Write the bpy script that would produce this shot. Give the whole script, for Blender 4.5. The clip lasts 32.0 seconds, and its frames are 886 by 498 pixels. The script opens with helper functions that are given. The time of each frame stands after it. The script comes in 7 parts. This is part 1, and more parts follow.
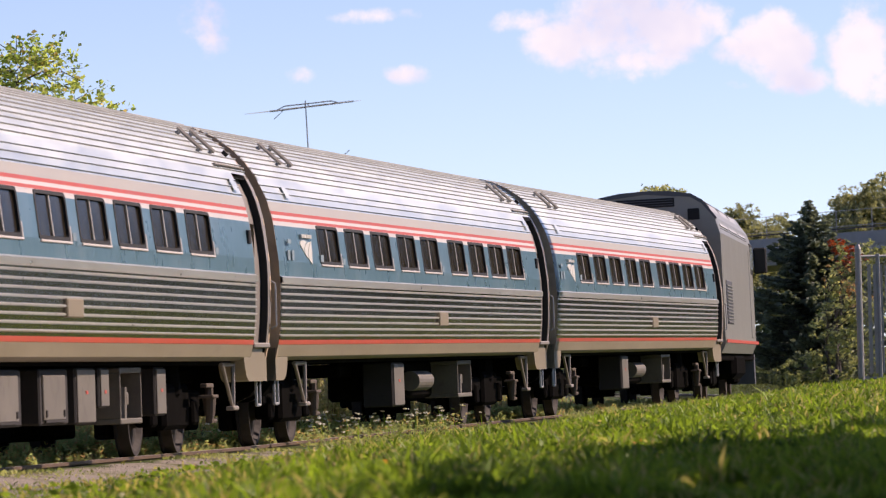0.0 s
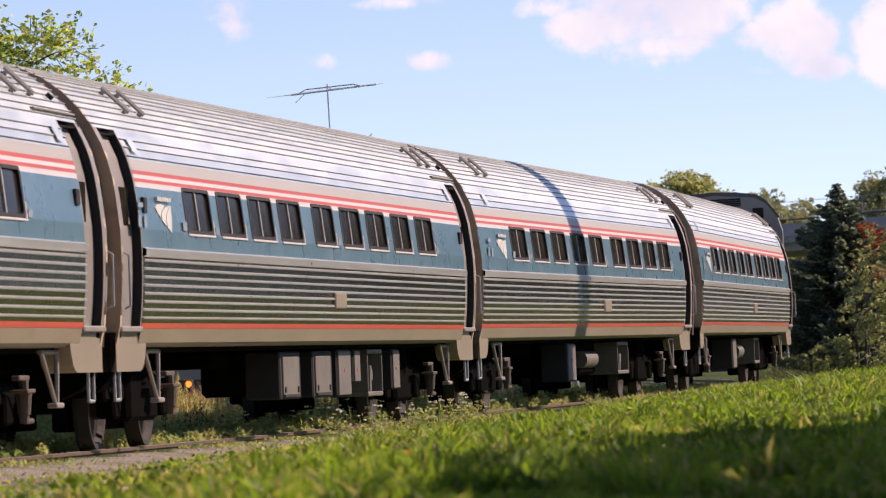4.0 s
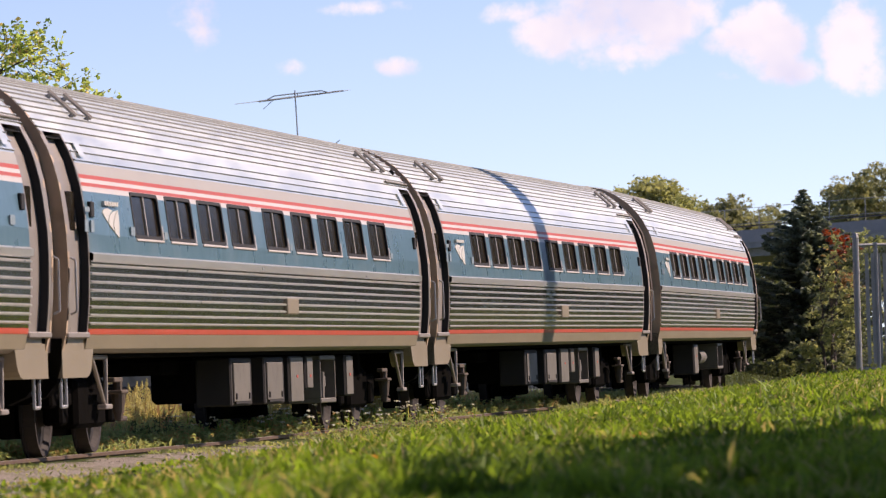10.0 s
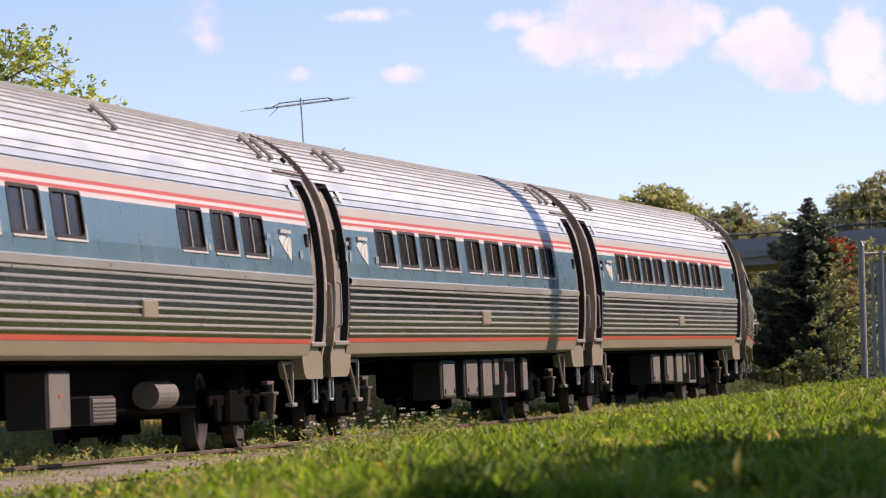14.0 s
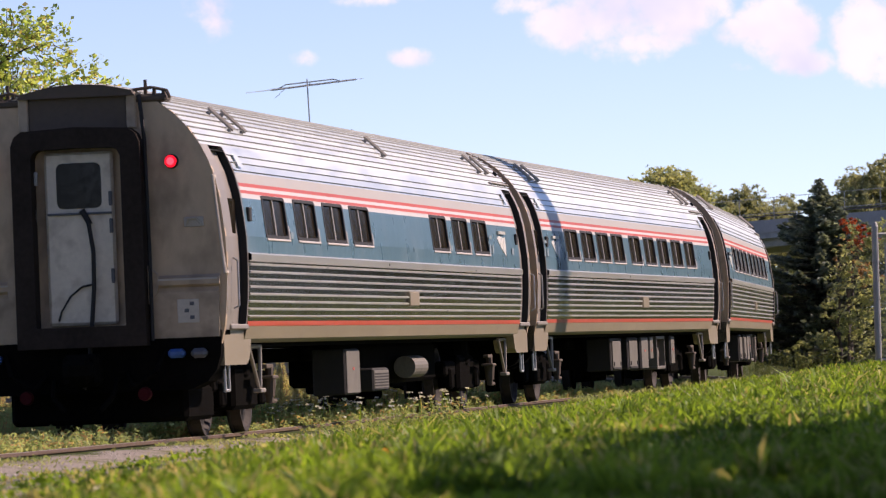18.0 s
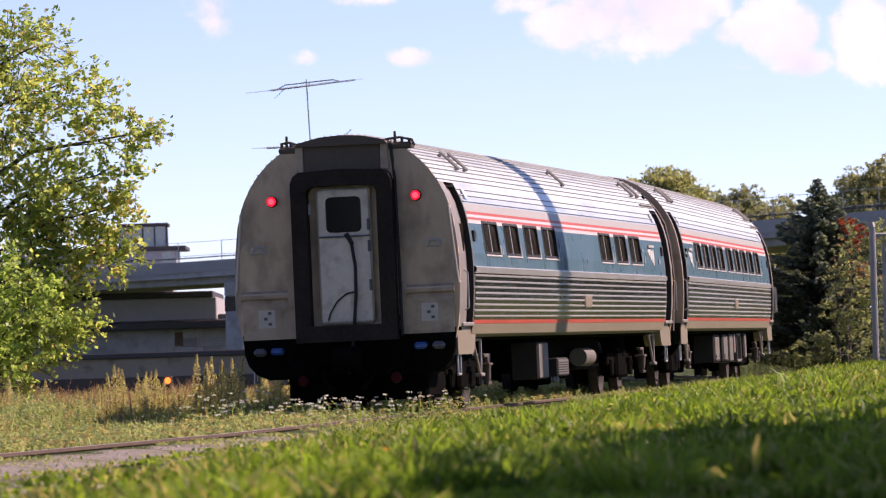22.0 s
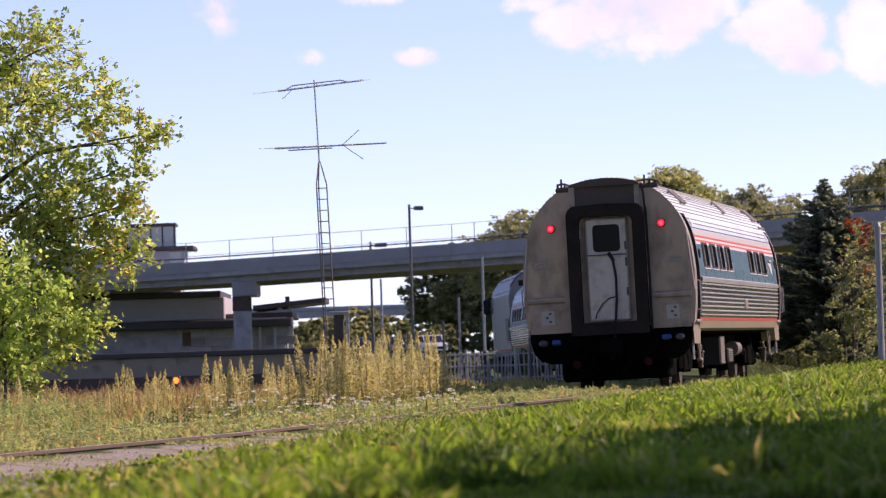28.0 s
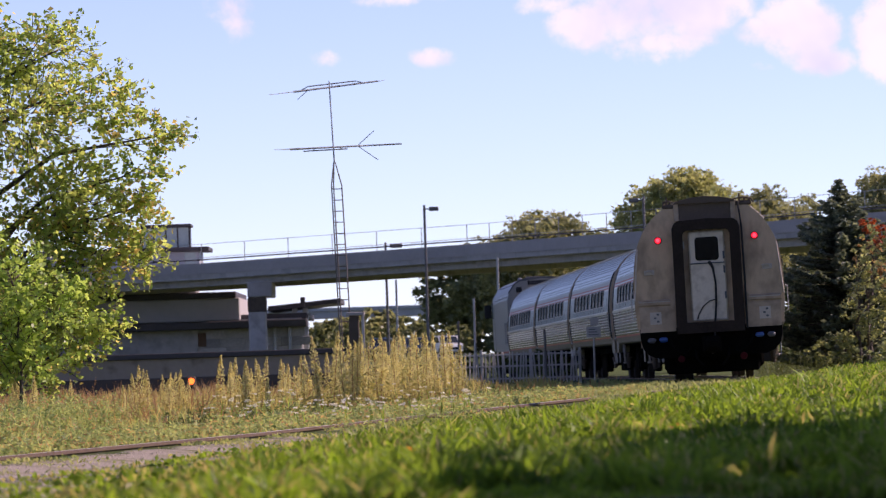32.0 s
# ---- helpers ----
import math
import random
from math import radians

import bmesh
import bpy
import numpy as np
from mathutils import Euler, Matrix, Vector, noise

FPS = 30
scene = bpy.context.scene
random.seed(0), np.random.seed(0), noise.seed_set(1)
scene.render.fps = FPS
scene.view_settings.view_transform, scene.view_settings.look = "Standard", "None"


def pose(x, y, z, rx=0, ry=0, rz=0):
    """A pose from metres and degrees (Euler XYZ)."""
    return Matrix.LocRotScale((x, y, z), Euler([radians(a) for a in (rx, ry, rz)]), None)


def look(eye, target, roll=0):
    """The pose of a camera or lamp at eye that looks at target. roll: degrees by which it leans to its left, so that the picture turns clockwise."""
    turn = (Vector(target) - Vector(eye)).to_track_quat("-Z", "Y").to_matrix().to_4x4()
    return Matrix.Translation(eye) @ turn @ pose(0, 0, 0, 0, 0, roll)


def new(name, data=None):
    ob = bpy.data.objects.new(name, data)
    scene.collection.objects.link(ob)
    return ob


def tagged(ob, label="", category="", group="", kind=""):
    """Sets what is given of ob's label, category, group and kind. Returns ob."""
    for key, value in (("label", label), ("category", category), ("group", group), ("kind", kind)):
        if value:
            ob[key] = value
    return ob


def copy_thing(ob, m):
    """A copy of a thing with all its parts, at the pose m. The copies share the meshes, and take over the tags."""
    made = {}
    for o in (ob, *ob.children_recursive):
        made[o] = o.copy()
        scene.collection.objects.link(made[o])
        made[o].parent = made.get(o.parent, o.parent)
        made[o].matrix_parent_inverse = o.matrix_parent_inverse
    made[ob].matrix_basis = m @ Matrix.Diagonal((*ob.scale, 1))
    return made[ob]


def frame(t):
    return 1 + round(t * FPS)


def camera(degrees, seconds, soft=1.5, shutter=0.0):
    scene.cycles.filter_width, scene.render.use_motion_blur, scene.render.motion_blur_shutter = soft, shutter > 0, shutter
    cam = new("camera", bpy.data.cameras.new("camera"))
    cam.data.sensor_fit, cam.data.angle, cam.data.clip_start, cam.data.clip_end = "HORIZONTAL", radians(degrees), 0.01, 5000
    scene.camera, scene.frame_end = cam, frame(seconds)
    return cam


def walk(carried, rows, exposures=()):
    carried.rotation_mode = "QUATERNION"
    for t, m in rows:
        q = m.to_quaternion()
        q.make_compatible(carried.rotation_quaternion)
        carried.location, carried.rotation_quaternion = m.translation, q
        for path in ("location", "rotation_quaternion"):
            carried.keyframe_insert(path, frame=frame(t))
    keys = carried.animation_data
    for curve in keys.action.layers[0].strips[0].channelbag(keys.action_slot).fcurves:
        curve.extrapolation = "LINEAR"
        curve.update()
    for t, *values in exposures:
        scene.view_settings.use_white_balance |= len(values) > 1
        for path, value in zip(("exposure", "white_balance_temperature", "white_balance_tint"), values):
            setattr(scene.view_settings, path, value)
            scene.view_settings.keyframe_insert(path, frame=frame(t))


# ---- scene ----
EYE_Z = 0.626
cam = camera(8.297, 32.0, soft=1.2)
cam.data.dof.use_dof = True
cam.data.dof.focus_distance = 95.0
cam.data.dof.aperture_fstop = 8.5
# seconds, step along the view, sideways and upward aim at 100 m, lean
PATH = [
(0.0, -2.083, 0.185, 2.326, -1.58),
(0.5, -1.858, 0.141, 2.336, -1.59),
(1.0, -1.7, 0.062, 2.343, -1.6),
(1.5, -1.479, -0.023, 2.334, -1.6),
(2.0, -1.057, -0.097, 2.301, -1.63),
(2.5, -0.542, -0.158, 2.244, -1.66),
(3.0, -0.042, -0.188, 2.177, -1.69),
(3.5, 0.075, -0.213, 2.139, -1.68),
(5.5, -0.865, -0.138, 2.081, -1.78),
(6.0, -1.143, -0.101, 2.084, -1.77),
(6.5, -1.435, -0.055, 2.096, -1.73),
(7.0, -1.635, -0.015, 2.125, -1.68),
(7.5, -1.767, 0.017, 2.161, -1.68),
(8.0, -1.698, 0.06, 2.189, -1.69),
(8.5, -1.46, 0.138, 2.186, -1.7),
(9.0, -1.131, 0.235, 2.168, -1.73),
(9.5, -0.789, 0.295, 2.172, -1.76),
(10.0, -0.543, 0.327, 2.188, -1.74),
(10.5, -0.482, 0.335, 2.206, -1.71),
(11.0, -0.58, 0.326, 2.228, -1.68),
(11.5, -0.635, 0.313, 2.254, -1.66),
(12.0, -0.592, 0.304, 2.284, -1.64),
(12.5, -0.647, 0.281, 2.317, -1.6),
(13.0, -0.787, 0.25, 2.343, -1.58),
(13.5, -0.742, 0.237, 2.343, -1.58),
(14.0, -0.497, 0.241, 2.315, -1.62),
(14.5, -0.22, 0.256, 2.274, -1.65),
(16.5, 0.931, 0.199, 2.058, -1.8),
(17.0, 0.848, 0.163, 2.048, -1.78),
(17.5, 0.848, 0.125, 2.044, -1.76),
(18.0, 0.875, 0.107, 2.046, -1.73),
(18.5, 0.909, 0.115, 2.044, -1.73),
(19.0, 0.953, 0.138, 2.042, -1.75),
(19.5, 0.94, 0.155, 2.041, -1.75),
(20.0, 0.807, 0.146, 2.043, -1.73),
(21.0, 0.61, 0.138, 2.044, -1.76),
(22.0, 0.47, 0.121, 2.041, -1.74),
(23.0, 0.408, 0.103, 2.042, -1.75),
(24.0, 0.346, 0.097, 2.039, -1.72),
(25.0, 0.271, 0.09, 2.04, -1.73),
(28.0, 0.012, -0.001, 2.04, -1.78),
(29.0, -0.031, -0.072, 2.043, -1.78),
(30.0, -0.085, -0.139, 2.05, -1.8),
(31.0, -0.134, -0.211, 2.054, -1.81),
(32.0, -0.071, -0.248, 2.058, -1.83),
]
walk(cam, [(t, look((0, dy, EYE_Z), (ax, 100 + dy, EYE_Z + az), lean)) for t, dy, ax, az, lean in PATH],
     [(0, 0.17, 7000, 29), (16, 0.17, 7000, 29), (17.5, 0.20, 6950, 30), (19.5, 0.30, 6800, 34), (24, 0.33, 6740, 38), (28, 0.28, 6700, 40), (32, 0.19, 6700, 38)])

# ---- light ----
SUN_AZ, SUN_EL = 68.0, 38.0        # degrees to the right of +y, and above the ground
sun_dir = Vector((math.sin(radians(SUN_AZ)) * math.cos(radians(SUN_EL)),
                  math.cos(radians(SUN_AZ)) * math.cos(radians(SUN_EL)), math.sin(radians(SUN_EL))))
sun = new("sun", bpy.data.lights.new("sun", "SUN"))
sun.data.energy, sun.data.angle, sun.data.color = 5.0, radians(0.55), (1.0, 0.9, 0.76)
sun.matrix_basis = look(sun_dir * 100, (0, 0, 0))


def make_world():
    world = bpy.data.worlds.new("sky")
    scene.world = world
    world.use_nodes = True
    nt = world.node_tree
    nt.nodes.clear()
    N, L = nt.nodes.new, nt.links.new

    def math_node(op, a, b=None, c=None):
        n = N("ShaderNodeMath")
        n.operation = op
        for i, v in enumerate((a, b, c)):
            if v is None:
                continue
            if isinstance(v, (int, float)):
                n.inputs[i].default_value = v
            else:
                L(v, n.inputs[i])
        return n.outputs[0]

    sky = N("ShaderNodeTexSky")
    sky.sky_type, sky.sun_disc = "NISHITA", False
    sky.sun_elevation, sky.sun_rotation = radians(SUN_EL), radians(SUN_AZ)
    sky.air_density, sky.dust_density, sky.ozone_density = 0.56, 0.0, 2.0
    sky.altitude = 1300
    tc = N("ShaderNodeTexCoord")
    sep = N("ShaderNodeSeparateXYZ")
    L(tc.outputs["Generated"], sep.inputs[0])
    depth = math_node("MAXIMUM", sep.outputs["Y"], 0.05)
    u = math_node("DIVIDE", sep.outputs["X"], depth)
    v = math_node("DIVIDE", sep.outputs["Z"], depth)
    uv = N("ShaderNodeCombineXYZ")
    L(u, uv.inputs[0]), L(v, uv.inputs[1])
    noise_a = N("ShaderNodeTexNoise")
    noise_a.inputs["Scale"].default_value, noise_a.inputs["Detail"].default_value = 95, 9
    noise_a.inputs["Roughness"].default_value = 0.62
    L(uv.outputs[0], noise_a.inputs["Vector"])
    wobble = math_node("SUBTRACT", noise_a.outputs["Fac"], 0.5)
    # cumulus heaps: place across, place up, half width, half height, strength
    heaps = CLOUDS
    total = None
    for cu, cv, ru, rv, k in heaps:
        a = math_node("POWER", math_node("ABSOLUTE", math_node("DIVIDE", math_node("SUBTRACT", u, cu), ru)), 2.0)
        b = math_node("POWER", math_node("ABSOLUTE", math_node("DIVIDE", math_node("SUBTRACT", v, cv), rv)), 2.0)
        d = math_node("SUBTRACT", 1.0, math_node("ADD", a, b))
        d = math_node("MULTIPLY", math_node("MAXIMUM", d, -3.0), k)
        total = d if total is None else math_node("MAXIMUM", total, d)
    dens = math_node("ADD", total, math_node("MULTIPLY", wobble, 3.9))
    ramp = N("ShaderNodeMapRange")
    ramp.interpolation_type = "SMOOTHSTEP"
    ramp.inputs["From Min"].default_value, ramp.inputs["From Max"].default_value = -0.1, 1.0
    L(dens, ramp.inputs["Value"])
    # the rest of the dome carries scattered cloud too
    far = N("ShaderNodeTexNoise")
    far.inputs["Scale"].default_value, far.inputs["Detail"].default_value = 3.5, 6
    L(tc.outputs["Generated"], far.inputs["Vector"])
    far_ramp = N("ShaderNodeMapRange")
    far_ramp.inputs["From Min"].default_value, far_ramp.inputs["From Max"].default_value = 0.50, 0.80
    far_ramp.inputs["To Max"].default_value = 0.12
    L(far.outputs["Fac"], far_ramp.inputs["Value"])
    high = N("ShaderNodeMapRange")
    high.inputs["From Min"].default_value, high.inputs["From Max"].default_value = 0.09, 0.25
    L(sep.outputs["Z"], high.inputs["Value"])
    far_mask = math_node("MULTIPLY", far_ramp.outputs[0], high.outputs[0])
    mask = math_node("MULTIPLY", math_node("MAXIMUM", ramp.outputs[0], far_mask), 0.82)
    # shaded hollows in the heaps
    noise_b = N("ShaderNodeTexNoise")
    noise_b.inputs["Scale"].default_value, noise_b.inputs["Detail"].default_value = 38, 4
    L(uv.outputs[0], noise_b.inputs["Vector"])
    hollow = N("ShaderNodeMapRange")
    hollow.inputs["From Min"].default_value, hollow.inputs["From Max"].default_value = 0.44, 0.62
    L(noise_b.outputs["Fac"], hollow.inputs["Value"])
    tint = N("ShaderNodeMix")
    tint.data_type = "RGBA"
    tint.inputs["A"].default_value, tint.inputs["B"].default_value = (7.0, 6.75, 6.5, 1), (5.1, 5.3, 6.1, 1)
    L(hollow.outputs[0], tint.inputs["Factor"])
    mix = N("ShaderNodeMix")
    mix.data_type = "RGBA"
    L(mask, mix.inputs["Factor"])
    L(sky.outputs[0], mix.inputs["A"])
    L(tint.outputs["Result"], mix.inputs["B"])
    bg = N("ShaderNodeBackground")
    bg.inputs["Strength"].default_value = 0.134
    L(mix.outputs["Result"], bg.inputs["Color"])
    out = N("ShaderNodeOutputWorld")
    L(bg.outputs[0], out.inputs[0])


CLOUDS = [(0.0344, 0.0590, 0.0150, 0.0080, 1.2), (0.0213, 0.0565, 0.0066, 0.0048, 1.0), (0.0350, 0.0538, 0.0100, 0.0026, 0.9),
          (0.0574, 0.0545, 0.0080, 0.0066, 1.2), (0.0610, 0.0498, 0.0070, 0.0030, 1.0), (0.0500, 0.0543, 0.0044, 0.0026, 0.9),
          (0.0712, 0.0540, 0.0068, 0.0100, 1.2), (-0.0033, 0.0521, 0.0040, 0.0019, 0.95), (0.0508, 0.0490, 0.0032, 0.0012, 0.6),
          (0.0168, 0.0605, 0.0056, 0.0023, 0.8), (-0.0072, 0.0618, 0.0085, 0.0014, 0.7), (-0.0365, 0.0605, 0.0050, 0.0046, 0.75), (-0.0205, 0.0525, 0.0030, 0.0016, 0.5)]
make_world()

# ---- materials ----
def mat(name, color, rough=0.6, metal=0.0, vary=0.15, scale=3.0, bump=0.0, bump_scale=40.0, dirt=None, dirt_at=(0.55, 0.75),
        stretch=(1, 1, 1), emit=None, spec=0.5, each=0.0, trans=0.0):
    """A painted, metal, wooden or leafy surface: colour that varies at two scales, stains, and a fine relief."""
    m = bpy.data.materials.new(name)
    m.use_nodes = True
    nt = m.node_tree
    N, L = nt.nodes.new, nt.links.new
    p = nt.nodes["Principled BSDF"]
    p.inputs["Roughness"].default_value, p.inputs["Metallic"].default_value = rough, metal
    p.inputs["Specular IOR Level"].default_value = spec
    tc = N("ShaderNodeTexCoord")
    mp = N("ShaderNodeMapping")
    mp.inputs["Scale"].default_value = stretch
    L(tc.outputs["Object"], mp.inputs["Vector"])
    big, fine = N("ShaderNodeTexNoise"), N("ShaderNodeTexNoise")
    big.inputs["Scale"].default_value, big.inputs["Detail"].default_value = scale, 5
    fine.inputs["Scale"].default_value, fine.inputs["Detail"].default_value = scale * 9, 3
    L(mp.outputs[0], big.inputs["Vector"]), L(mp.outputs[0], fine.inputs["Vector"])
    add = N("ShaderNodeMath")
    add.operation = "MULTIPLY_ADD"
    add.inputs[1].default_value = 0.6
    L(big.outputs["Fac"], add.inputs[0])
    half = N("ShaderNodeMath")
    half.operation = "MULTIPLY"
    half.inputs[1].default_value = 0.4
    L(fine.outputs["Fac"], half.inputs[0]), L(half.outputs[0], add.inputs[2])
    span = N("ShaderNodeMapRange")
    span.inputs["From Min"].default_value, span.inputs["From Max"].default_value = 0.3, 0.7
    span.inputs["To Min"].default_value, span.inputs["To Max"].default_value = 1 - vary, 1 + vary
    L(add.outputs[0], span.inputs["Value"])
    hsv = N("ShaderNodeHueSaturation")
    hsv.inputs["Color"].default_value = (*color, 1)
    value = span.outputs[0]
    if each:
        info = N("ShaderNodeObjectInfo")
        er = N("ShaderNodeMapRange")
        er.inputs["To Min"].default_value, er.inputs["To Max"].default_value = 1 - each, 1 + each
        L(info.outputs["Random"], er.inputs["Value"])
        mul = N("ShaderNodeMath")
        mul.operation = "MULTIPLY"
        L(value, mul.inputs[0]), L(er.outputs[0], mul.inputs[1])
        value = mul.outputs[0]
    L(value, hsv.inputs["Value"])
    color_out = hsv.outputs[0]
    if dirt:
        st = N("ShaderNodeTexNoise")
        st.inputs["Scale"].default_value, st.inputs["Detail"].default_value = scale * 2.3, 6
        L(mp.outputs[0], st.inputs["Vector"])
        sr = N("ShaderNodeMapRange")
        sr.inputs["From Min"].default_value, sr.inputs["From Max"].default_value = dirt_at
        sr.inputs["To Max"].default_value = 0.85
        L(st.outputs["Fac"], sr.inputs["Value"])
        mx = N("ShaderNodeMix")
        mx.data_type = "RGBA"
        mx.inputs["B"].default_value = (*dirt, 1)
        L(sr.outputs[0], mx.inputs["Factor"]), L(color_out, mx.inputs["A"])
        color_out = mx.outputs["Result"]
    L(color_out, p.inputs["Base Color"])
    rr = N("ShaderNodeMapRange")
    rr.inputs["To Min"].default_value, rr.inputs["To Max"].default_value = max(rough - 0.1, 0.02), min(rough + 0.1, 1)
    L(fine.outputs["Fac"], rr.inputs["Value"]), L(rr.outputs[0], p.inputs["Roughness"])
    if bump:
        bn, bp = N("ShaderNodeTexNoise"), N("ShaderNodeBump")
        bn.inputs["Scale"].default_value, bn.inputs["Detail"].default_value = bump_scale, 4
        L(mp.outputs[0], bn.inputs["Vector"])
        bp.inputs["Strength"].default_value, bp.inputs["Distance"].default_value = bump, 0.01
        L(bn.outputs["Fac"], bp.inputs["Height"]), L(bp.outputs[0], p.inputs["Normal"])
    if emit:
        p.inputs["Emission Color"].default_value, p.inputs["Emission Strength"].default_value = (*emit[0], 1), emit[1]
    if trans:
        p.inputs["Transmission Weight"].default_value = trans
    return m


def leaf_mat(name, a, b, rough=0.5, through_light=0.35, scale=1.2, turned=None, share=0.2):
    """Leaves: two greens mixed leaf by leaf and patch by patch, letting some light through."""
    m = bpy.data.materials.new(name)
    m.use_nodes = True
    nt = m.node_tree
    N, L = nt.nodes.new, nt.links.new
    p = nt.nodes["Principled BSDF"]
    out = nt.nodes["Material Output"]
    geo = N("ShaderNodeNewGeometry")
    tc, big = N("ShaderNodeTexCoord"), N("ShaderNodeTexNoise")
    big.inputs["Scale"].default_value, big.inputs["Detail"].default_value = scale, 3
    L(tc.outputs["Object"], big.inputs["Vector"])
    mixf = N("ShaderNodeMath")
    mixf.operation = "MULTIPLY_ADD"
    mixf.inputs[1].default_value = 0.5
    L(geo.outputs["Random Per Island"], mixf.inputs[0])
    sp = N("ShaderNodeMapRange")
    sp.inputs["From Min"].default_value, sp.inputs["From Max"].default_value = 0.35, 0.65
    sp.inputs["To Min"].default_value, sp.inputs["To Max"].default_value = 0.0, 0.5
    L(big.outputs["Fac"], sp.inputs["Value"]), L(sp.outputs[0], mixf.inputs[2])
    mx = N("ShaderNodeMix")
    mx.data_type = "RGBA"
    mx.inputs["A"].default_value, mx.inputs["B"].default_value = (*a, 1), (*b, 1)
    L(mixf.outputs[0], mx.inputs["Factor"])
    blend = mx.outputs["Result"]
    if turned:                          # leaves that have turned, in loose patches
        wide, pick, one = N("ShaderNodeTexNoise"), N("ShaderNodeMath"), N("ShaderNodeMath")
        wide.inputs["Scale"].default_value, wide.inputs["Detail"].default_value = scale * 0.7, 2
        L(tc.outputs["Object"], wide.inputs["Vector"])
        pick.operation, one.operation = "ADD", "GREATER_THAN"
        L(wide.outputs["Fac"], pick.inputs[0]), L(geo.outputs["Random Per Island"], pick.inputs[1])
        one.inputs[1].default_value = 1.42 - share
        L(pick.outputs[0], one.inputs[0])
        tm = N("ShaderNodeMix")
        tm.data_type = "RGBA"
        tm.inputs["B"].default_value = (*turned, 1)
        L(one.outputs[0], tm.inputs["Factor"]), L(blend, tm.inputs["A"])
        blend = tm.outputs["Result"]
    L(blend, p.inputs["Base Color"])
    p.inputs["Roughness"].default_value = rough
    p.inputs["Specular IOR Level"].default_value = 0.35
    tr, ms = N("ShaderNodeBsdfTranslucent"), N("ShaderNodeMixShader")
    clear = N("ShaderNodeMix")          # light that comes through a leaf is yellower and stronger
    clear.data_type, clear.blend_type = "RGBA", "MULTIPLY"
    clear.inputs["Factor"].default_value = 1.0
    clear.inputs["B"].default_value = (1.55, 1.45, 0.95, 1)
    L(blend, clear.inputs["A"])
    L(clear.outputs["Result"], tr.inputs["Color"])
    ms.inputs[0].default_value = through_light
    L(p.outputs[0], ms.inputs[1]), L(tr.outputs[0], ms.inputs[2]), L(ms.outputs[0], out.inputs["Surface"])
    return m


# Flats darkened for mirrored trees, ribs paled for sun, all in base colour.
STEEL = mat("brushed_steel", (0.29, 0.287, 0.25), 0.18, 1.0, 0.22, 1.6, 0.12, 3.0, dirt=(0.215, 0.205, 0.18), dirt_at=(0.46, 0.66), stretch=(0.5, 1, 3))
RIB = mat("worn_sunlit_rib_steel", (0.74, 0.715, 0.645), 0.32, 0.75, 0.08, 1.2, stretch=(0.3, 1, 1))
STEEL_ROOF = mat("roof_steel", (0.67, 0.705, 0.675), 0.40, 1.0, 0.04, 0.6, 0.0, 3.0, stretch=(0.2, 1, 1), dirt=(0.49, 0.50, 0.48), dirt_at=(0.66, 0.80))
TANBAR = mat("tan_painted_bar", (0.55, 0.47, 0.39), 0.5)
TANEND = mat("tan_end_panel_paint", (0.44, 0.335, 0.235), 0.6, 0.0, 0.15, 1.5, 0.1, 14, dirt=(0.18, 0.13, 0.09), dirt_at=(0.52, 0.8))
BLACKPANE = mat("black_window_pane", (0.004, 0.004, 0.004), 0.12, 0.0, 0.2, 2, spec=0.2)
STEEL_PLAIN = mat("plain_steel", (0.45, 0.415, 0.36), 0.5, 0.35, 0.04, 1.0, 0.0, 8.0, stretch=(0.4, 1, 2))
SKIRT = mat("grey_beige_skirt_paint", (0.28, 0.230, 0.155), 0.5, 0.1, 0.14, 0.9, 0.1, 20, dirt=(0.2, 0.17, 0.13), dirt_at=(0.6, 0.9), stretch=(0.5, 1, 2))
BLUE = mat("faded_blue_paint", (0.092, 0.182, 0.228), 0.30, 0.0, 0.03, 0.6, 0.0, 12, dirt=(0.18, 0.25, 0.285), dirt_at=(0.54, 0.80), stretch=(0.7, 1, 0.6), spec=0.55)
DECAL = mat("faint_decal_paint", (0.26, 0.33, 0.36), 0.45, 0.0, 0.2, 8)
RED = mat("red_stripe_paint", (0.52, 0.080, 0.050), 0.5, 0.0, 0.12, 1.5, stretch=(0.4, 1, 1))
ORANGE = mat("orange_red_line_paint", (0.55, 0.085, 0.055), 0.35, 0.0, 0.15, 1.5, stretch=(0.4, 1, 1))
WHITE = mat("white_stripe_paint", (0.64, 0.58, 0.53), 0.4, 0.0, 0.06, 1.5)
PALE = mat("pale_decal_paint", (0.62, 0.60, 0.54), 0.45, 0.0, 0.1, 5)
DARKGLASS = mat("dark_window_glass", (0.020, 0.016, 0.011), 0.16, 0.0, 0.6, 1.6, spec=0.03, stretch=(2.5, 1, 0.8), dirt=(0.055, 0.047, 0.033), dirt_at=(0.52, 0.72))
RUBBER = mat("dull_black_gangway_rubber", (0.036, 0.028, 0.024), 0.95, 0.0, 0.3, 2, 0.2, 20, spec=0.05)
# Darker colour painted as shade on the lower faces of the roof ribs.
RIB_SHADE = mat("shaded_rib_face", (0.34, 0.335, 0.31), 0.6, 0.4, 0.2, 1.5, stretch=(0.3, 1, 1))
BLACK = mat("black_rubber", (0.012, 0.012, 0.013), 0.75, 0.0, 0.3, 3, 0.2, 30)
# Painted near black: the shade beneath the cars is in this colour.
UNDER = mat("shade_black_underframe", (0.0055, 0.005, 0.0045), 0.95, 0.0, 0.4, 2, 0.3, 25, spec=0.02)
HOSE = mat("faded_red_rubber", (0.05, 0.006, 0.008), 0.8, spec=0.1)
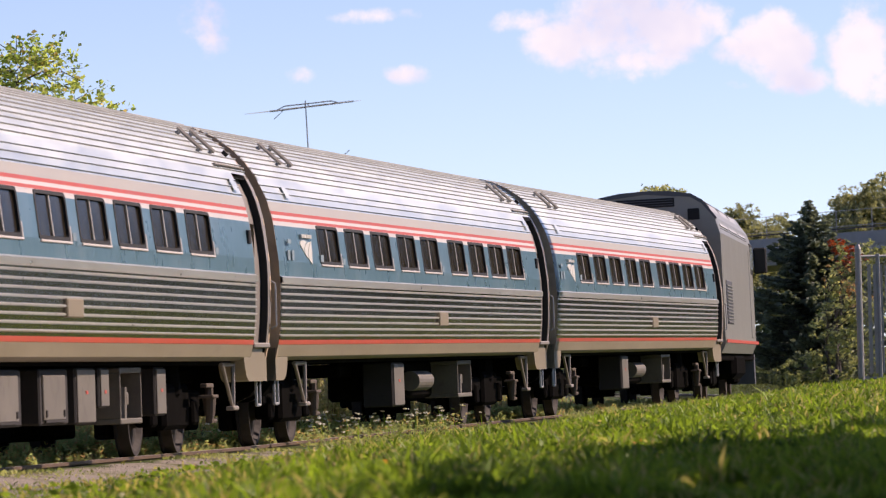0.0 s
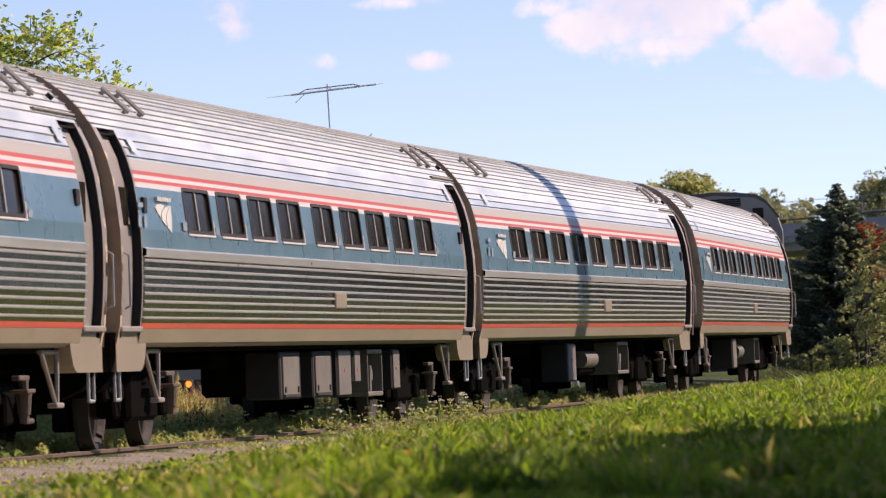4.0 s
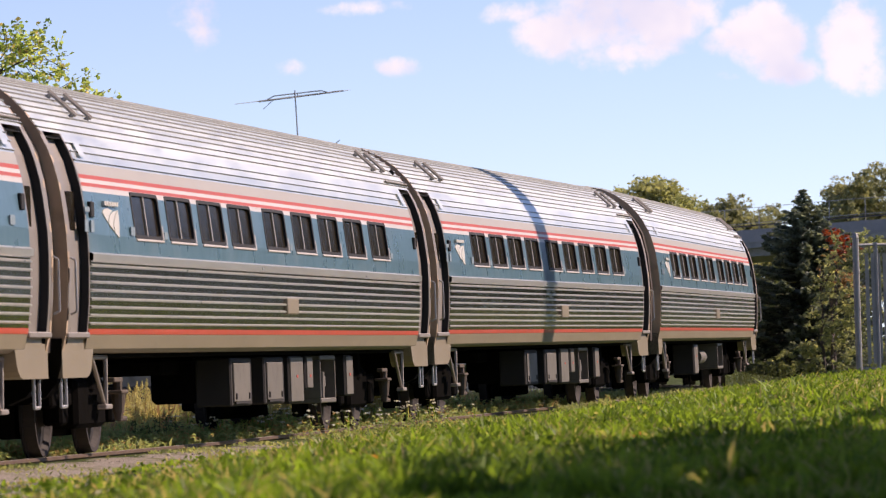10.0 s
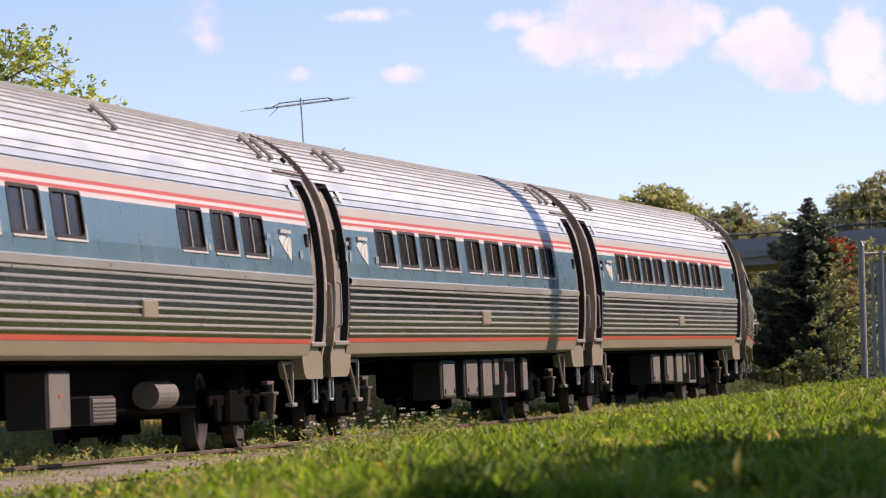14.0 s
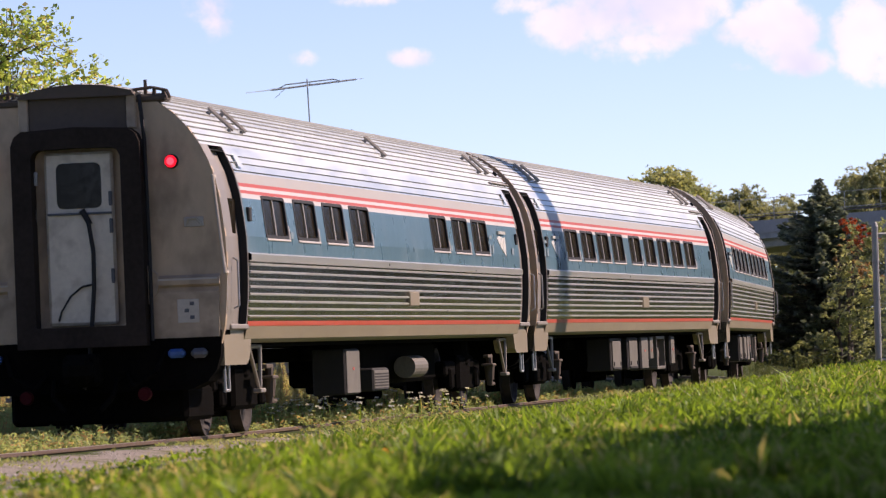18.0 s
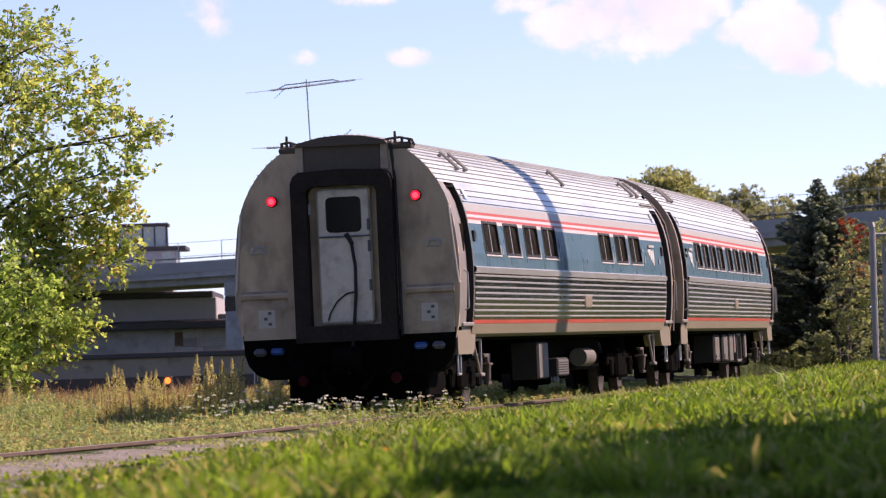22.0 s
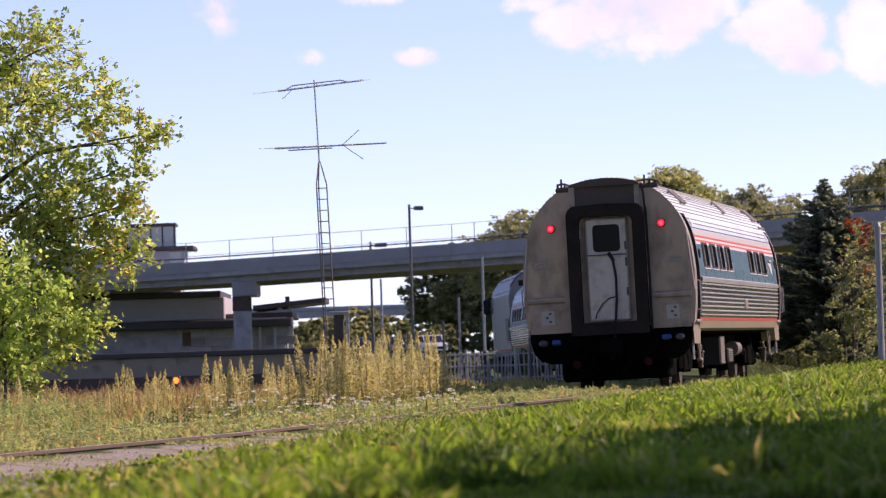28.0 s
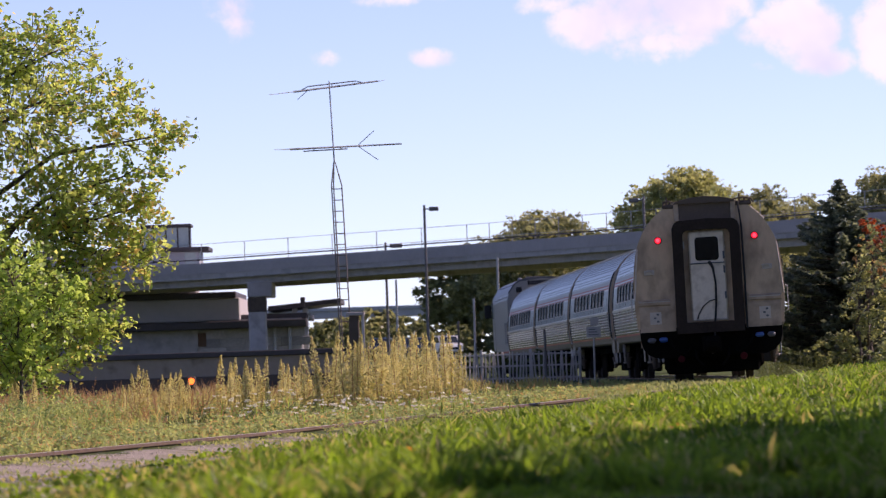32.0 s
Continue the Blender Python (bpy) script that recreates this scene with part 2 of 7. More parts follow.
PEBBLE = leaf_mat("gravel_stones", (0.20, 0.175, 0.15), (0.62, 0.55, 0.48), 0.9, 0.0, 1.5)
HOODBROWN = mat("sooty_brown_hood_paint", (0.10, 0.072, 0.052), 0.7, 0.0, 0.25, 1.5)
NOTICE = mat("faded_notice_paint", (0.52, 0.47, 0.40), 0.6, 0.0, 0.15, 4)
BOXGREY = mat("grey_equipment_paint", (0.155, 0.138, 0.112), 0.6, 0.05, 0.18, 2.5, 0.15, 30, dirt=(0.11, 0.09, 0.075), dirt_at=(0.55, 0.75))
BOXDARK = mat("sooty_equipment_steel", (0.022, 0.019, 0.017), 0.8, 0.0, 0.3, 3, 0.2, 30)
# Rusty wheels, with the car body's shade darkened into their colour.
RUSTY = mat("shaded_rusty_wheel_steel", (0.013, 0.010, 0.0085), 0.85, 0.0, 0.3, 4, 0.3, 40)
WHEELRIM = mat("worn_wheel_rim", (0.030, 0.022, 0.018), 0.75, 0.1, 0.2, 4)
DIAPH = mat("brown_diaphragm_canvas", (0.060, 0.043, 0.032), 0.8, 0.0, 0.2, 2.0, 0.2, 15)
JAMB = mat("grey_door_post_paint", (0.30, 0.265, 0.23), 0.5, 0.3, 0.1, 2.0)
ENDWALL = mat("dusty_end_wall_steel", (0.54, 0.40, 0.265), 0.55, 0.05, 0.15, 1.3, 0.12, 14, dirt=(0.12, 0.085, 0.060), dirt_at=(0.46, 0.85), stretch=(1, 1, 0.6))
ENDDOOR = mat("dirty_white_door_paint", (0.68, 0.61, 0.50), 0.5, 0.0, 0.12, 2.2, 0.05, 20, dirt=(0.30, 0.23, 0.16), dirt_at=(0.5, 0.85))
LOCO_GREY = mat("locomotive_silver_paint", (0.285, 0.285, 0.262), 0.4, 0.25, 0.10, 0.8, 0.05, 20, dirt=(0.22, 0.21, 0.2), dirt_at=(0.6, 0.85))
LOCO_DARK = mat("locomotive_dark_grey", (0.10, 0.105, 0.12), 0.55, 0.1, 0.15, 1.5)
BLUECAP = mat("blue_cable_cap", (0.02, 0.09, 0.30), 0.4)
REDLIGHT = mat("lit_red_marker", (0.8, 0.02, 0.04), 0.3, emit=((1.0, 0.010, 0.024), 1.0))
REDCORE = mat("bright_red_bulb", (0.9, 0.1, 0.12), 0.3, emit=((1.0, 0.055, 0.08), 1.8))
LAMPCORE = mat("lit_orange_lamp", (0.9, 0.2, 0.02), 0.3, emit=((1.0, 0.12, 0.012), 4.0))
RAIL = mat("rusty_rail_steel", (0.15, 0.095, 0.066), 0.6, 0.4, 0.25, 5, 0.3, 60)
RAILTOP = mat("polished_rail_head", (0.58, 0.50, 0.43), 0.45, 0.3, 0.15, 4)
TIE = mat("weathered_tie_wood", (0.10, 0.075, 0.055), 0.85, 0, 0.3, 5, 0.4, 30)
CONCRETE = mat("weathered_concrete", (0.42, 0.39, 0.385), 0.8, 0, 0.12, 0.6, 0.2, 8, dirt=(0.36, 0.33, 0.32), dirt_at=(0.55, 0.8))
CONCRETE_DARK = mat("stained_concrete", (0.45, 0.43, 0.42), 0.85, 0, 0.15, 0.7, 0.2, 8, dirt=(0.28, 0.26, 0.25), dirt_at=(0.50, 0.75))
TANWALL = mat("tan_platform_wall", (0.355, 0.29, 0.23), 0.85, 0, 0.14, 0.8, 0.2, 8, dirt=(0.14, 0.11, 0.085))
BLACKTRIM = mat("dark_roof_edge_metal", (0.065, 0.058, 0.062), 0.6, 0.1, 0.2, 1.5)
STONE = mat("grey_brick_wall", (0.44, 0.415, 0.405), 0.85, 0, 0.3, 2.2, 0.2, 20, each=0.3)
GALV = mat("galvanised_steel", (0.42, 0.42, 0.42), 0.5, 0.6, 0.12, 4)
FENCEGREY = mat("dull_fence_wire", (0.38, 0.375, 0.36), 0.6, 0.3, 0.15, 4)
FENCEW = mat("pale_fence_paint", (0.50, 0.48, 0.455), 0.55, 0.1, 0.15, 4)
POLEMAT = mat("grey_lamp_post_paint", (0.16, 0.155, 0.155), 0.5, 0.3, 0.12, 3)
TOWER = mat("rusted_tower_steel", (0.20, 0.17, 0.15), 0.6, 0.4, 0.3, 3)
BARK = mat("grey_brown_bark", (0.095, 0.075, 0.06), 0.9, 0, 0.3, 6, 0.5, 25, stretch=(1, 1, 0.3))
GLASS = mat("station_glass", (0.35, 0.42, 0.42), 0.08, 0.0, 0.1, 1.0, spec=0.9)
PANELBLUE = mat("blue_grey_panel", (0.38, 0.40, 0.44), 0.5, 0.1, 0.12, 1.0)
ROOFMETAL = mat("beige_roof_fascia", (0.45, 0.42, 0.40), 0.7, 0.0, 0.1, 0.5)
CARWHITE = mat("white_car_paint", (0.75, 0.75, 0.76), 0.25, 0.0, 0.03, 1)
CARDARK = mat("dark_blue_car_paint", (0.05, 0.08, 0.14), 0.25, 0.0, 0.05, 1)
CARGLASS = mat("car_glass", (0.03, 0.035, 0.04), 0.05, 0, 0.1, 1, spec=0.9)
LEAF = leaf_mat("maple_leaves", (0.20, 0.335, 0.082), (0.575, 0.63, 0.23), 0.4, 0.68, 1.1, (0.56, 0.45, 0.19), 0.04)
WEED = leaf_mat("pale_green_weed_leaves", (0.16, 0.25, 0.09), (0.54, 0.58, 0.27), 0.55, 0.5, 0.8, (0.50, 0.34, 0.17), 0.08)
LEAF_GREEN = leaf_mat("fresh_green_leaves", (0.19, 0.31, 0.068), (0.50, 0.64, 0.19), 0.4, 0.55, 1.3)
FALLEN = leaf_mat("orange_fallen_leaf", (0.55, 0.20, 0.04), (0.70, 0.34, 0.06), 0.6, 0.4, 6)
LEAF_DARK = leaf_mat("deep_green_leaves", (0.060, 0.092, 0.034), (0.165, 0.190, 0.065), through_light=0.32)
# These two greens are lifted and dulled: distance haze put into leaf colour.
LEAF_MID = leaf_mat("haze_lifted_green_leaves", (0.115, 0.15, 0.075), (0.27, 0.29, 0.145), through_light=0.4, scale=0.4)
LEAF_FAR = leaf_mat("hazed_far_leaves", (0.20, 0.225, 0.13), (0.37, 0.38, 0.21), through_light=0.45, scale=0.4)
LEAF_YELLOW = leaf_mat("yellowing_leaves", (0.26, 0.31, 0.14), (0.47, 0.47, 0.25), through_light=0.5, scale=0.4)
LEAF_OLIVE = leaf_mat("olive_shrub_leaves", (0.14, 0.185, 0.070), (0.52, 0.54, 0.30), through_light=0.5)
LEAF_RUST = leaf_mat("rusty_sumac_leaves", (0.27, 0.13, 0.07), (0.44, 0.33, 0.17), through_light=0.45)
LEAF_RED = leaf_mat("red_autumn_leaves", (0.32, 0.05, 0.025), (0.45, 0.13, 0.05), through_light=0.35)
NEEDLE = leaf_mat("dark_spruce_needles", (0.028, 0.045, 0.036), (0.30, 0.355, 0.275), through_light=0.38)
GRASS = leaf_mat("lawn_grass", (0.034, 0.082, 0.009), (0.34, 0.50, 0.052), 0.5, 0.50, 0.9, (0.40, 0.38, 0.14), 0.0)
GRASS_DRY = leaf_mat("dry_meadow_grass", (0.24, 0.27, 0.08), (0.58, 0.45, 0.22), 0.6, 0.5, 0.8)
MEADOW = leaf_mat("green_meadow_weeds", (0.16, 0.24, 0.08), (0.48, 0.48, 0.23), 0.6, 0.5, 0.7)
PLUME = leaf_mat("golden_plumes", (0.52, 0.49, 0.24), (0.74, 0.67, 0.38), 0.6, 0.42, 2)
BROWNWEED = leaf_mat("brown_weed", (0.24, 0.12, 0.065), (0.45, 0.29, 0.16), 0.6, 0.35, 1)
PETAL = leaf_mat("white_petals", (0.70, 0.68, 0.66), (0.80, 0.79, 0.76), 0.6, 0.3, 2)


def ground_mat():
    """Lawn, gravel shoulder and weeds, told apart by a mask in the sheet's own colour layer."""
    m = bpy.data.materials.new("lawn_and_gravel")
    m.use_nodes = True
    nt = m.node_tree
    N, L = nt.nodes.new, nt.links.new
    p = nt.nodes["Principled BSDF"]
    p.inputs["Roughness"].default_value = 0.95
    p.inputs["Specular IOR Level"].default_value = 0.15
    tc = N("ShaderNodeTexCoord")

    def noise(scale, detail=5):
        n = N("ShaderNodeTexNoise")
        n.inputs["Scale"].default_value, n.inputs["Detail"].default_value = scale, detail
        L(tc.outputs["Object"], n.inputs["Vector"])
        return n.outputs["Fac"]

    def mix(f, a, b):
        n = N("ShaderNodeMix")
        n.data_type = "RGBA"
        for key, v in (("Factor", f), ("A", a), ("B", b)):
            if isinstance(v, tuple):
                n.inputs[key].default_value = (*v, 1)
            else:
                L(v, n.inputs[key])
        return n.outputs["Result"]

    def span(v, lo, hi):
        n = N("ShaderNodeMapRange")
        n.inputs["From Min"].default_value, n.inputs["From Max"].default_value = lo, hi
        L(v, n.inputs["Value"])
        return n.outputs[0]

    lawn = mix(span(noise(0.9), 0.35, 0.65), (0.035, 0.060, 0.012), (0.075, 0.105, 0.022))
    lawn = mix(span(noise(14), 0.5, 0.7), lawn, (0.10, 0.10, 0.035))
    gravel = mix(span(noise(45, 3), 0.35, 0.65), (0.20, 0.175, 0.145), (0.42, 0.365, 0.315))
    gravel = mix(span(noise(1.6), 0.5, 0.72), gravel, (0.15, 0.15, 0.05))
    att = N("ShaderNodeAttribute")
    att.attribute_name = "gravel"
    wob = N("ShaderNodeMath")
    wob.operation = "MULTIPLY_ADD"
    wob.inputs[1].default_value, wob.inputs[2].default_value = 1.2, -0.6
    L(noise(1.1), wob.inputs[0])
    both = N("ShaderNodeMath")
    L(att.outputs["Fac"], both.inputs[0]), L(wob.outputs[0], both.inputs[1])
    L(mix(span(both.outputs[0], 0.42, 0.58), lawn, gravel), p.inputs["Base Color"])
    bp = N("ShaderNodeBump")
    bp.inputs["Strength"].default_value, bp.inputs["Distance"].default_value = 0.6, 0.03
    L(noise(35, 4), bp.inputs["Height"]), L(bp.outputs[0], p.inputs["Normal"])
    return m

# ---- building blocks ----
class Geo:
    """Vertices and faces of one mesh, put together from simple solids."""

    def __init__(self):
        self.v, self.f, self.mi = [], [], []

    def add(self, verts, faces, mi=0):
        o = len(self.v)
        self.v += [tuple(p) for p in verts]
        self.f += [tuple(i + o for i in f) for f in faces]
        self.mi += [mi] * len(faces)
        return self

    def box(self, x0, x1, y0, y1, z0, z1, b=0.0, mi=0):
        lo, hi = (min(x0, x1), min(y0, y1), min(z0, z1)), (max(x0, x1), max(y0, y1), max(z0, z1))
        if b <= 0:
            v = [(x, y, z) for x in (lo[0], hi[0]) for y in (lo[1], hi[1]) for z in (lo[2], hi[2])]
            return self.add(v, [(0, 1, 3, 2), (4, 6, 7, 5), (0, 4, 5, 1), (2, 3, 7, 6), (0, 2, 6, 4), (1, 5, 7, 3)], mi)
        b = min(b, *[(hi[i] - lo[i]) * 0.45 for i in range(3)])
        v, idx = [], {}
        for c in range(8):
            s = ((c >> 2) & 1, (c >> 1) & 1, c & 1)
            for a in range(3):
                idx[s, a] = len(v)
                v.append([(hi[i] - (0 if i == a else b)) if s[i] else (lo[i] + (0 if i == a else b)) for i in range(3)])
        f = []
        for a in range(3):
            o = [i for i in range(3) if i != a]
            for sa in (0, 1):
                ring = []
                for q in ((0, 0), (0, 1), (1, 1), (1, 0)):
                    s = [0, 0, 0]
                    s[a], s[o[0]], s[o[1]] = sa, q[0], q[1]
                    ring.append(idx[tuple(s), a])
                f.append(ring)
            for q in ((0, 0), (0, 1), (1, 1), (1, 0)):      # edges along a
                s0, s1 = [0, 0, 0], [0, 0, 0]
                s0[a], s1[a] = 0, 1
                for s in (s0, s1):
                    s[o[0]], s[o[1]] = q
                f.append([idx[tuple(s0), o[0]], idx[tuple(s1), o[0]], idx[tuple(s1), o[1]], idx[tuple(s0), o[1]]])
        for c in range(8):
            s = ((c >> 2) & 1, (c >> 1) & 1, c & 1)
            f.append([idx[s, 0], idx[s, 1], idx[s, 2]])
        return self.add(v, f, mi)

    def limb(self, a, b, ra, rb, n=8, cap=True, mi=0):
        """A round bar from a to b, tapering from ra to rb."""
        a, b = Vector(a), Vector(b)
        w = (b - a).normalized()
        u = w.orthogonal().normalized()
        t = w.cross(u)
        v = []
        for p, r in ((a, ra), (b, rb)):
            v += [p + (u * math.cos(k * math.tau / n) + t * math.sin(k * math.tau / n)) * r for k in range(n)]
        f = [(k, (k + 1) % n, n + (k + 1) % n, n + k) for k in range(n)]
        if cap:
            f += [tuple(range(n - 1, -1, -1)), tuple(range(n, 2 * n))]
        return self.add(v, f, mi)

    def pipe(self, pts, r, n=6, mi=0):
        for a, b in zip(pts[:-1], pts[1:]):
            self.limb(a, b, r, r, n, True, mi)
        return self

    def prism(self, outline, axis, a, b, mi=0):
        """A flat outline of two coordinates, pushed from a to b along an axis."""
        def put(p, q, c):
            return {"x": (c, p, q), "y": (p, c, q), "z": (p, q, c)}[axis]
        n = len(outline)
        v = [put(p, q, a) for p, q in outline] + [put(p, q, b) for p, q in outline]
        f = [(i, (i + 1) % n, n + (i + 1) % n, n + i) for i in range(n)] + [tuple(range(n - 1, -1, -1)), tuple(range(n, 2 * n))]
        return self.add(v, f, mi)

    def mesh(self, name, mats, smooth=False):
        me = bpy.data.meshes.new(name)
        me.from_pydata(self.v, [], self.f)
        for m in mats:
            me.materials.append(m)
        if len(mats) > 1:
            me.polygons.foreach_set("material_index", self.mi)
        bm = bmesh.new()
        bm.from_mesh(me)
        bmesh.ops.recalc_face_normals(bm, faces=bm.faces)
        bm.to_mesh(me)
        bm.free()
        if smooth:
            me.shade_smooth()
        return me


def part(name, geo, material, parent, label="", smooth=False):
    mats = material if isinstance(material, (list, tuple)) else [material]
    data = geo.mesh(name, mats, smooth) if isinstance(geo, Geo) else geo
    ob = new(name, data)
    ob.parent = parent
    if label:
        ob["label"] = label
    return ob


def thing(name, m, label, category, group="", kind=""):
    ob = new(name)
    ob.empty_display_size = 0.2
    ob.matrix_basis = m
    return tagged(ob, label, category, group, kind)


def quads(name, verts, material, n=4):
    """A mesh of loose n-sided leaves or blades from an array (count, n, 3)."""
    count = len(verts)
    me = bpy.data.meshes.new(name)
    me.vertices.add(count * n)
    me.vertices.foreach_set("co", np.ascontiguousarray(verts, dtype=np.float32).ravel())
    me.loops.add(count * n)
    me.loops.foreach_set("vertex_index", np.arange(count * n, dtype=np.int32))
    me.polygons.add(count)
    me.polygons.foreach_set("loop_start", np.arange(0, count * n, n, dtype=np.int32))
    me.materials.append(material)
    me.update(calc_edges=True)
    return me


def leaves(rng, centres, size, droop=0.0, aspect=0.55, spread=None):
    """Pointed leaves lying at random round the given places."""
    n = len(centres)
    d = rng.normal(size=(n, 3))
    d[:, 2] = d[:, 2] * 0.6 - droop
    d /= np.linalg.norm(d, axis=1)[:, None]
    e = rng.normal(size=(n, 3))
    e -= (e * d).sum(1)[:, None] * d
    e /= np.linalg.norm(e, axis=1)[:, None]
    s = (size * rng.uniform(0.6, 1.35, n))[:, None]
    c = np.asarray(centres)
    nrm = np.cross(d, e) * s * 0.12
    return np.stack([c - d * s * 0.5, c + e * s * aspect * 0.5 - d * s * 0.05 + nrm, c + d * s * 0.5, c - e * s * aspect * 0.5 - d * s * 0.05 + nrm], axis=1)


def blob_points(rng, blobs, n, shell=0.55):
    """Places in overlapping lumps (x, y, z, radii), denser towards their skins, gathered in small sprays."""
    vol = np.array([b[3] * b[4] * b[5] for b in blobs]) ** 0.75
    which = rng.choice(len(blobs), size=max(n // 14, 1), p=vol / vol.sum())
    b = np.array(blobs)[which]
    d = rng.normal(size=(len(which), 3))
    d /= np.linalg.norm(d, axis=1)[:, None]
    r = shell + (1 - shell) * rng.uniform(0, 1, len(which)) ** 0.6
    r *= 1 + 0.22 * rng.normal(size=len(which)).clip(-1, 1.4)
    c = b[:, :3] + d * r[:, None] * b[:, 3:6]
    pts = np.repeat(c, 14, axis=0)
    return pts + rng.normal(size=pts.shape) * 0.115 * np.repeat(b[:, 3:6].min(1), 14)[:, None] * [1, 1, 0.6]


# ---- the track ----
STEP = 0.5
S_LINE = np.arange(-140, 330.01, STEP)
KAPPA = np.interp(S_LINE, [-100, -40, 0, 30, 60, 90, 130, 220, 300], [-0.00009, -0.00009, -0.00019, -0.00119, 0.00569, 0.00123, -0.00003, 0.0, 0.0])
_th = -np.concatenate([[0], np.cumsum((KAPPA[1:] + KAPPA[:-1]) / 2 * STEP)])
_i0 = int(np.argmin(abs(S_LINE)))
T_LINE = _th - _th[_i0] + 0.14137
_x = np.concatenate([[0], np.cumsum((np.sin(T_LINE[1:]) + np.sin(T_LINE[:-1])) / 2 * STEP)])
_y = np.concatenate([[0], np.cumsum((np.cos(T_LINE[1:]) + np.cos(T_LINE[:-1])) / 2 * STEP)])
X_LINE, Y_LINE = _x - _x[_i0] - 3.242, _y - _y[_i0] + 72.30
_in = 43.4 * np.convolve(KAPPA, np.ones(53) / 53, "same")      # long cars overhang the curve; the rails lie inside
X_LINE, Y_LINE = X_LINE - _in * np.cos(T_LINE), Y_LINE + _in * np.sin(T_LINE)


def rail_z(s):
    return np.interp(s, [-60, 0, 60, 120, 180], [-0.099, 0, 0.296, 0.366, 0.347])


def bank(s):
    return float(np.interp(s, [-40, 0, 30, 60], [0.0, 0.0065, 0.0139, 0.0258]))


def on_track(s, lat=0.0, up=0.0):
    """The place at a length along the track, lat metres to its right and up metres over the rails."""
    x, y, th = (float(np.interp(s, S_LINE, a)) for a in (X_LINE, Y_LINE, T_LINE))
    return Vector((x + lat * math.cos(th), y - lat * math.sin(th), float(rail_z(s)) + up))


def track_lat(x, y):
    """How far (metres) points lie to the right of the track, and the nearest length along it."""
    x, y = np.atleast_1d(x), np.atleast_1d(y)
    lat, ss = np.empty(len(x)), np.empty(len(x))
    for a in range(0, len(x), 4000):
        dx, dy = x[a:a + 4000, None] - X_LINE[None], y[a:a + 4000, None] - Y_LINE[None]
        k = np.argmin(dx * dx + dy * dy, axis=1)
        i = np.arange(len(k))
        lat[a:a + 4000] = dx[i, k] * np.cos(T_LINE[k]) - dy[i, k] * np.sin(T_LINE[k])
        ss[a:a + 4000] = S_LINE[k] + dx[i, k] * np.sin(T_LINE[k]) + dy[i, k] * np.cos(T_LINE[k])
    return lat, ss


def smooth(a, b, v):
    t = np.clip((v - a) / (b - a), 0, 1)
    return t * t * (3 - 2 * t)


def ground_z(x, y):
    x, y = np.atleast_1d(np.asarray(x, float)), np.atleast_1d(np.asarray(y, float))
    lat, s = track_lat(x, y)
    z = rail_z(s) - 0.115 + 0.065 * (1 - smooth(1.0, 1.9, abs(lat)))
    rise = np.interp(y, [0, 30, 50, 80, 130, 200], [0.05, 0.05, 0.060, 0.104, 0.088, 0.02])
    z = z + rise * np.clip(lat - 2.0, 0, 6.5)
    z = z + 0.14 * smooth(1.5, 2.6, lat) * smooth(8, 30, s) * (1 - smooth(80, 110, s))
    z = z - 0.12 * smooth(1.6, 4.0, -lat) * (1 - smooth(60, 100, s))
    z = z + 0.03 * np.sin(x * 1.7 + 0.6 * y) * np.sin(0.9 * y) * smooth(2.2, 4, lat)
    return z + 1.9 * smooth(360, 480, y)


def gravel_mask(x, y):
    lat, s = track_lat(x, y)
    outer = 1.7 + 0.10 * np.clip(-2 - s, 0, 30)
    near = smooth(0.9, 1.3, lat) * (1 - smooth(outer - 0.9, outer + 0.7, lat)) * (1 - smooth(-1, 9, s))
    bare = 0.50 * (1 - smooth(-2.4, -0.9, x)) * (1 - smooth(-17, -9, s)) * smooth(1.2, 2.0, lat)          # worn patches in the lawn
    bed = (1 - smooth(1.0, 1.6, abs(lat))) * 0.30
    return np.maximum(np.maximum(near, bed), bare)


def make_ground():
    xs = np.unique(np.concatenate([np.arange(-24, 24.01, 0.4), np.arange(-90, 90.1, 6), np.linspace(-2200, 2200, 45)]))
    ys = np.unique(np.concatenate([np.arange(-30, 22, 3), np.arange(22, 200, 0.45), np.arange(200, 520, 5), np.linspace(520, 3600, 30), np.linspace(-1500, -30, 12)]))
    X, Y = np.meshgrid(xs, ys)
    Z = ground_z(X.ravel(), Y.ravel())
    me = bpy.data.meshes.new("ground")
    nx, ny = len(xs), len(ys)
    v = np.stack([X.ravel(), Y.ravel(), Z], 1)
    i = (np.arange(ny - 1)[:, None] * nx + np.arange(nx - 1)[None]).ravel()
    me.from_pydata(v.tolist(), [], np.stack([i, i + 1, i + 1 + nx, i + nx], 1).tolist())
    att = me.attributes.new("gravel", "FLOAT", "POINT")
    att.data.foreach_set("value", gravel_mask(X.ravel(), Y.ravel()).astype(np.float32))
    me.materials.append(ground_mat())
    me.shade_smooth()
    return tagged(new("ground", me), "sloping mown lawn with a grey gravel shoulder along the rails", "ground", kind="structure")


ground = make_ground()


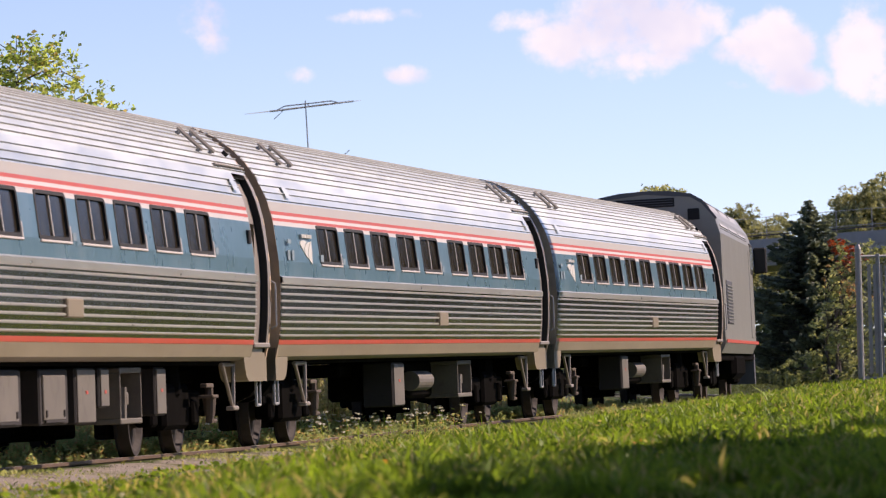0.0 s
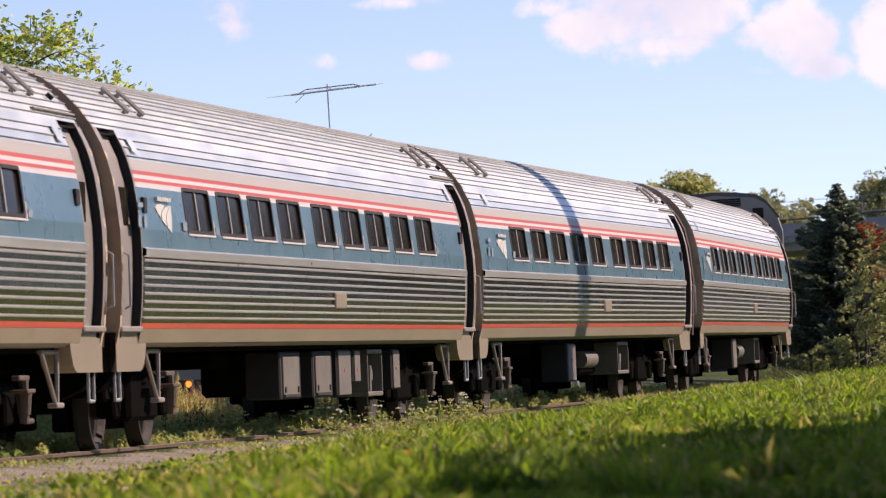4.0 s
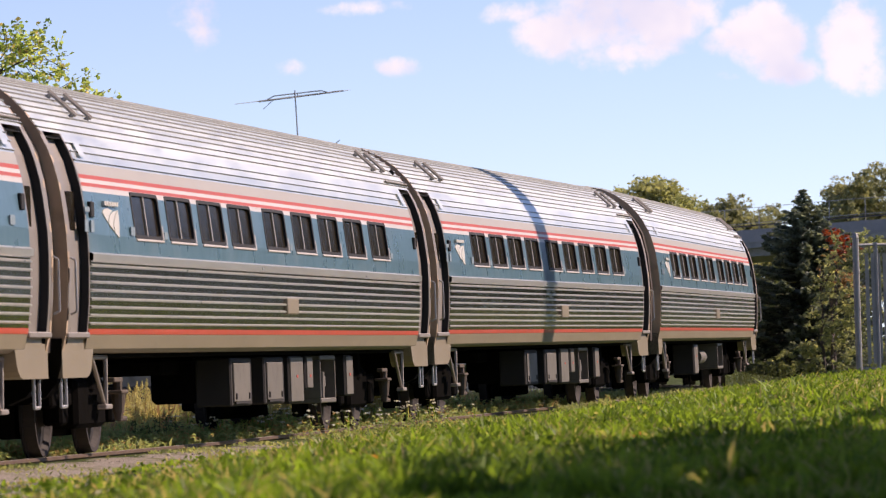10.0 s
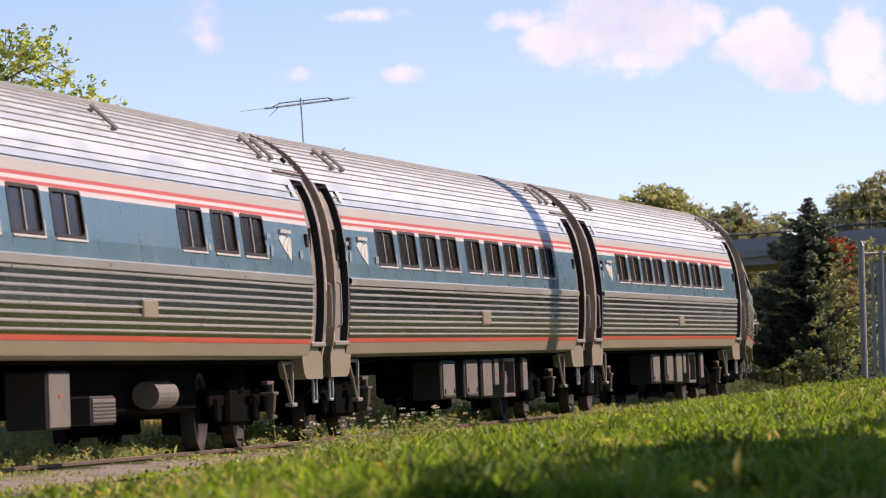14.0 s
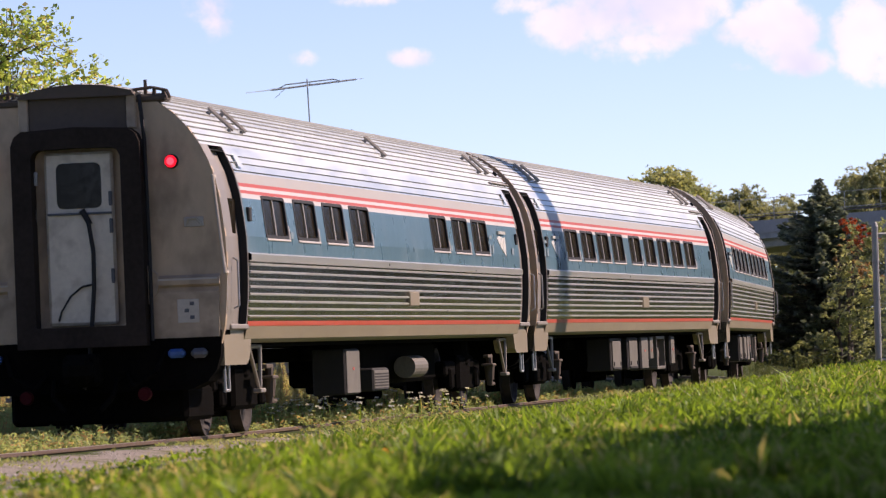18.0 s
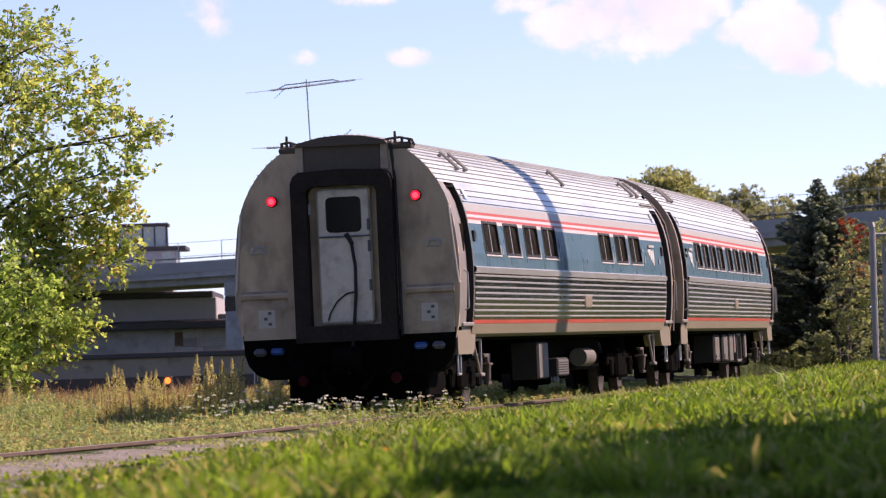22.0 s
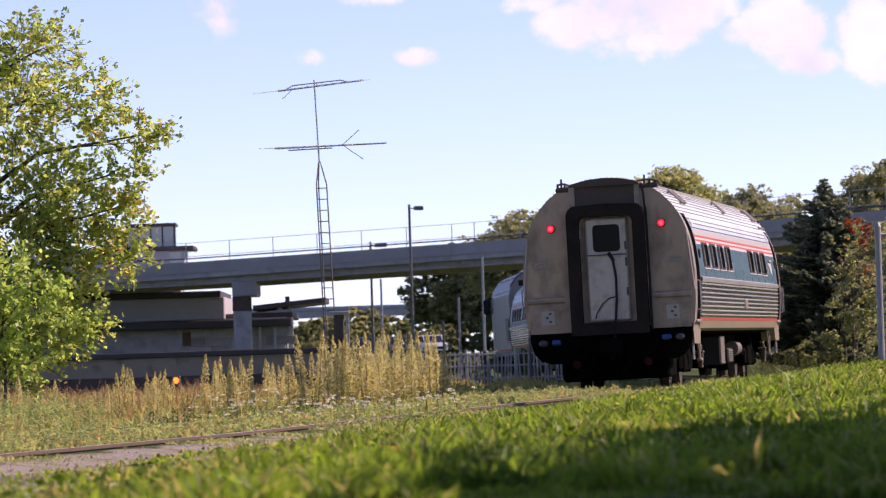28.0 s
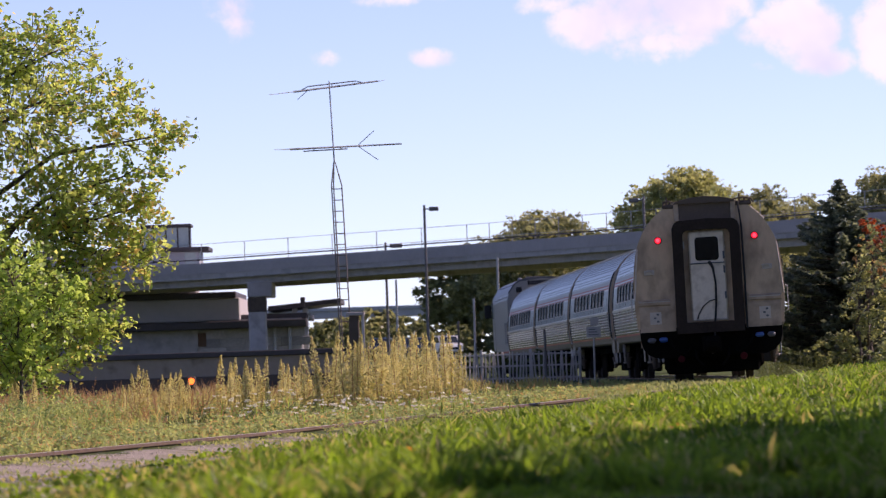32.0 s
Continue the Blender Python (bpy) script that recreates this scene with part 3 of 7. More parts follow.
def make_track():
    base = thing("railway_track", pose(0, 0, 0), "rusty railway track curving away on weedy ballast", "track", kind="structure")
    head = [(-0.036, 0.0), (0.036, 0.0), (0.036, -0.035), (0.010, -0.05), (0.010, -0.125), (0.07, -0.15), (0.07, -0.165),
            (-0.07, -0.165), (-0.07, -0.15), (-0.010, -0.125), (-0.010, -0.05), (-0.036, -0.035)]
    for side in (-1, 1):
        g = Geo()
        ss = np.arange(-130, 300, 1.5)
        n = len(head)
        v = []
        for s in ss:
            v += [on_track(s, side * 0.7535 + a, b - 0.0 + side * 0.75 * math.tan(bank(s))) for a, b in head]
        f = []
        for k in range(len(ss) - 1):
            for j in range(n):
                f.append((k * n + j, k * n + (j + 1) % n, (k + 1) * n + (j + 1) % n, (k + 1) * n + j))
        g.add(v, f)
        g.mi = [1 if (i % n) == 0 else 0 for i in range(len(f))]
        part("rail", g, [RAIL, RAILTOP], base)
    return base


make_track()

# ---- the train ----
SIDE = [(1.47, 0.80), (1.50, 1.02), (1.555, 1.24), (1.59, 1.6), (1.60, 1.98), (1.593, 2.24), (1.545, 2.67), (1.505, 2.85), (1.455, 3.02),
        (1.345, 3.24), (1.22, 3.425), (1.06, 3.595), (0.85, 3.75), (0.62, 3.86), (0.3, 3.93), (0.0, 3.95)]
SIDE_LAT, SIDE_Z = [p[0] for p in SIDE], [p[1] for p in SIDE]
RIGHT, LEFT = -1, 1


def lat_at(z):
    return float(np.interp(z, SIDE_Z, SIDE_LAT))


def sheet(g, prof, x0, x1, side, mi=0, ribs=False):
    """A sheet of the car's side: an outline across (lat, z), drawn out along the car."""
    n = len(prof)
    v = [(x, side * a, z) for x in (x0, x1) for a, z in prof]
    g.add(v, [(i, i + 1, n + i + 1, n + i) for i in range(n - 1)], mi)
    if ribs:        # darkened flats and paled worn ribs take turns: one flat, three faces of a rib
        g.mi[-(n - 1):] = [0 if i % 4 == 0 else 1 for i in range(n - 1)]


def ribbed(z0, z1, pitch, height, width, first=0.5):
    """Outline of a fluted sheet between two heights, with raised ribs."""
    zs = np.linspace(z0, z1, 200)
    ls = np.array([lat_at(z) for z in zs])
    return rib_line(ls, zs, pitch, height, width, first)


def rib_line(ls, zs, pitch, height, width, first):
    dl, dz = np.diff(ls), np.diff(zs)
    arc = np.concatenate([[0], np.cumsum(np.hypot(dl, dz))])
    marks = np.arange(pitch * first, arc[-1] - width, pitch)
    at, out = [0.0], [0.0]
    for m in marks:
        at += [m - width * 0.5, m - width * 0.2, m + width * 0.2, m + width * 0.5]
        out += [0, height, height, 0]
    at.append(arc[-1])
    out.append(0)
    prof = []
    for a, o in zip(at, out):
        l, z = np.interp(a, arc, ls), np.interp(a, arc, zs)
        k = min(max(np.searchsorted(arc, a) - 1, 0), len(dl) - 1)
        nl, nz = dz[k], -dl[k]
        q = math.hypot(nl, nz)
        prof.append((l + o * nl / q, z + o * nz / q))
    return prof


def smooth_prof(z0, z1, n=4, out=0.0):
    return [(lat_at(z) + out, z) for z in np.linspace(z0, z1, n)]


def roof_prof():
    ls, zs = np.interp(np.linspace(9, 15, 120), range(16), SIDE_LAT), np.interp(np.linspace(9, 15, 120), range(16), SIDE_Z)
    return rib_line(ls, zs, 0.094, 0.017, 0.016, 0.5)


W_Z0, W_Z1, W_BAND = 2.232, 2.706, 2.662       # window opening; top of the blue band


def rounded(w, h, r, n=4):
    """Outline of a rectangle with rounded corners, about its middle."""
    out = []
    for sx, sz, a0 in ((1, 1, 0), (-1, 1, 90), (-1, -1, 180), (1, -1, 270)):
        for k in range(n):
            a = radians(a0 + 90 * k / (n - 1))
            out.append((sx * (w / 2 - r) + r * math.cos(a), sz * (h / 2 - r) + r * math.sin(a)))
    return out


def ring_band(g, outer, inner, y0, y1):
    """A flat ring between two outlines of equal count, from depth y0 to y1."""
    n = len(outer)
    v = [(x, y, z) for y in (y0, y1) for o in (outer, inner) for x, z in o]
    f = []
    for i in range(n):
        j = (i + 1) % n
        f += [(i, j, n + j, n + i), (2 * n + i, 3 * n + i, 3 * n + j, 2 * n + j), (i, 2 * n + i, 2 * n + j, j), (n + i, n + j, 3 * n + j, 3 * n + i)]
    g.add(v, f)


def window_mesh(kind, w):
    """Gasket, pane, middle bar and drip moulding of one window, about its middle, on the right side."""
    g = Geo()
    zc = (W_Z0 + W_Z1) / 2
    lat = lat_at(zc)
    h = (W_Z1 - W_Z0) / 2
    shift = lambda o: [(x, zc + z) for x, z in o]
    if kind == "window_frame":
        ring_band(g, shift(rounded(w + 0.02, 2 * h + 0.012, 0.075)), shift(rounded(w - 0.11, 2 * h - 0.062, 0.06)), -lat - 0.006, -lat + 0.045)
        m = BLACK
    elif kind == "pane":
        g.prism(shift(rounded(w - 0.09, 2 * h - 0.05, 0.06)), "y", -lat + 0.022, -lat + 0.034)
        m = DARKGLASS
    elif kind == "mullion":
        g.box(-0.020, 0.020, -lat + 0.004, -lat + 0.026, zc - h + 0.03, zc + h - 0.03, 0.005)
        m = STEEL_PLAIN
    else:           # thin bright moulding round the foot and the forward edge
        g.box(-w / 2 + 0.05, w / 2 + 0.055, -lat - 0.016, -lat + 0.01, zc - h - 0.034, zc - h - 0.008, 0.006)
        g.box(w / 2 + 0.014, w / 2 + 0.055, -lat - 0.012, -lat + 0.01, zc - h - 0.008, zc - h + 0.15, 0.006)
        m = WHITE
    g.v = [(x, y + lat - lat_at(z), z) for x, y, z in g.v]      # leaning with the side
    return g.mesh(kind, [m])


WIN_MESH = {}


def add_window(car, x, w, side):
    if w not in WIN_MESH:
        WIN_MESH[w] = {k: window_mesh(k, w) for k in ("window_frame", "pane", "mullion", "window_sill")}
    turn = pose(x, 0, 0) if side == RIGHT else pose(x, 0, 0, 0, 0, 180)
    frame_ob = part("window_frame", WIN_MESH[w]["window_frame"], None, car)
    frame_ob.matrix_basis = turn
    for k in ("pane", "mullion", "window_sill"):
        part(k, WIN_MESH[w][k], None, frame_ob)


SHARED = {}


def shared(key, build):
    """Mesh data that several cars have in common."""
    if key not in SHARED:
        SHARED[key] = build()
    return SHARED[key]


def axle_mesh():
    return Geo().limb((0, -0.95, 0), (0, 0.95, 0), 0.075, 0.075, 10).mesh("axle", [RUSTY])


def wheel_mesh(sgn):
    g = Geo()
    prof = [(0.10, 0.90), (0.13, 0.86), (0.15, 0.79), (0.36, 0.775), (0.40, 0.83), (0.452, 0.835), (0.457, 0.715), (0.482, 0.70), (0.478, 0.675), (0.40, 0.68), (0.36, 0.735), (0.15, 0.72), (0.10, 0.68)]
    n, k = 32, len(prof)
    v = [(r * math.cos(a * math.tau / n), sgn * y, r * math.sin(a * math.tau / n)) for a in range(n) for r, y in prof]
    f = [(a * k + i, a * k + i + 1, ((a + 1) % n) * k + i + 1, ((a + 1) % n) * k + i) for a in range(n) for i in range(k - 1)]
    g.add(v, f)
    g.mi = [1 if 3 <= (q % (k - 1)) <= 5 else 0 for q in range(len(f))]
    return g.mesh("wheel", [RUSTY, WHEELRIM])


def add_wheelset(car, x):
    w = part("axle", shared("axle", axle_mesh), None, car)
    w.matrix_basis = pose(x, 0, 0.46)
    for sgn in (-1, 1):
        part("wheel", shared(("wheel", sgn), lambda: wheel_mesh(sgn)), None, w, "worn rusty steel wheel")
    WHEELS.append((w, x))


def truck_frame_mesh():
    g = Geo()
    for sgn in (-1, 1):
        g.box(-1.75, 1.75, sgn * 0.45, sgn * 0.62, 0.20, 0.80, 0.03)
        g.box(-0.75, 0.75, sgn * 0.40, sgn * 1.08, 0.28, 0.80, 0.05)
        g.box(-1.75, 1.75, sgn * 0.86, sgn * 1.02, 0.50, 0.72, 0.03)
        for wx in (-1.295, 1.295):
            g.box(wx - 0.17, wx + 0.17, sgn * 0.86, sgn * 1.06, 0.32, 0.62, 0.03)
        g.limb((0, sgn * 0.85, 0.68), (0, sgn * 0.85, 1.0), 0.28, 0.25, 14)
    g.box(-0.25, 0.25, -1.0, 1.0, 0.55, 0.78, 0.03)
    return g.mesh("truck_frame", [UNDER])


def v_hanger_mesh():
    """The triangular step bracket under the sill."""
    g = Geo()
    y = -1.38
    for a, b in (((-0.34, y, 1.0), (0.26, y, 0.52)), ((0.38, y, 1.0), (0.34, y, 0.52)), ((-0.42, y, 1.0), (0.44, y, 1.0))):
        g.limb(a, b, 0.026, 0.022, 6)
    g.box(0.12, 0.44, y - 0.05, y + 0.05, 0.47, 0.52, 0.01)
    return g.mesh("step_bracket", [JAMB])


def damper_mesh():
    g = Geo()
    y = -1.30
    g.limb((0, y, 0.62), (0, y, 0.42), 0.078, 0.06, 12)
    g.limb((0, y, 0.42), (0, y, 0.34), 0.05, 0.045, 10)
    g.limb((-0.02, y, 0.36), (0.24, y - 0.02, 0.36), 0.028, 0.028, 8)
    g.box(-0.18, 0.18, y - 0.08, y + 0.10, 0.62, 0.66, 0.01)
    g.limb((0, y, 0.75), (0, y, 0.62), 0.05, 0.05, 8)
    g.box(-0.35, 0.1, y - 0.04, y + 0.04, 0.74, 0.79, 0.01)
    return g.mesh("damper", [TIE])


def equipment_box(car, x, w, z0, z1, kind="box"):
    y = -1.30
    g = Geo()
    if kind == "tank":
        g.limb((x - w / 2, y + 0.22, (z0 + z1) / 2), (x + w / 2, y + 0.22, (z0 + z1) / 2), (z1 - z0) / 2, (z1 - z0) / 2, 20)
        return part("air_tank", g, BOXGREY, car, "grey cylindrical air tank")
    if kind == "open":
        for z in (z0, z1 - 0.05):
            g.box(x - w / 2, x + w / 2, y, y + 0.5, z, z + 0.06, 0.01)
        for e in (-1, 1):
            g.box(x + e * (w / 2 - 0.03), x + e * w / 2, y, y + 0.5, z0 + 0.06, z1 - 0.05, 0.008)
        g.limb((x - 0.02, y + 0.1, z0 + 0.06), (x + 0.02, y + 0.1, z1 - 0.2), 0.05, 0.05, 8)
        g.box(x + 0.06, x + 0.16, y + 0.06, y + 0.2, z0 + 0.2, z0 + 0.34, 0.01)
        return part("valve_rack", g, BOXGREY, car, "open steel rack holding brake valves")
    g.box(x - w / 2, x + w / 2, y, y + 0.42, z0, z1, 0.02)
    ob = part("equipment_box", g, BOXDARK, car, "sooty steel equipment box")
    d = Geo()
    if kind == "box":
        d.box(x - w / 2 + 0.10, x + w / 2 - 0.22, y - 0.022, y + 0.004, z0 + 0.05, z1 - 0.06, 0.008)
        part("hatch", d, BOXGREY, ob, "pale grey hatch")
        d = Geo()
        for e in (-1, 1):
            d.box(x - 0.06 + e * (w / 2 - 0.26) - 0.03, x - 0.06 + e * (w / 2 - 0.26) + 0.03, y - 0.036, y - 0.018, z0 + 0.08, z0 + 0.15, 0.004)
        d.box(x - w / 2 + 0.14, x + w / 2 - 0.26, y - 0.030, y - 0.018, z0 + 0.028, z0 + 0.052)
        part("latch", d, BOXDARK, ob)
    elif kind == "grille":
        d.box(x - w / 2 + 0.03, x + w / 2 - 0.03, y - 0.012, y + 0.002, z0 + 0.03, z1 - 0.03, 0.004)
        part("hatch", d, BOXGREY, ob, "pale grey hatch")
        d = Geo()
        for k in range(6):
            d.box(x - w / 2 + 0.06, x + w / 2 - 0.06, y - 0.017, y - 0.008, z1 - 0.085 - k * 0.038, z1 - 0.067 - k * 0.038)
        part("louvre", d, BOXDARK, ob)
    elif kind == "tag":
        d.box(x - w / 2 + 0.04, x + w / 2 - 0.04, y - 0.016, y + 0.002, z0 + 0.02, z1 - 0.02, 0.006)
        part("hatch", d, BOXGREY, ob, "pale grey hatch")
        part("tag", Geo().box(x - 0.05, x + 0.05, y - 0.022, y - 0.012, z1 - 0.27, z1 - 0.235), RED, ob, "small red tag")
    return ob


def passenger_car(windows, rear_door, front_door, logo_x, boxes, label):
    car = thing("passenger_car", pose(0, 0, 0), label, "train car", "train of passenger cars")
    L0, L1 = (-12.86 if boxes == "last" else -12.6), 12.6
    xa = -11.5 if rear_door else L0
    xb = 11.5 if front_door else L1
    # fluted lower sides, belt moulding, red line, skirt
    for side in (RIGHT, LEFT):
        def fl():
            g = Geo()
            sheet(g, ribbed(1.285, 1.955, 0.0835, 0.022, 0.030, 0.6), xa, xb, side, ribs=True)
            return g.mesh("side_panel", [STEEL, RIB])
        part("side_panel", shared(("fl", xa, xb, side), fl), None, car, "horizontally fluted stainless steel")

        def belt():
            g = Geo()
            sheet(g, [(1.60, 1.953), (1.635, 1.965), (1.638, 2.03), (1.60, 2.05)], xa, xb, side)
            return g.mesh("belt_moulding", [RIB])
        part("belt_moulding", shared(("belt", xa, xb, side), belt), None, car)

        def red():
            g = Geo()
            sheet(g, smooth_prof(1.228, 1.283, 3, 0.003), xa, xb, side)
            return g.mesh("red_line", [ORANGE])
        part("red_line", shared(("red", xa, xb, side), red), None, car)

        def skirt():
            g = Geo()
            sheet(g, [(1.34, 1.04), (1.44, 1.045), (1.485, 1.06)] + smooth_prof(1.085, 1.229, 4), xa, xb, side)
            return g.mesh("skirt", [SKIRT])
        part("skirt", shared(("skirt", xa, xb, side), skirt), None, car)

        # blue window band with its openings
        g = Geo()
        sheet(g, smooth_prof(2.045, W_Z0, 3), xa, xb, side)
        cuts = sorted((x - w / 2, x + w / 2) for x, w in windows)
        edge = xa
        piers = []
        for a, b in cuts + [(xb, xb)]:
            if a > edge:
                sheet(g, smooth_prof(W_Z0, W_BAND, 5), edge, a, side)
                piers.append((edge, a))
            edge = b
        for a, b in cuts:           # reveals
            for x in (a, b):
                z0, z1 = W_Z0, W_Z1
                g.add([(x, side * lat_at(z0), z0), (x, side * lat_at(z1), z1), (x, side * (lat_at(z1) - 0.06), z1), (x, side * (lat_at(z0) - 0.06), z0)], [(0, 1, 2, 3)])
        part("window_band", g, BLUE, car, "faded blue painted window band")
        for a, b in piers:
            g = Geo()
            sheet(g, smooth_prof(W_BAND, W_Z1, 2), a, b, side)
            part("white_panel", g, WHITE, car)
        for x, w in windows:
            add_window(car, x, w, side)

        # stripes above the windows
        for k, (z0, z1, m, nm) in enumerate(((W_Z1, 2.715, WHITE, "white_stripe"), (2.715, 2.752, RED, "red_stripe"), (2.752, 2.793, WHITE, "white_stripe"), (2.793, 2.835, RED, "red_stripe"))):
            def stripe():
                g = Geo()
                sheet(g, smooth_prof(z0, z1, 2, 0.002), xa, xb, side)
                return g.mesh(nm, [m])
            part(nm, shared((nm, k, xa, xb, side), stripe), None, car)

        def band():
            g = Geo()
            sheet(g, smooth_prof(2.835, 2.95, 5), xa, xb, side)
            return g.mesh("letter_board", [STEEL_PLAIN])
        part("letter_board", shared(("board", xa, xb, side), band), None, car, "plain satin steel band")

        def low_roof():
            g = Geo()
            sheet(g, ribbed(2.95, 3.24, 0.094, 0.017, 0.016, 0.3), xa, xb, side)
            # only the lower face of each rib takes the painted shade
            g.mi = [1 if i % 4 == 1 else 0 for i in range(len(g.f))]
            return g.mesh("roof_edge", [STEEL_ROOF, RIB_SHADE])
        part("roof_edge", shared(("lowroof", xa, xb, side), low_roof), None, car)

        # end doors, posts, step wells
        for e, door in ((-1, rear_door), (1, front_door)):
            def well():
                g = Geo()
                q = abs(L0) - (0.14 if boxes == "last" else 0) if e < 0 else L1
                inner = 11.42 if door else 12.12
                g.prism([(e * (q + 0.02), 0.80), (e * inner, 0.80), (e * (inner - 0.12), 0.82), (e * (inner - 0.22), 0.87), (e * (inner - 0.29), 0.95), (e * (inner - 0.34), 1.04), (e * (inner - 0.36), 1.12), (e * (inner - 0.36), 1.19), (e * (q + 0.02), 1.19)], "y", side * 1.2, side * 1.512)
                return g.mesh("step_well", [SKIRT])
            part("step_well", shared(("well", e, door, side, boxes == "last"), well), None, car)

            def step():
                g = Geo()
                g.pipe([(e * 12.45, side * 1.45, 0.80), (e * 12.45, side * 1.45, 0.52), (e * 12.2, side * 1.45, 0.52), (e * 12.2, side * 1.45, 0.80)], 0.018, 6)
                return g.mesh("stirrup_step", [GALV])
            part("stirrup_step", shared(("step", e, side), step), None, car)
            if not door:
                continue

            for a, b in ((abs(L0) if e < 0 else L1, 12.40), (11.55, 11.50)):
                def post():
                    g = Geo()
                    zz = np.linspace(1.19, 3.24, 13)
                    v = [(e * x, side * (lat_at(z) - o), z) for z in zz for x, o in ((a, 0), (b, 0), (b, 0.16), (a, 0.16))]
                    g.add(v, [(4 * i + q, 4 * i + (q + 1) % 4, 4 * i + 4 + (q + 1) % 4, 4 * i + 4 + q) for i in range(12) for q in range(4)])
                    return g.mesh("door_post", [JAMB])
                part("door_post", shared(("post", e, side, a), post), None, car)

            def door_leaf():
                g = Geo()
                sheet(g, [(lat_at(z) - 0.09, z) for z in np.linspace(1.25, 3.2, 9)], e * 11.55, e * 12.40, side)
                g.add([(e * x, side * l, 3.2) for x, l in ((11.55, lat_at(3.2)), (12.40, lat_at(3.2)), (12.40, 1.2), (11.55, 1.2))], [(0, 1, 2, 3)])
                return g.mesh("vestibule_door", [JAMB])
            leaf = part("vestibule_door", shared(("leaf", e, side), door_leaf), None, car)

            def jamb():
                g = Geo()
                for x, dx in ((11.55, 0.012), (12.40, -0.012)):
                    for z0, z1 in zip(np.linspace(1.25, 3.2, 9)[:-1], np.linspace(1.25, 3.2, 9)[1:]):
                        g.add([(e * (x + dx), side * (lat_at(z0) - 0.005), z0), (e * (x + dx), side * (lat_at(z1) - 0.005), z1), (e * (x + dx), side * (lat_at(z1) - 0.1), z1), (e * (x + dx), side * (lat_at(z0) - 0.1), z0)], [(0, 1, 2, 3)])
                g.box(e * 11.56, e * 12.39, side * 1.2, side * (lat_at(3.2) - 0.01), 3.185, 3.198)
                return g.mesh("door_seal", [BLACK])
            part("door_seal", shared(("jamb", e, side), jamb), None, car, "black rubber door seal")

            def glass():
                g = Geo()
                g.box(e * 11.68, e * 12.1, side * (lat_at(2.45) - 0.1), side * (lat_at(2.45) - 0.07), 2.25, 2.65, 0.01)
                return g.mesh("door_window", [DARKGLASS])
            part("door_window", shared(("dglass", e, side), glass), None, leaf)

            def rail():
                g = Geo()
                for x in (12.54,):
                    g.pipe([(e * x, side * 1.60, 1.42), (e * x, side * 1.66, 1.45), (e * x, side * 1.66, 1.95), (e * x, side * 1.61, 1.98)], 0.012, 6)
                return g.mesh("grab_rail", [GALV])
            part("grab_rail", shared(("rail", e, side), rail), None, car)

            def sill():
                g = Geo()
                g.box(e * 11.5, e * 12.56, side * 1.45, side * 1.575, 1.19, 1.25, 0.012)
                return g.mesh("door_sill", [JAMB])
            part("door_sill", shared(("sill", e, side), sill), None, car)

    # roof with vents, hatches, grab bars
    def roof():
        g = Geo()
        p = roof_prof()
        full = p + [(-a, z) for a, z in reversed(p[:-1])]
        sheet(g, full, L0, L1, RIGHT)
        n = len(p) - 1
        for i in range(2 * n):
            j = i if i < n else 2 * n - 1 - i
            # painted shade on lower rib faces, mirrored past the ridge
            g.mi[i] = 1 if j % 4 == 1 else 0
        return g.mesh("roof", [STEEL_ROOF, RIB_SHADE])
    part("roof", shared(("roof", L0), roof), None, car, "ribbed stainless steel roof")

    for x in (-10.2, -9.4, 10.2, 11.0) + ((1.1,) if boxes == "last" else ()):
        def bar():
            g = Geo()
            g.limb((0, -1.25, 3.47), (0, -0.97, 3.74), 0.026, 0.026, 6)
            for f in (0.1, 0.9):
                g.limb((0, -1.25 + 0.28 * f, 3.47 + 0.27 * f), (0, -1.25 + 0.28 * f + 0.05, 3.47 + 0.27 * f - 0.06), 0.022, 0.03, 6)
            return g.mesh("roof_grab_bar", [TANBAR])
        b = part("roof_grab_bar", shared("bar", bar), None, car)
        b.matrix_basis = pose(x, 0, 0)
    for e in (-1, 1):
        def gutter():
            g = Geo()
            g.box(e * 10.6, e * 12.55, -1.33, -1.27, 3.31, 3.335, 0.008)
            return g.mesh("drip_gutter", [JAMB])
        if e > 0:
            part("drip_gutter", shared(("gutter", e), gutter), None, car)

        def vent():
            g = Geo()
            g.limb((e * 11.9, -1.20, 3.47), (e * 11.9, -1.23, 3.50), 0.04, 0.04, 12)
            return g.mesh("roof_drain", [BLACK])
        if e > 0:
            part("roof_drain", shared(("drain", e), vent), None, car)

        def hatch():
            g = Geo()
            sheet(g, smooth_prof(3.02, 3.18, 3, 0.03), e * 10.95, e * 11.25, RIGHT)
            return g.mesh("marker_box", [STEEL_ROOF])
        part("marker_box", shared(("mbox", e), hatch), None, car)

    # ends and diaphragms
    for e in (-1, 1):
        def wall():
            g = Geo()
            out = [(lat_at(z), z) for z in np.linspace(1.0, 3.2, 10)] + SIDE[9:]
            ring = out + [(-a, z) for a, z in reversed(out[:-1])]
            q = abs(L0) if e < 0 else L1
            g.prism(ring, "x", e * (q - 0.08), e * (q + 0.006))
            return g.mesh("end_wall", [ENDWALL])
        part("end_wall", shared(("end", e, L0), wall), None, car, "dusty painted steel end wall")

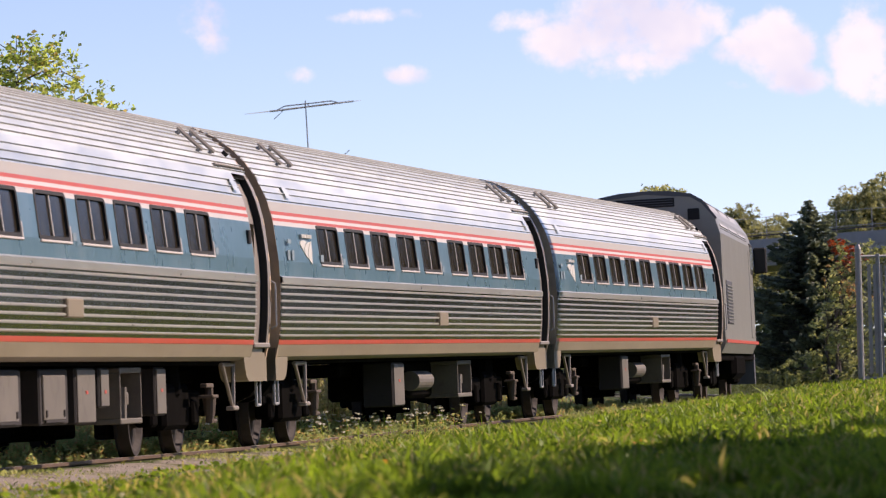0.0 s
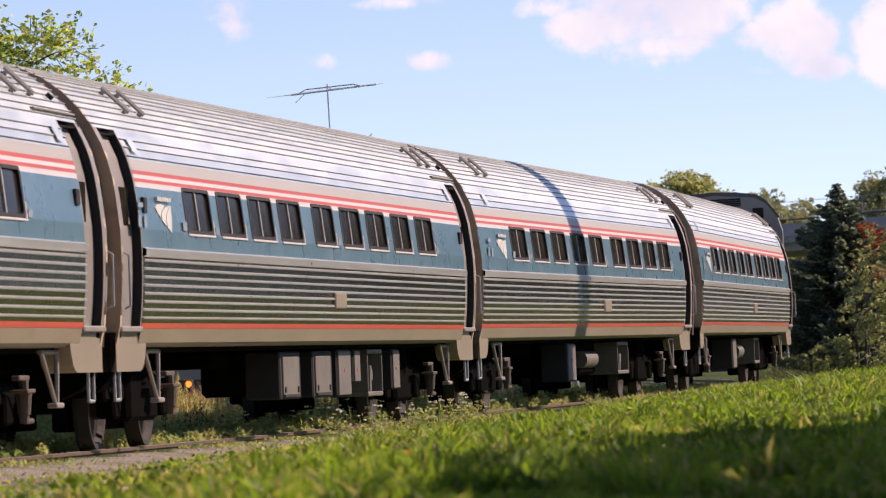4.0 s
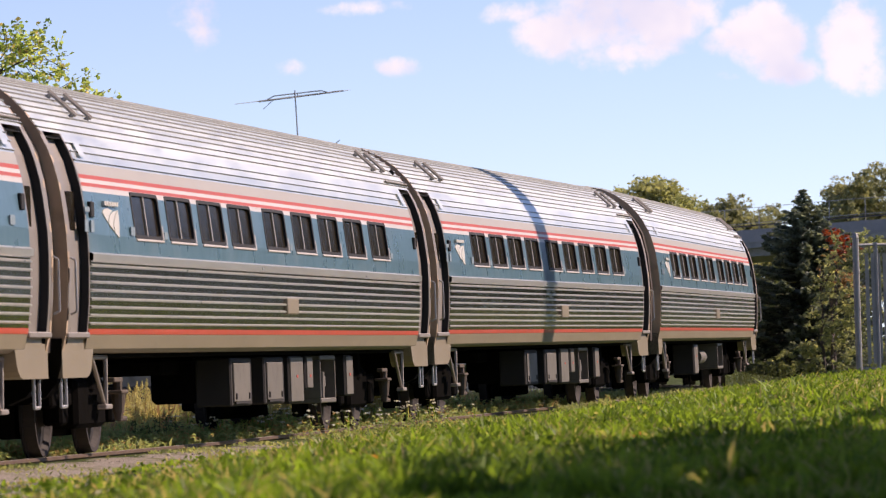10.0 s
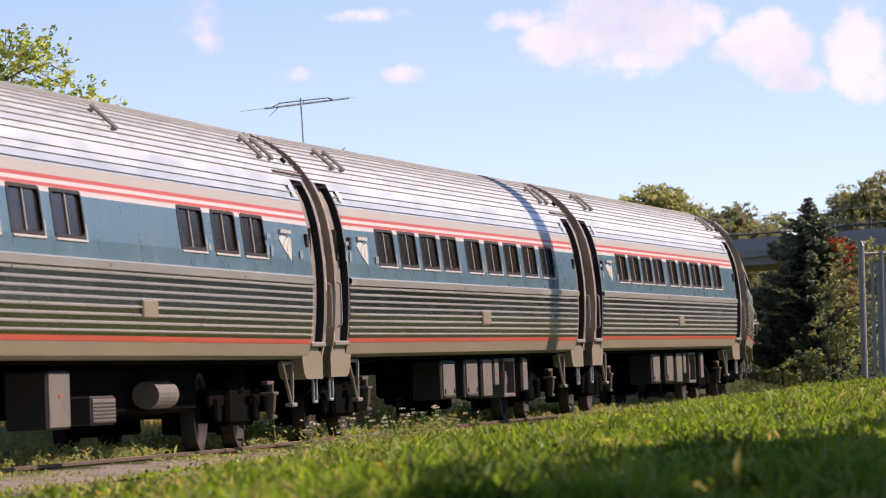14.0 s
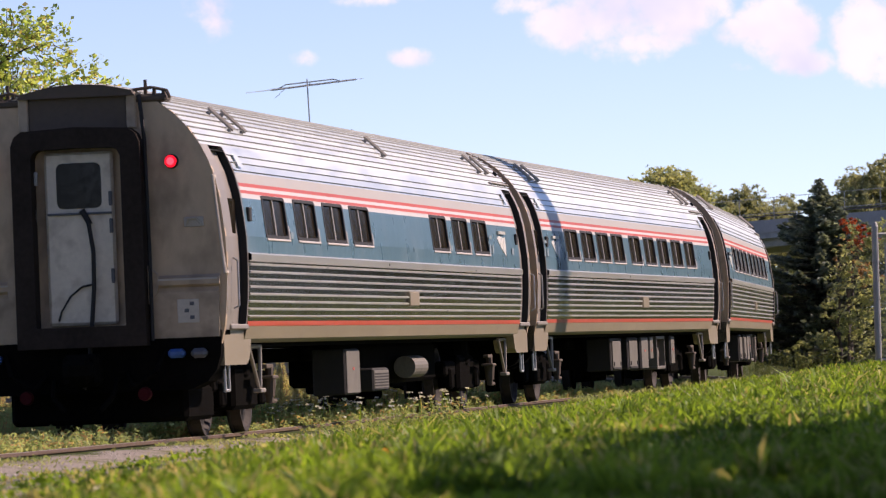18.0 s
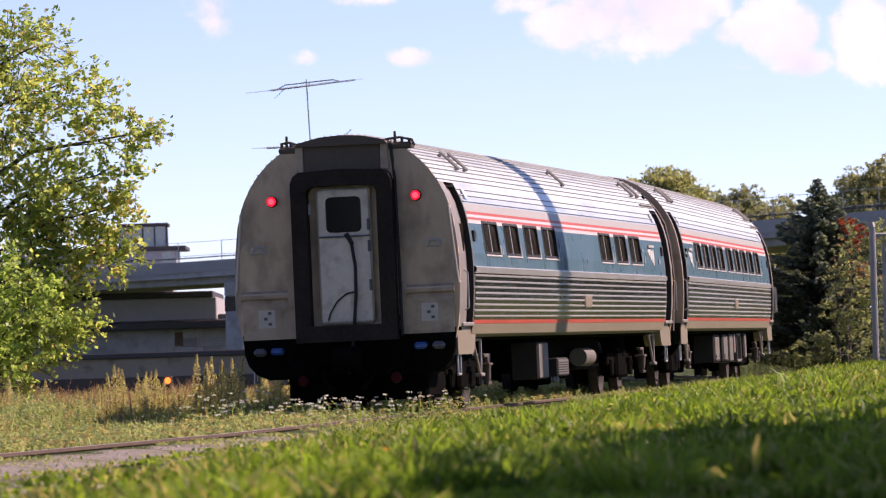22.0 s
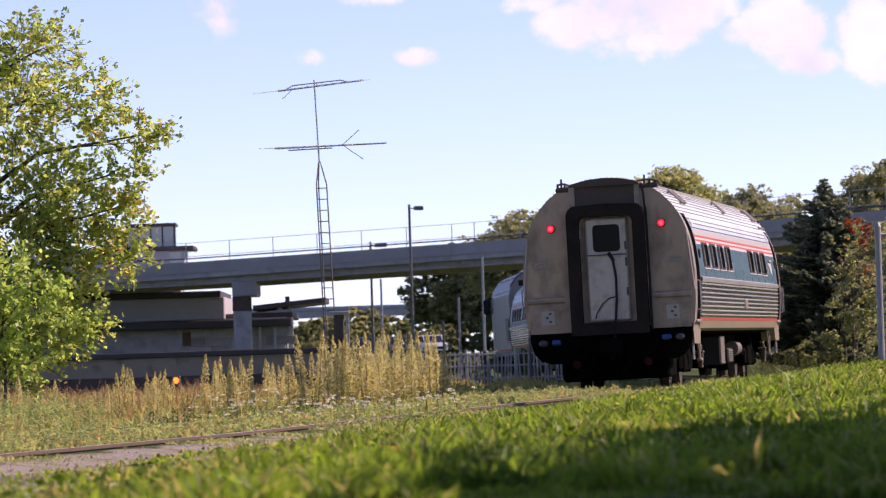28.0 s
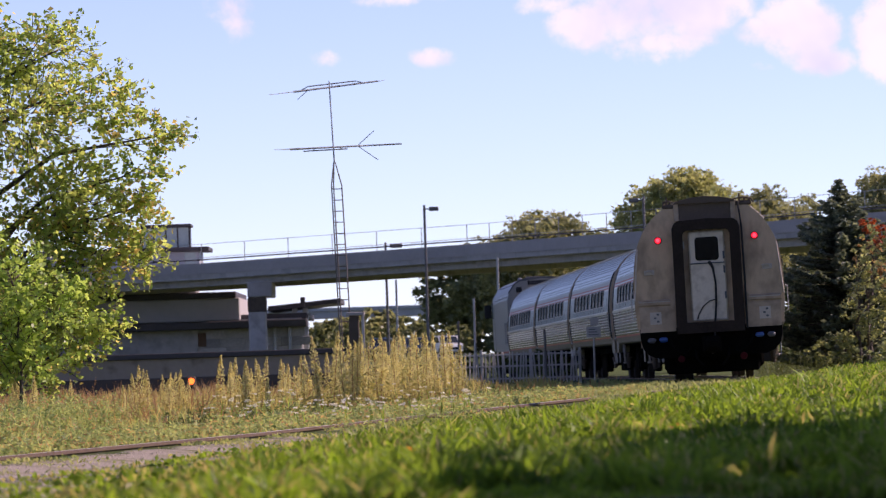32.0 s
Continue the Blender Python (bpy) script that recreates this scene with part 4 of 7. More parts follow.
        def dia():
            g = Geo()
            x0, x1 = e * (abs(L0) if e < 0 else L1), e * 13.0 if not (boxes == "last" and e < 0) else -13.12
            outer = [(0.72, 1.05), (0.72, 2.6), (0.72, 3.28), (0.68, 3.38), (0.60, 3.44), (0.0, 3.47)]
            inner = [(0.50, 1.28), (0.50, 2.6), (0.50, 3.14), (0.47, 3.20), (0.42, 3.23), (0.0, 3.24)]
            loops = [r + [(-y, z) for y, z in reversed(r[:-1])] for r in (outer, inner)]
            n = len(loops[0])
            g.add([(x, y, z) for x in (x0, x1) for r in loops for y, z in r],
                  [q for i in range(n) for j in [(i + 1) % n] for q in ((i, j, 2 * n + j, 2 * n + i), (n + i, 3 * n + i, 3 * n + j, n + j), (2 * n + i, 2 * n + j, 3 * n + j, 3 * n + i), (i, n + i, n + j, j))])
            return g.mesh("diaphragm", [RUBBER])
        part("diaphragm", shared(("dia", e, L0), dia), None, car, "black rubber gangway diaphragm")

        def fair():
            g = Geo()
            ring = [(1.40, 1.05), (1.47, 2.0), (1.43, 2.6), (1.35, 3.0), (1.24, 3.22), (1.11, 3.4), (0.95, 3.53), (0.75, 3.64), (0.5, 3.71), (0.0, 3.74)]
            inner = [(a - 0.25, z) if z < 3.0 else (a * 0.8, z - 0.16) for a, z in ring]
            n = len(ring)
            for sgn in (-1, 1):
                v = [(x, sgn * a, z) for x in (e * 12.6, e * 12.985) for a, z in ring] + [(x, sgn * a, z) for x in (e * 12.6, e * 12.985) for a, z in inner]
                f = []
                for i in range(n - 1):
                    f += [(i, i + 1, n + i + 1, n + i), (2 * n + i, 3 * n + i, 3 * n + i + 1, 2 * n + i + 1), (n + i, n + i + 1, 3 * n + i + 1, 3 * n + i)]
                f.append((0, n, 3 * n, 2 * n))
                g.add(v, f)
            return g.mesh("gap_fairing", [DIAPH])
        if not (boxes == "last" and e == -1):
            part("gap_fairing", shared(("fair", e), fair), None, car, "dark brown canvas between the cars")

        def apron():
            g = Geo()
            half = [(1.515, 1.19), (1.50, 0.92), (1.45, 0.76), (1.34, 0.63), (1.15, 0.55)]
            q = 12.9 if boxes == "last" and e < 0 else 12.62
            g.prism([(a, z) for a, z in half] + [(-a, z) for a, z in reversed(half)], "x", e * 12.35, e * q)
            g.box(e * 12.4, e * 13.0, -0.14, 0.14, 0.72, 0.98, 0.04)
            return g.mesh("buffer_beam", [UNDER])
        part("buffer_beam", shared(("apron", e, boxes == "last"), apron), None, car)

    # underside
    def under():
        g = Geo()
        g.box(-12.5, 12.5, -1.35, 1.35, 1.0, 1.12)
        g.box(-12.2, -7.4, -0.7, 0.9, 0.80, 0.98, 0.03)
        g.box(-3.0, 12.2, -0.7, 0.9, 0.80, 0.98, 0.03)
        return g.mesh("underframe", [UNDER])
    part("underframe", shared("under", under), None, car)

    # solid black mass that fills in the dark under the floor
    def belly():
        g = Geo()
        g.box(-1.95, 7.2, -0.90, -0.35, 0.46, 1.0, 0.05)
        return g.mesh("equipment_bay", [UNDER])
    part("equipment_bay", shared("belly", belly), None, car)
    for tx in (-9.07, 9.07):
        fr = part("truck_frame", shared("truck", truck_frame_mesh), None, car)
        fr.matrix_basis = pose(tx, 0, 0)
        for ax in (-1.295, 1.295):
            add_wheelset(car, tx + ax)
        for e in (-1, 1):
            b = part("step_bracket", shared("vhanger", v_hanger_mesh), None, car, "triangular grey steel bracket")
            b.matrix_basis = pose(tx + (-1.1 if tx < 0 else 1.6), 0, 0, 0, 0, 0 if e < 0 else 180)
            dm = part("damper", shared("damper", damper_mesh), None, car)
            dm.matrix_basis = pose(tx + (0.3 if tx < 0 else 0.8), 0, 0, 0, 0, 0 if e < 0 else 180)
    sets = {
        "coach": [(-1.25, 1.4, 0.41, 0.97, "box"), (1.05, 1.4, 0.41, 0.97, "box"), (2.65, 1.0, 0.40, 0.98, "tag"), (3.65, 0.5, 0.56, 0.98, "tag"), (5.15, 1.2, 0.38, 0.97, "open"), (6.85, 0.6, 0.45, 0.98, "tag")],
        "old": [(-1.7, 0.95, 0.37, 0.98, "tag"), (1.5, 1.4, 0.57, 0.85, "tank"), (4.75, 1.4, 0.44, 0.97, "open")],
        "last": [(-2.7, 1.1, 0.36, 0.94, "tag"), (-0.4, 1.25, 0.38, 0.68, "grille"), (3.7, 1.2, 0.52, 0.82, "tank")],
    }[boxes]
    for x, w, z0, z1, k in sets:
        equipment_box(car, x, w, z0, z1, k)

    # side fittings: service hatch, decals, plain emblem of swept bars
    g = Geo().box(0.3, 1.1, -1.625, -1.58, 1.47, 1.66, 0.012)
    part("service_hatch", g, SKIRT, car, "grey service hatch in the fluting")
    g = Geo().box(5.8, 6.7, -1.515, -1.49, 1.085, 1.12, 0.012)
    part("skirt_scoop", g, UNDER, car)
    g = Geo()
    for blade in (((0, 0.83), (0.10, 0.95), (0.32, 1.0), (0.62, 0.94), (0.45, 0.83), (0.33, 0.69), (0.27, 0.50), (0.12, 0.66)),
                  ((0.31, 0.46), (0.37, 0.67), (0.50, 0.81), (0.70, 0.91), (0.93, 0.95), (0.76, 0.80), (0.63, 0.62), (0.56, 0.42), (0.58, 0.22), (0.44, 0.32)),
                  ((0.60, 0.40), (0.67, 0.60), (0.79, 0.77), (1.0, 0.97), (0.96, 0.5), (0.86, 0.0), (0.63, 0.17))):
        rim = [(logo_x - 0.34 + 0.84 * u, 2.215 + 0.295 * v) for u, v in blade]
        g.prism(rim, "y", -0.004, 0.004)
    g.v = [(x, y - lat_at(z) - 0.005, z) for x, y, z in g.v]
    part("emblem", g, PALE, car, "pale swept emblem of three bars")
    g = Geo()
    for k in range(6):
        g.box(logo_x - 0.30 + k * 0.125, logo_x - 0.20 + k * 0.125, -1.592, -1.562, 2.535, 2.578)
    part("lettering", g, PALE, car, "row of short pale bars")
    for x, z, w, h in ((logo_x - 1.1, 2.25, 0.16, 0.12), (logo_x - 1.4, 2.25, 0.16, 0.12), (logo_x + 1.0, 2.25, 0.22, 0.09), (logo_x - 1.4, 2.45, 0.25, 0.05)):
        part("decal", Geo().box(x, x + w, -1.606, -1.596, z, z + h), DECAL, car)
    for e, door in ((-1, rear_door), (1, front_door)):
        if door:
            part("door_control", Geo().box(e * 11.18, e * 11.34, -1.60, -1.555, 2.40, 2.56, 0.01), BLACK, car, "black door control pocket")
    for x, w in windows[::4]:
        part("window_notice", Geo().box(x + w / 2 + 0.10, x + w / 2 + 0.28, -1.602, -1.592, 2.235, 2.315, 0.003), DECAL, car)
    return car


WHEELS = []
A9 = [(4.75, 1.53), (6.70, 1.53), (8.63, 1.53), (10.55, 1.53), (12.9, 1.53), (14.95, 1.53), (16.95, 1.53), (19.0, 1.53), (21.05, 1.53)]      # four and five
B9 = [(4.25, 1.6), (6.4, 1.6), (8.55, 1.6), (10.8, 1.6), (12.95, 1.6), (15.55, 1.6), (17.65, 1.6), (19.75, 1.6), (21.8, 1.6)]                 # five and four
C7 = [(3.5, 1.53), (5.62, 1.53), (7.7, 1.53), (9.73, 1.53), (16.5, 1.53), (18.57, 1.53), (20.5, 1.53)]                                              # four and three


def local(ws):
    return [(s - 13.0, w) for s, w in ws]


coach = "stainless steel passenger car with a blue window band and red stripes"
CARS = [
    passenger_car(local(C7), True, True, 9.6, "last", "tail passenger car in fluted steel with two lit red markers"),
    passenger_car(local(A9), True, True, -10.3, "coach", "steel passenger car, blue window band, red stripes, doors at both ends"),
    passenger_car(local(A9), True, True, -10.3, "coach", "steel passenger car, blue window band, red stripes, doors at both ends"),
    passenger_car(local(B9), False, True, -10.6, "old", "steel passenger car, blue window band, red stripes, one side door"),
    passenger_car(local(B9), False, True, -10.6, "old", "steel passenger car, blue window band, red stripes, one side door"),
]


def tail_end(car):
    """What shows on the open rear end of the last car."""
    x = -12.87
    for side in (-1, 1):
        g = Geo().prism([(x + 0.01, 1.66), (x - 0.075, 1.70), (x - 0.075, 1.77), (x + 0.01, 1.81)], "y", side * 0.74, side * 1.52)
        g.box(x - 0.02, x + 0.01, side * 0.80, side * 1.53, 1.78, 1.80, 0.005)
        part("end_ledge", g, TANEND, car)
        part("ledge_gusset", Geo().prism([(side * 0.73, 1.92), (side * 0.73, 1.50), (side * 0.84, 1.64), (side * 0.84, 1.82)], "x", x - 0.09, x + 0.01), TANEND, car)
        g = Geo().box(x - 0.05, x + 0.01, side * 0.55, side * 0.66, 3.44, 3.84, 0.015)
        part("hood_post", g, TANEND, car)
        lamp = part("marker_lamp", Geo().limb((x - 0.06, side * 1.026, 3.057), (x + 0.01, side * 1.026, 3.057), 0.066, 0.082, 20), BLACK, car, "round marker lamp housing")
        part("lens", Geo().limb((x - 0.075, side * 1.026, 3.057), (x - 0.055, side * 1.026, 3.057), 0.060, 0.068, 20), REDLIGHT, lamp, "lit red lens")
        part("bulb", Geo().limb((x - 0.085, side * 1.026, 3.057), (x - 0.073, side * 1.026, 3.057), 0.030, 0.046, 16), REDCORE, lamp, "bright heart of the red lens")
        g = Geo().box(x - 0.056, x + 0.005, side * 1.16 - 0.12, side * 1.16 + 0.12, 1.28, 1.54, 0.006)
        part("notice_plate", g, NOTICE, car, "pale notice plate")
        for k in range(3):
            yy = side * 1.16 - 0.05 + (0.06 if k == 1 else 0.0)
            part("notice_mark", Geo().box(x - 0.060, x - 0.054, yy - 0.02, yy + 0.03, 1.32 + k * 0.075, 1.36 + k * 0.075), LOCO_DARK, car)
        g = Geo().box(x - 0.16, x, side * 1.02 - 0.09, side * 1.02 + 0.09, 0.90, 1.00, 0.03)
        part("cable_socket", g, BLUECAP, car, "blue capped jumper socket")
        g = Geo().box(x - 0.14, x, side * 1.27 - 0.09, side * 1.27 + 0.09, 0.89, 1.00, 0.04)
        part("cable_socket", g, LOCO_DARK, car)
        g = Geo().pipe([(x - 0.05, side * 0.9, 1.0), (x - 0.22, side * 0.8, 0.75), (x - 0.2, side * 0.55, 0.6), (x - 0.05, side * 0.45, 0.75)], 0.03, 6)
        part("jumper_cable", g, UNDER, car)
        g = Geo().limb((x - 0.20, side * 0.66, 0.52), (x - 0.12, side * 0.66, 0.52), 0.07, 0.08, 12)
        part("hose_coupling", g, HOSE, car, "faded red hose coupling")
        # corner post in a pale tone that paints the sun on the edge
        g = Geo().box(x - 0.03, x + 0.14, side * 1.50, side * 1.535, 1.80, 2.9, 0.012)
        g.v = [(a, b + side * (lat_at(c) - 1.532), c) for a, b, c in g.v]
        part("corner_post", g, TANBAR, car, "corner post, coloured pale as if sunlit")
        part("ledge_line", Geo().box(x - 0.082, x - 0.074, side * 0.80, side * 1.50, 1.75, 1.768), STEEL_PLAIN, car)
        g = Geo().box(x - 0.02, x, side * 1.25 - 0.11, side * 1.25 + 0.11, 2.33, 2.44, 0.01)
        g.pipe([(x - 0.04, side * 1.25 - 0.08, 2.36), (x - 0.06, side * 1.25 - 0.04, 2.42), (x - 0.06, side * 1.25 + 0.05, 2.42), (x - 0.04, side * 1.25 + 0.08, 2.36)], 0.014, 6)
        part("end_handle", g, STEEL_PLAIN, car)
    part("hood", Geo().prism([(-0.66, 3.80), (0.66, 3.80), (0.62, 3.852), (0.3, 3.925), (0.0, 3.945), (-0.3, 3.925), (-0.62, 3.852)], "x", x - 0.10, x + 0.02), HOODBROWN, car, "dark rain hood over the gangway")
    g = Geo().pipe([(x - 0.04, -0.70, 3.80), (x - 0.12, -0.73, 3.62), (x - 0.14, -0.76, 3.3), (x - 0.14, -0.77, 2.2), (x - 0.14, -0.77, 1.1)], 0.022, 6)
    part("end_conduit", g, BLACK, car, "black conduit down the gangway's edge")
    part("hood_panel", Geo().box(x - 0.02, x + 0.01, -0.55, 0.55, 3.44, 3.82, 0.01), HOODBROWN, car)
    for y0 in (-1.0, 0.64):
        w = 0.42 if y0 < 0 else 0.26
        g = Geo().box(x - 0.02, x + 0.25, y0, y0 + w, 3.72, 3.80, 0.02)
        g.limb((x + 0.1, y0 + w * 0.6, 3.78), (x + 0.1, y0 + w * 0.6, 3.97), 0.024, 0.018, 8)
        g.box(x + 0.06, x + 0.14, y0 + 0.02, y0 + w - 0.02, 3.80, 3.815, 0.005)
        for q in (0.1, 0.35, 0.85):
            g.limb((x + 0.06, y0 + w * q, 3.78), (x + 0.06, y0 + w * q, 3.86), 0.026, 0.020, 8)
        g.pipe([(x + 0.02, y0 + w * 0.9, 3.86), (x + 0.02, y0 + w * 0.4, 3.88), (x + 0.02, y0 + 0.0, 3.84), (x - 0.03, y0 - 0.04, 3.76)], 0.018, 6)
        part("roof_fitting", g, TIE, car, "cluster of roof pins and cable clamps")
    for side in (-1, 1):
        g = Geo().prism([(x + 0.01, 1.12), (x - 0.045, 1.12), (x - 0.045, 1.62), (x + 0.01, 1.72)], "y", side * 0.74, side * 1.50)
        part("lower_end_panel", g, TANEND, car, "tan lower panel of the end wall")
    # end door with its window, handle and hanging cable
    door = part("end_door", Geo().box(x - 0.09, x - 0.02, -0.385, 0.385, 1.30, 3.20, 0.03), ENDDOOR, car, "dirty white end door")
    ww, wh, wr = 0.25, 0.25, 0.07
    ring = [(sx * (ww - wr) + wr * math.cos(a), 2.83 + sz * (wh - wr) + wr * math.sin(a)) for sx, sz, a0 in ((1, 1, 0), (-1, 1, 90), (-1, -1, 180), (1, -1, 270)) for a in [radians(a0 + q) for q in (0, 30, 60, 90)]]
    part("door_window", Geo().prism(ring, "x", x - 0.097, x - 0.085), BLACKPANE, door, "black rounded window")
    part("door_rail", Geo().box(x - 0.12, x - 0.088, -0.36, 0.36, 2.51, 2.535, 0.005), LOCO_DARK, door)
    for z in (2.6, 2.3, 1.75):
        part("door_hinge", Geo().box(x - 0.115, x - 0.088, -0.37, -0.33, z, z + 0.16, 0.006), LOCO_DARK, door)
    g = Geo()
    pts = [(x - 0.13, -0.05, 2.55), (x - 0.16, -0.11, 2.40), (x - 0.16, -0.15, 2.1), (x - 0.15, -0.14, 1.7), (x - 0.14, -0.10, 1.3), (x - 0.16, -0.06, 0.9), (x - 0.2, 0.0, 0.6)]
    g.pipe(pts, 0.024, 6)
    g.pipe([(x - 0.12, -0.16, 1.75), (x - 0.12, 0.0, 1.72), (x - 0.12, 0.13, 1.62), (x - 0.12, 0.24, 1.45), (x - 0.12, 0.27, 1.35)], 0.012, 5)
    g.limb((x - 0.13, -0.03, 2.56), (x - 0.13, -0.12, 2.40), 0.035, 0.03, 8)
    part("hanging_cable", g, BLACK, car)
    g = Geo().box(x - 0.06, x - 0.01, 0.50, 0.62, 2.45, 2.6, 0.01)
    g.box(x - 0.08, x - 0.01, 0.47, 0.60, 2.85, 3.0, 0.01)
    part("junction_box", g, GALV, car)
    g = Geo().box(x - 0.40, x - 0.02, -0.20, 0.20, 0.62, 0.98, 0.05)
    g.box(x - 0.62, x - 0.38, -0.17, 0.17, 0.66, 0.94, 0.08)
    for sgn in (-1, 1):
        g.pipe([(x - 0.1, sgn * 0.35, 0.7), (x - 0.3, sgn * 0.33, 0.5), (x - 0.32, sgn * 0.2, 0.36)], 0.03, 6)
    # black box added behind the apron to stand for the train's low shade
    part("shade_block", Geo().box(-12.3, -10.7, -1.0, 1.0, 0.20, 0.60, 0.05), UNDER, car)
    part("coupler", g, UNDER, car, "knuckle coupler with brake hoses, blackened for shade")


tail_end(CARS[0])


def locomotive():
    car = thing("locomotive", pose(0, 0, 0), "silver diesel locomotive with sloping nose leading the train", "locomotive")
    sec = [(1.42, 0.95), (1.52, 1.15), (1.525, 3.40), (1.43, 3.72), (1.18, 4.08), (0.95, 4.22), (0.5, 4.29), (0.0, 4.31)]
    ring = sec + [(-a, z) for a, z in reversed(sec[:-1])]
    g = Geo()
    n = len(ring)

    def at(x, f):
        return [(x, a, z) for a, z in f]
    tail = [(a * 0.985, z - 0.02 if z > 3 else z) for a, z in ring]
    nose = [(a * 0.97, min(z, 3.10 + 0.06 * (z - 3.10))) for a, z in ring]
    front = [(a * 0.86, min(z, 2.25 + 0.05 * (z - 2.25))) for a, z in ring]
    stations = [at(-10.3, tail), at(-10.1, ring), at(6.9, ring), at(8.2, nose), at(10.2, front)]
    v = [p for st in stations for p in st]
    f = []
    for k in range(len(stations) - 1):
        f += [(k * n + i, k * n + (i + 1) % n, (k + 1) * n + (i + 1) % n, (k + 1) * n + i) for i in range(n)]
    f += [tuple(range(n)), tuple(range(4 * n, 5 * n))]
    g.add(v, f)
    part("body", g, LOCO_GREY, car, "silver grey carbody")
    for side in (-1, 1):
        part("red_line", Geo().box(-10.25, 8.2, side * 1.522, side * 1.535, 1.16, 1.23, 0.003), RED, car)
        g = Geo().box(-9.4, -6.4, side * 1.50, side * 1.54, 1.55, 2.45, 0.01)
        part("grille", g, LOCO_DARK, car, "dark louvred grille")
        g = Geo()
        for k in range(12):
            g.box(-9.35, -6.45, side * 1.54, side * 1.56, 1.58 + k * 0.068, 1.60 + k * 0.068)
        part("louvre", g, LOCO_GREY, car)
        # sloping shoulder: bright intake panels between dark frames
        for xa, xb in ((-9.6, -5.6), (-4.6, -0.6), (0.4, 4.4)):
            part("shoulder_frame", Geo().prism([(side * 1.50, 3.50), (side * 1.205, 4.06), (side * 1.19, 4.05), (side * 1.47, 3.49)], "x", xa - 0.3, xb + 0.3), BLACK, car)
            part("intake_panel", Geo().prism([(side * 1.495, 3.56), (side * 1.24, 4.02), (side * 1.225, 4.01), (side * 1.48, 3.55)], "x", xa, xb), GALV, car, "pale intake panel on the sloping shoulder")
        part("end_hatch", Geo().box(-10.33, -10.29, side * 0.86, side * 1.10, 3.70, 3.93, 0.01), BLACK, car, "small black opening in the end wall")
        part("end_handrail", Geo().pipe([(-10.31, side * 1.2, 1.2), (-10.38, side * 1.2, 1.25), (-10.38, side * 1.2, 2.6), (-10.31, side * 1.2, 2.65)], 0.02, 6), GALV, car)
        part("cab_window_frame", Geo().box(5.45, 7.05, side * 1.49, side * 1.532, 2.76, 3.48, 0.03), BLACK, car)
        part("cab_window", Geo().box(5.55, 6.35, side * 1.50, side * 1.545, 2.85, 3.40, 0.03), GLASS, car)
        part("cab_window", Geo().box(6.45, 6.95, side * 1.50, side * 1.545, 2.85, 3.40, 0.03), GLASS, car)
        part("cab_door", Geo().box(4.3, 5.1, side * 1.50, side * 1.54, 1.3, 3.3, 0.02), LOCO_GREY, car)
        part("mirror", Geo().box(6.9, 7.2, side * 1.56, side * 1.86, 2.80, 3.4, 0.03), BLACK, car)
        part("windshield", Geo().prism([(7.05, 4.10), (8.08, 3.20), (8.12, 3.24), (7.09, 4.14)], "y", side * 0.08, side * 1.05), GLASS, car)
        part("fuel_tank", Geo().box(-2.6, 2.6, side * 0.2, side * 1.4, 0.4, 0.98, 0.12), UNDER, car)
    part("end_grille", Geo().box(-10.33, -10.29, -0.60, 0.60, 3.99, 4.17, 0.01), BLACK, car, "dark slotted grille at the top of the end wall")
    g = Geo()
    for k in range(3):
        g.box(-10.345, -10.325, -0.58, 0.58, 4.02 + k * 0.05, 4.035 + k * 0.05)
    part("grille_bar", g, LOCO_DARK, car)
    part("roof_rim", Geo().prism([(1.45, 3.72), (1.17, 4.10), (0.94, 4.24), (0.5, 4.31), (0.0, 4.33), (-0.5, 4.31), (-0.94, 4.24), (-1.17, 4.10), (-1.45, 3.72), (-1.43, 3.68), (-1.15, 4.03), (-0.92, 4.17), (0, 4.26), (0.92, 4.17), (1.15, 4.03), (1.43, 3.68)], "x", -10.34, -10.20), LOCO_DARK, car, "dark rim round the end of the roof")
    part("exhaust_stack", Geo().box(-2.8, -1.9, -0.35, 0.35, 4.33, 4.46, 0.03), LOCO_DARK, car)
    part("horn", Geo().limb((6.0, 0.2, 4.40), (6.6, 0.2, 4.45), 0.06, 0.12, 10), LOCO_DARK, car)
    part("underframe", Geo().box(-10.1, 9.9, -1.35, 1.35, 0.80, 1.0, 0.02), UNDER, car)
    part("pilot", Geo().prism([(9.6, 0.25), (10.3, 0.25), (10.35, 0.95), (9.6, 0.95)], "y", -1.35, 1.35), LOCO_DARK, car)
    for tx in (-6.6, 6.6):
        fr = part("truck_frame", shared("truck", truck_frame_mesh), None, car)
        fr.matrix_basis = pose(tx, 0, 0)
        for ax in (-1.3, 1.3):
            add_wheelset(car, tx + ax)
    return car


LOCO = locomotive()
RUN = [(0, -79.4), (3, -67.9), (6, -56.3), (9, -43.4), (13, -27.2), (17, -9.0), (19, 0.0), (23, 18.5), (28, 41.0), (32, 57.8)]


def run_at(t):
    """How far along the track the tail of the train stands at t seconds."""
    ts, ss = np.array([r[0] for r in RUN], float), np.array([r[1] for r in RUN], float)
    m = np.gradient(ss, ts)
    k = min(max(int(np.searchsorted(ts, t, "right")) - 1, 0), len(ts) - 2)
    h = ts[k + 1] - ts[k]
    u = (t - ts[k]) / h
    return float((2 * u**3 - 3 * u**2 + 1) * ss[k] + (u**3 - 2 * u**2 + u) * h * m[k] + (-2 * u**3 + 3 * u**2) * ss[k + 1] + (u**3 - u**2) * h * m[k + 1])


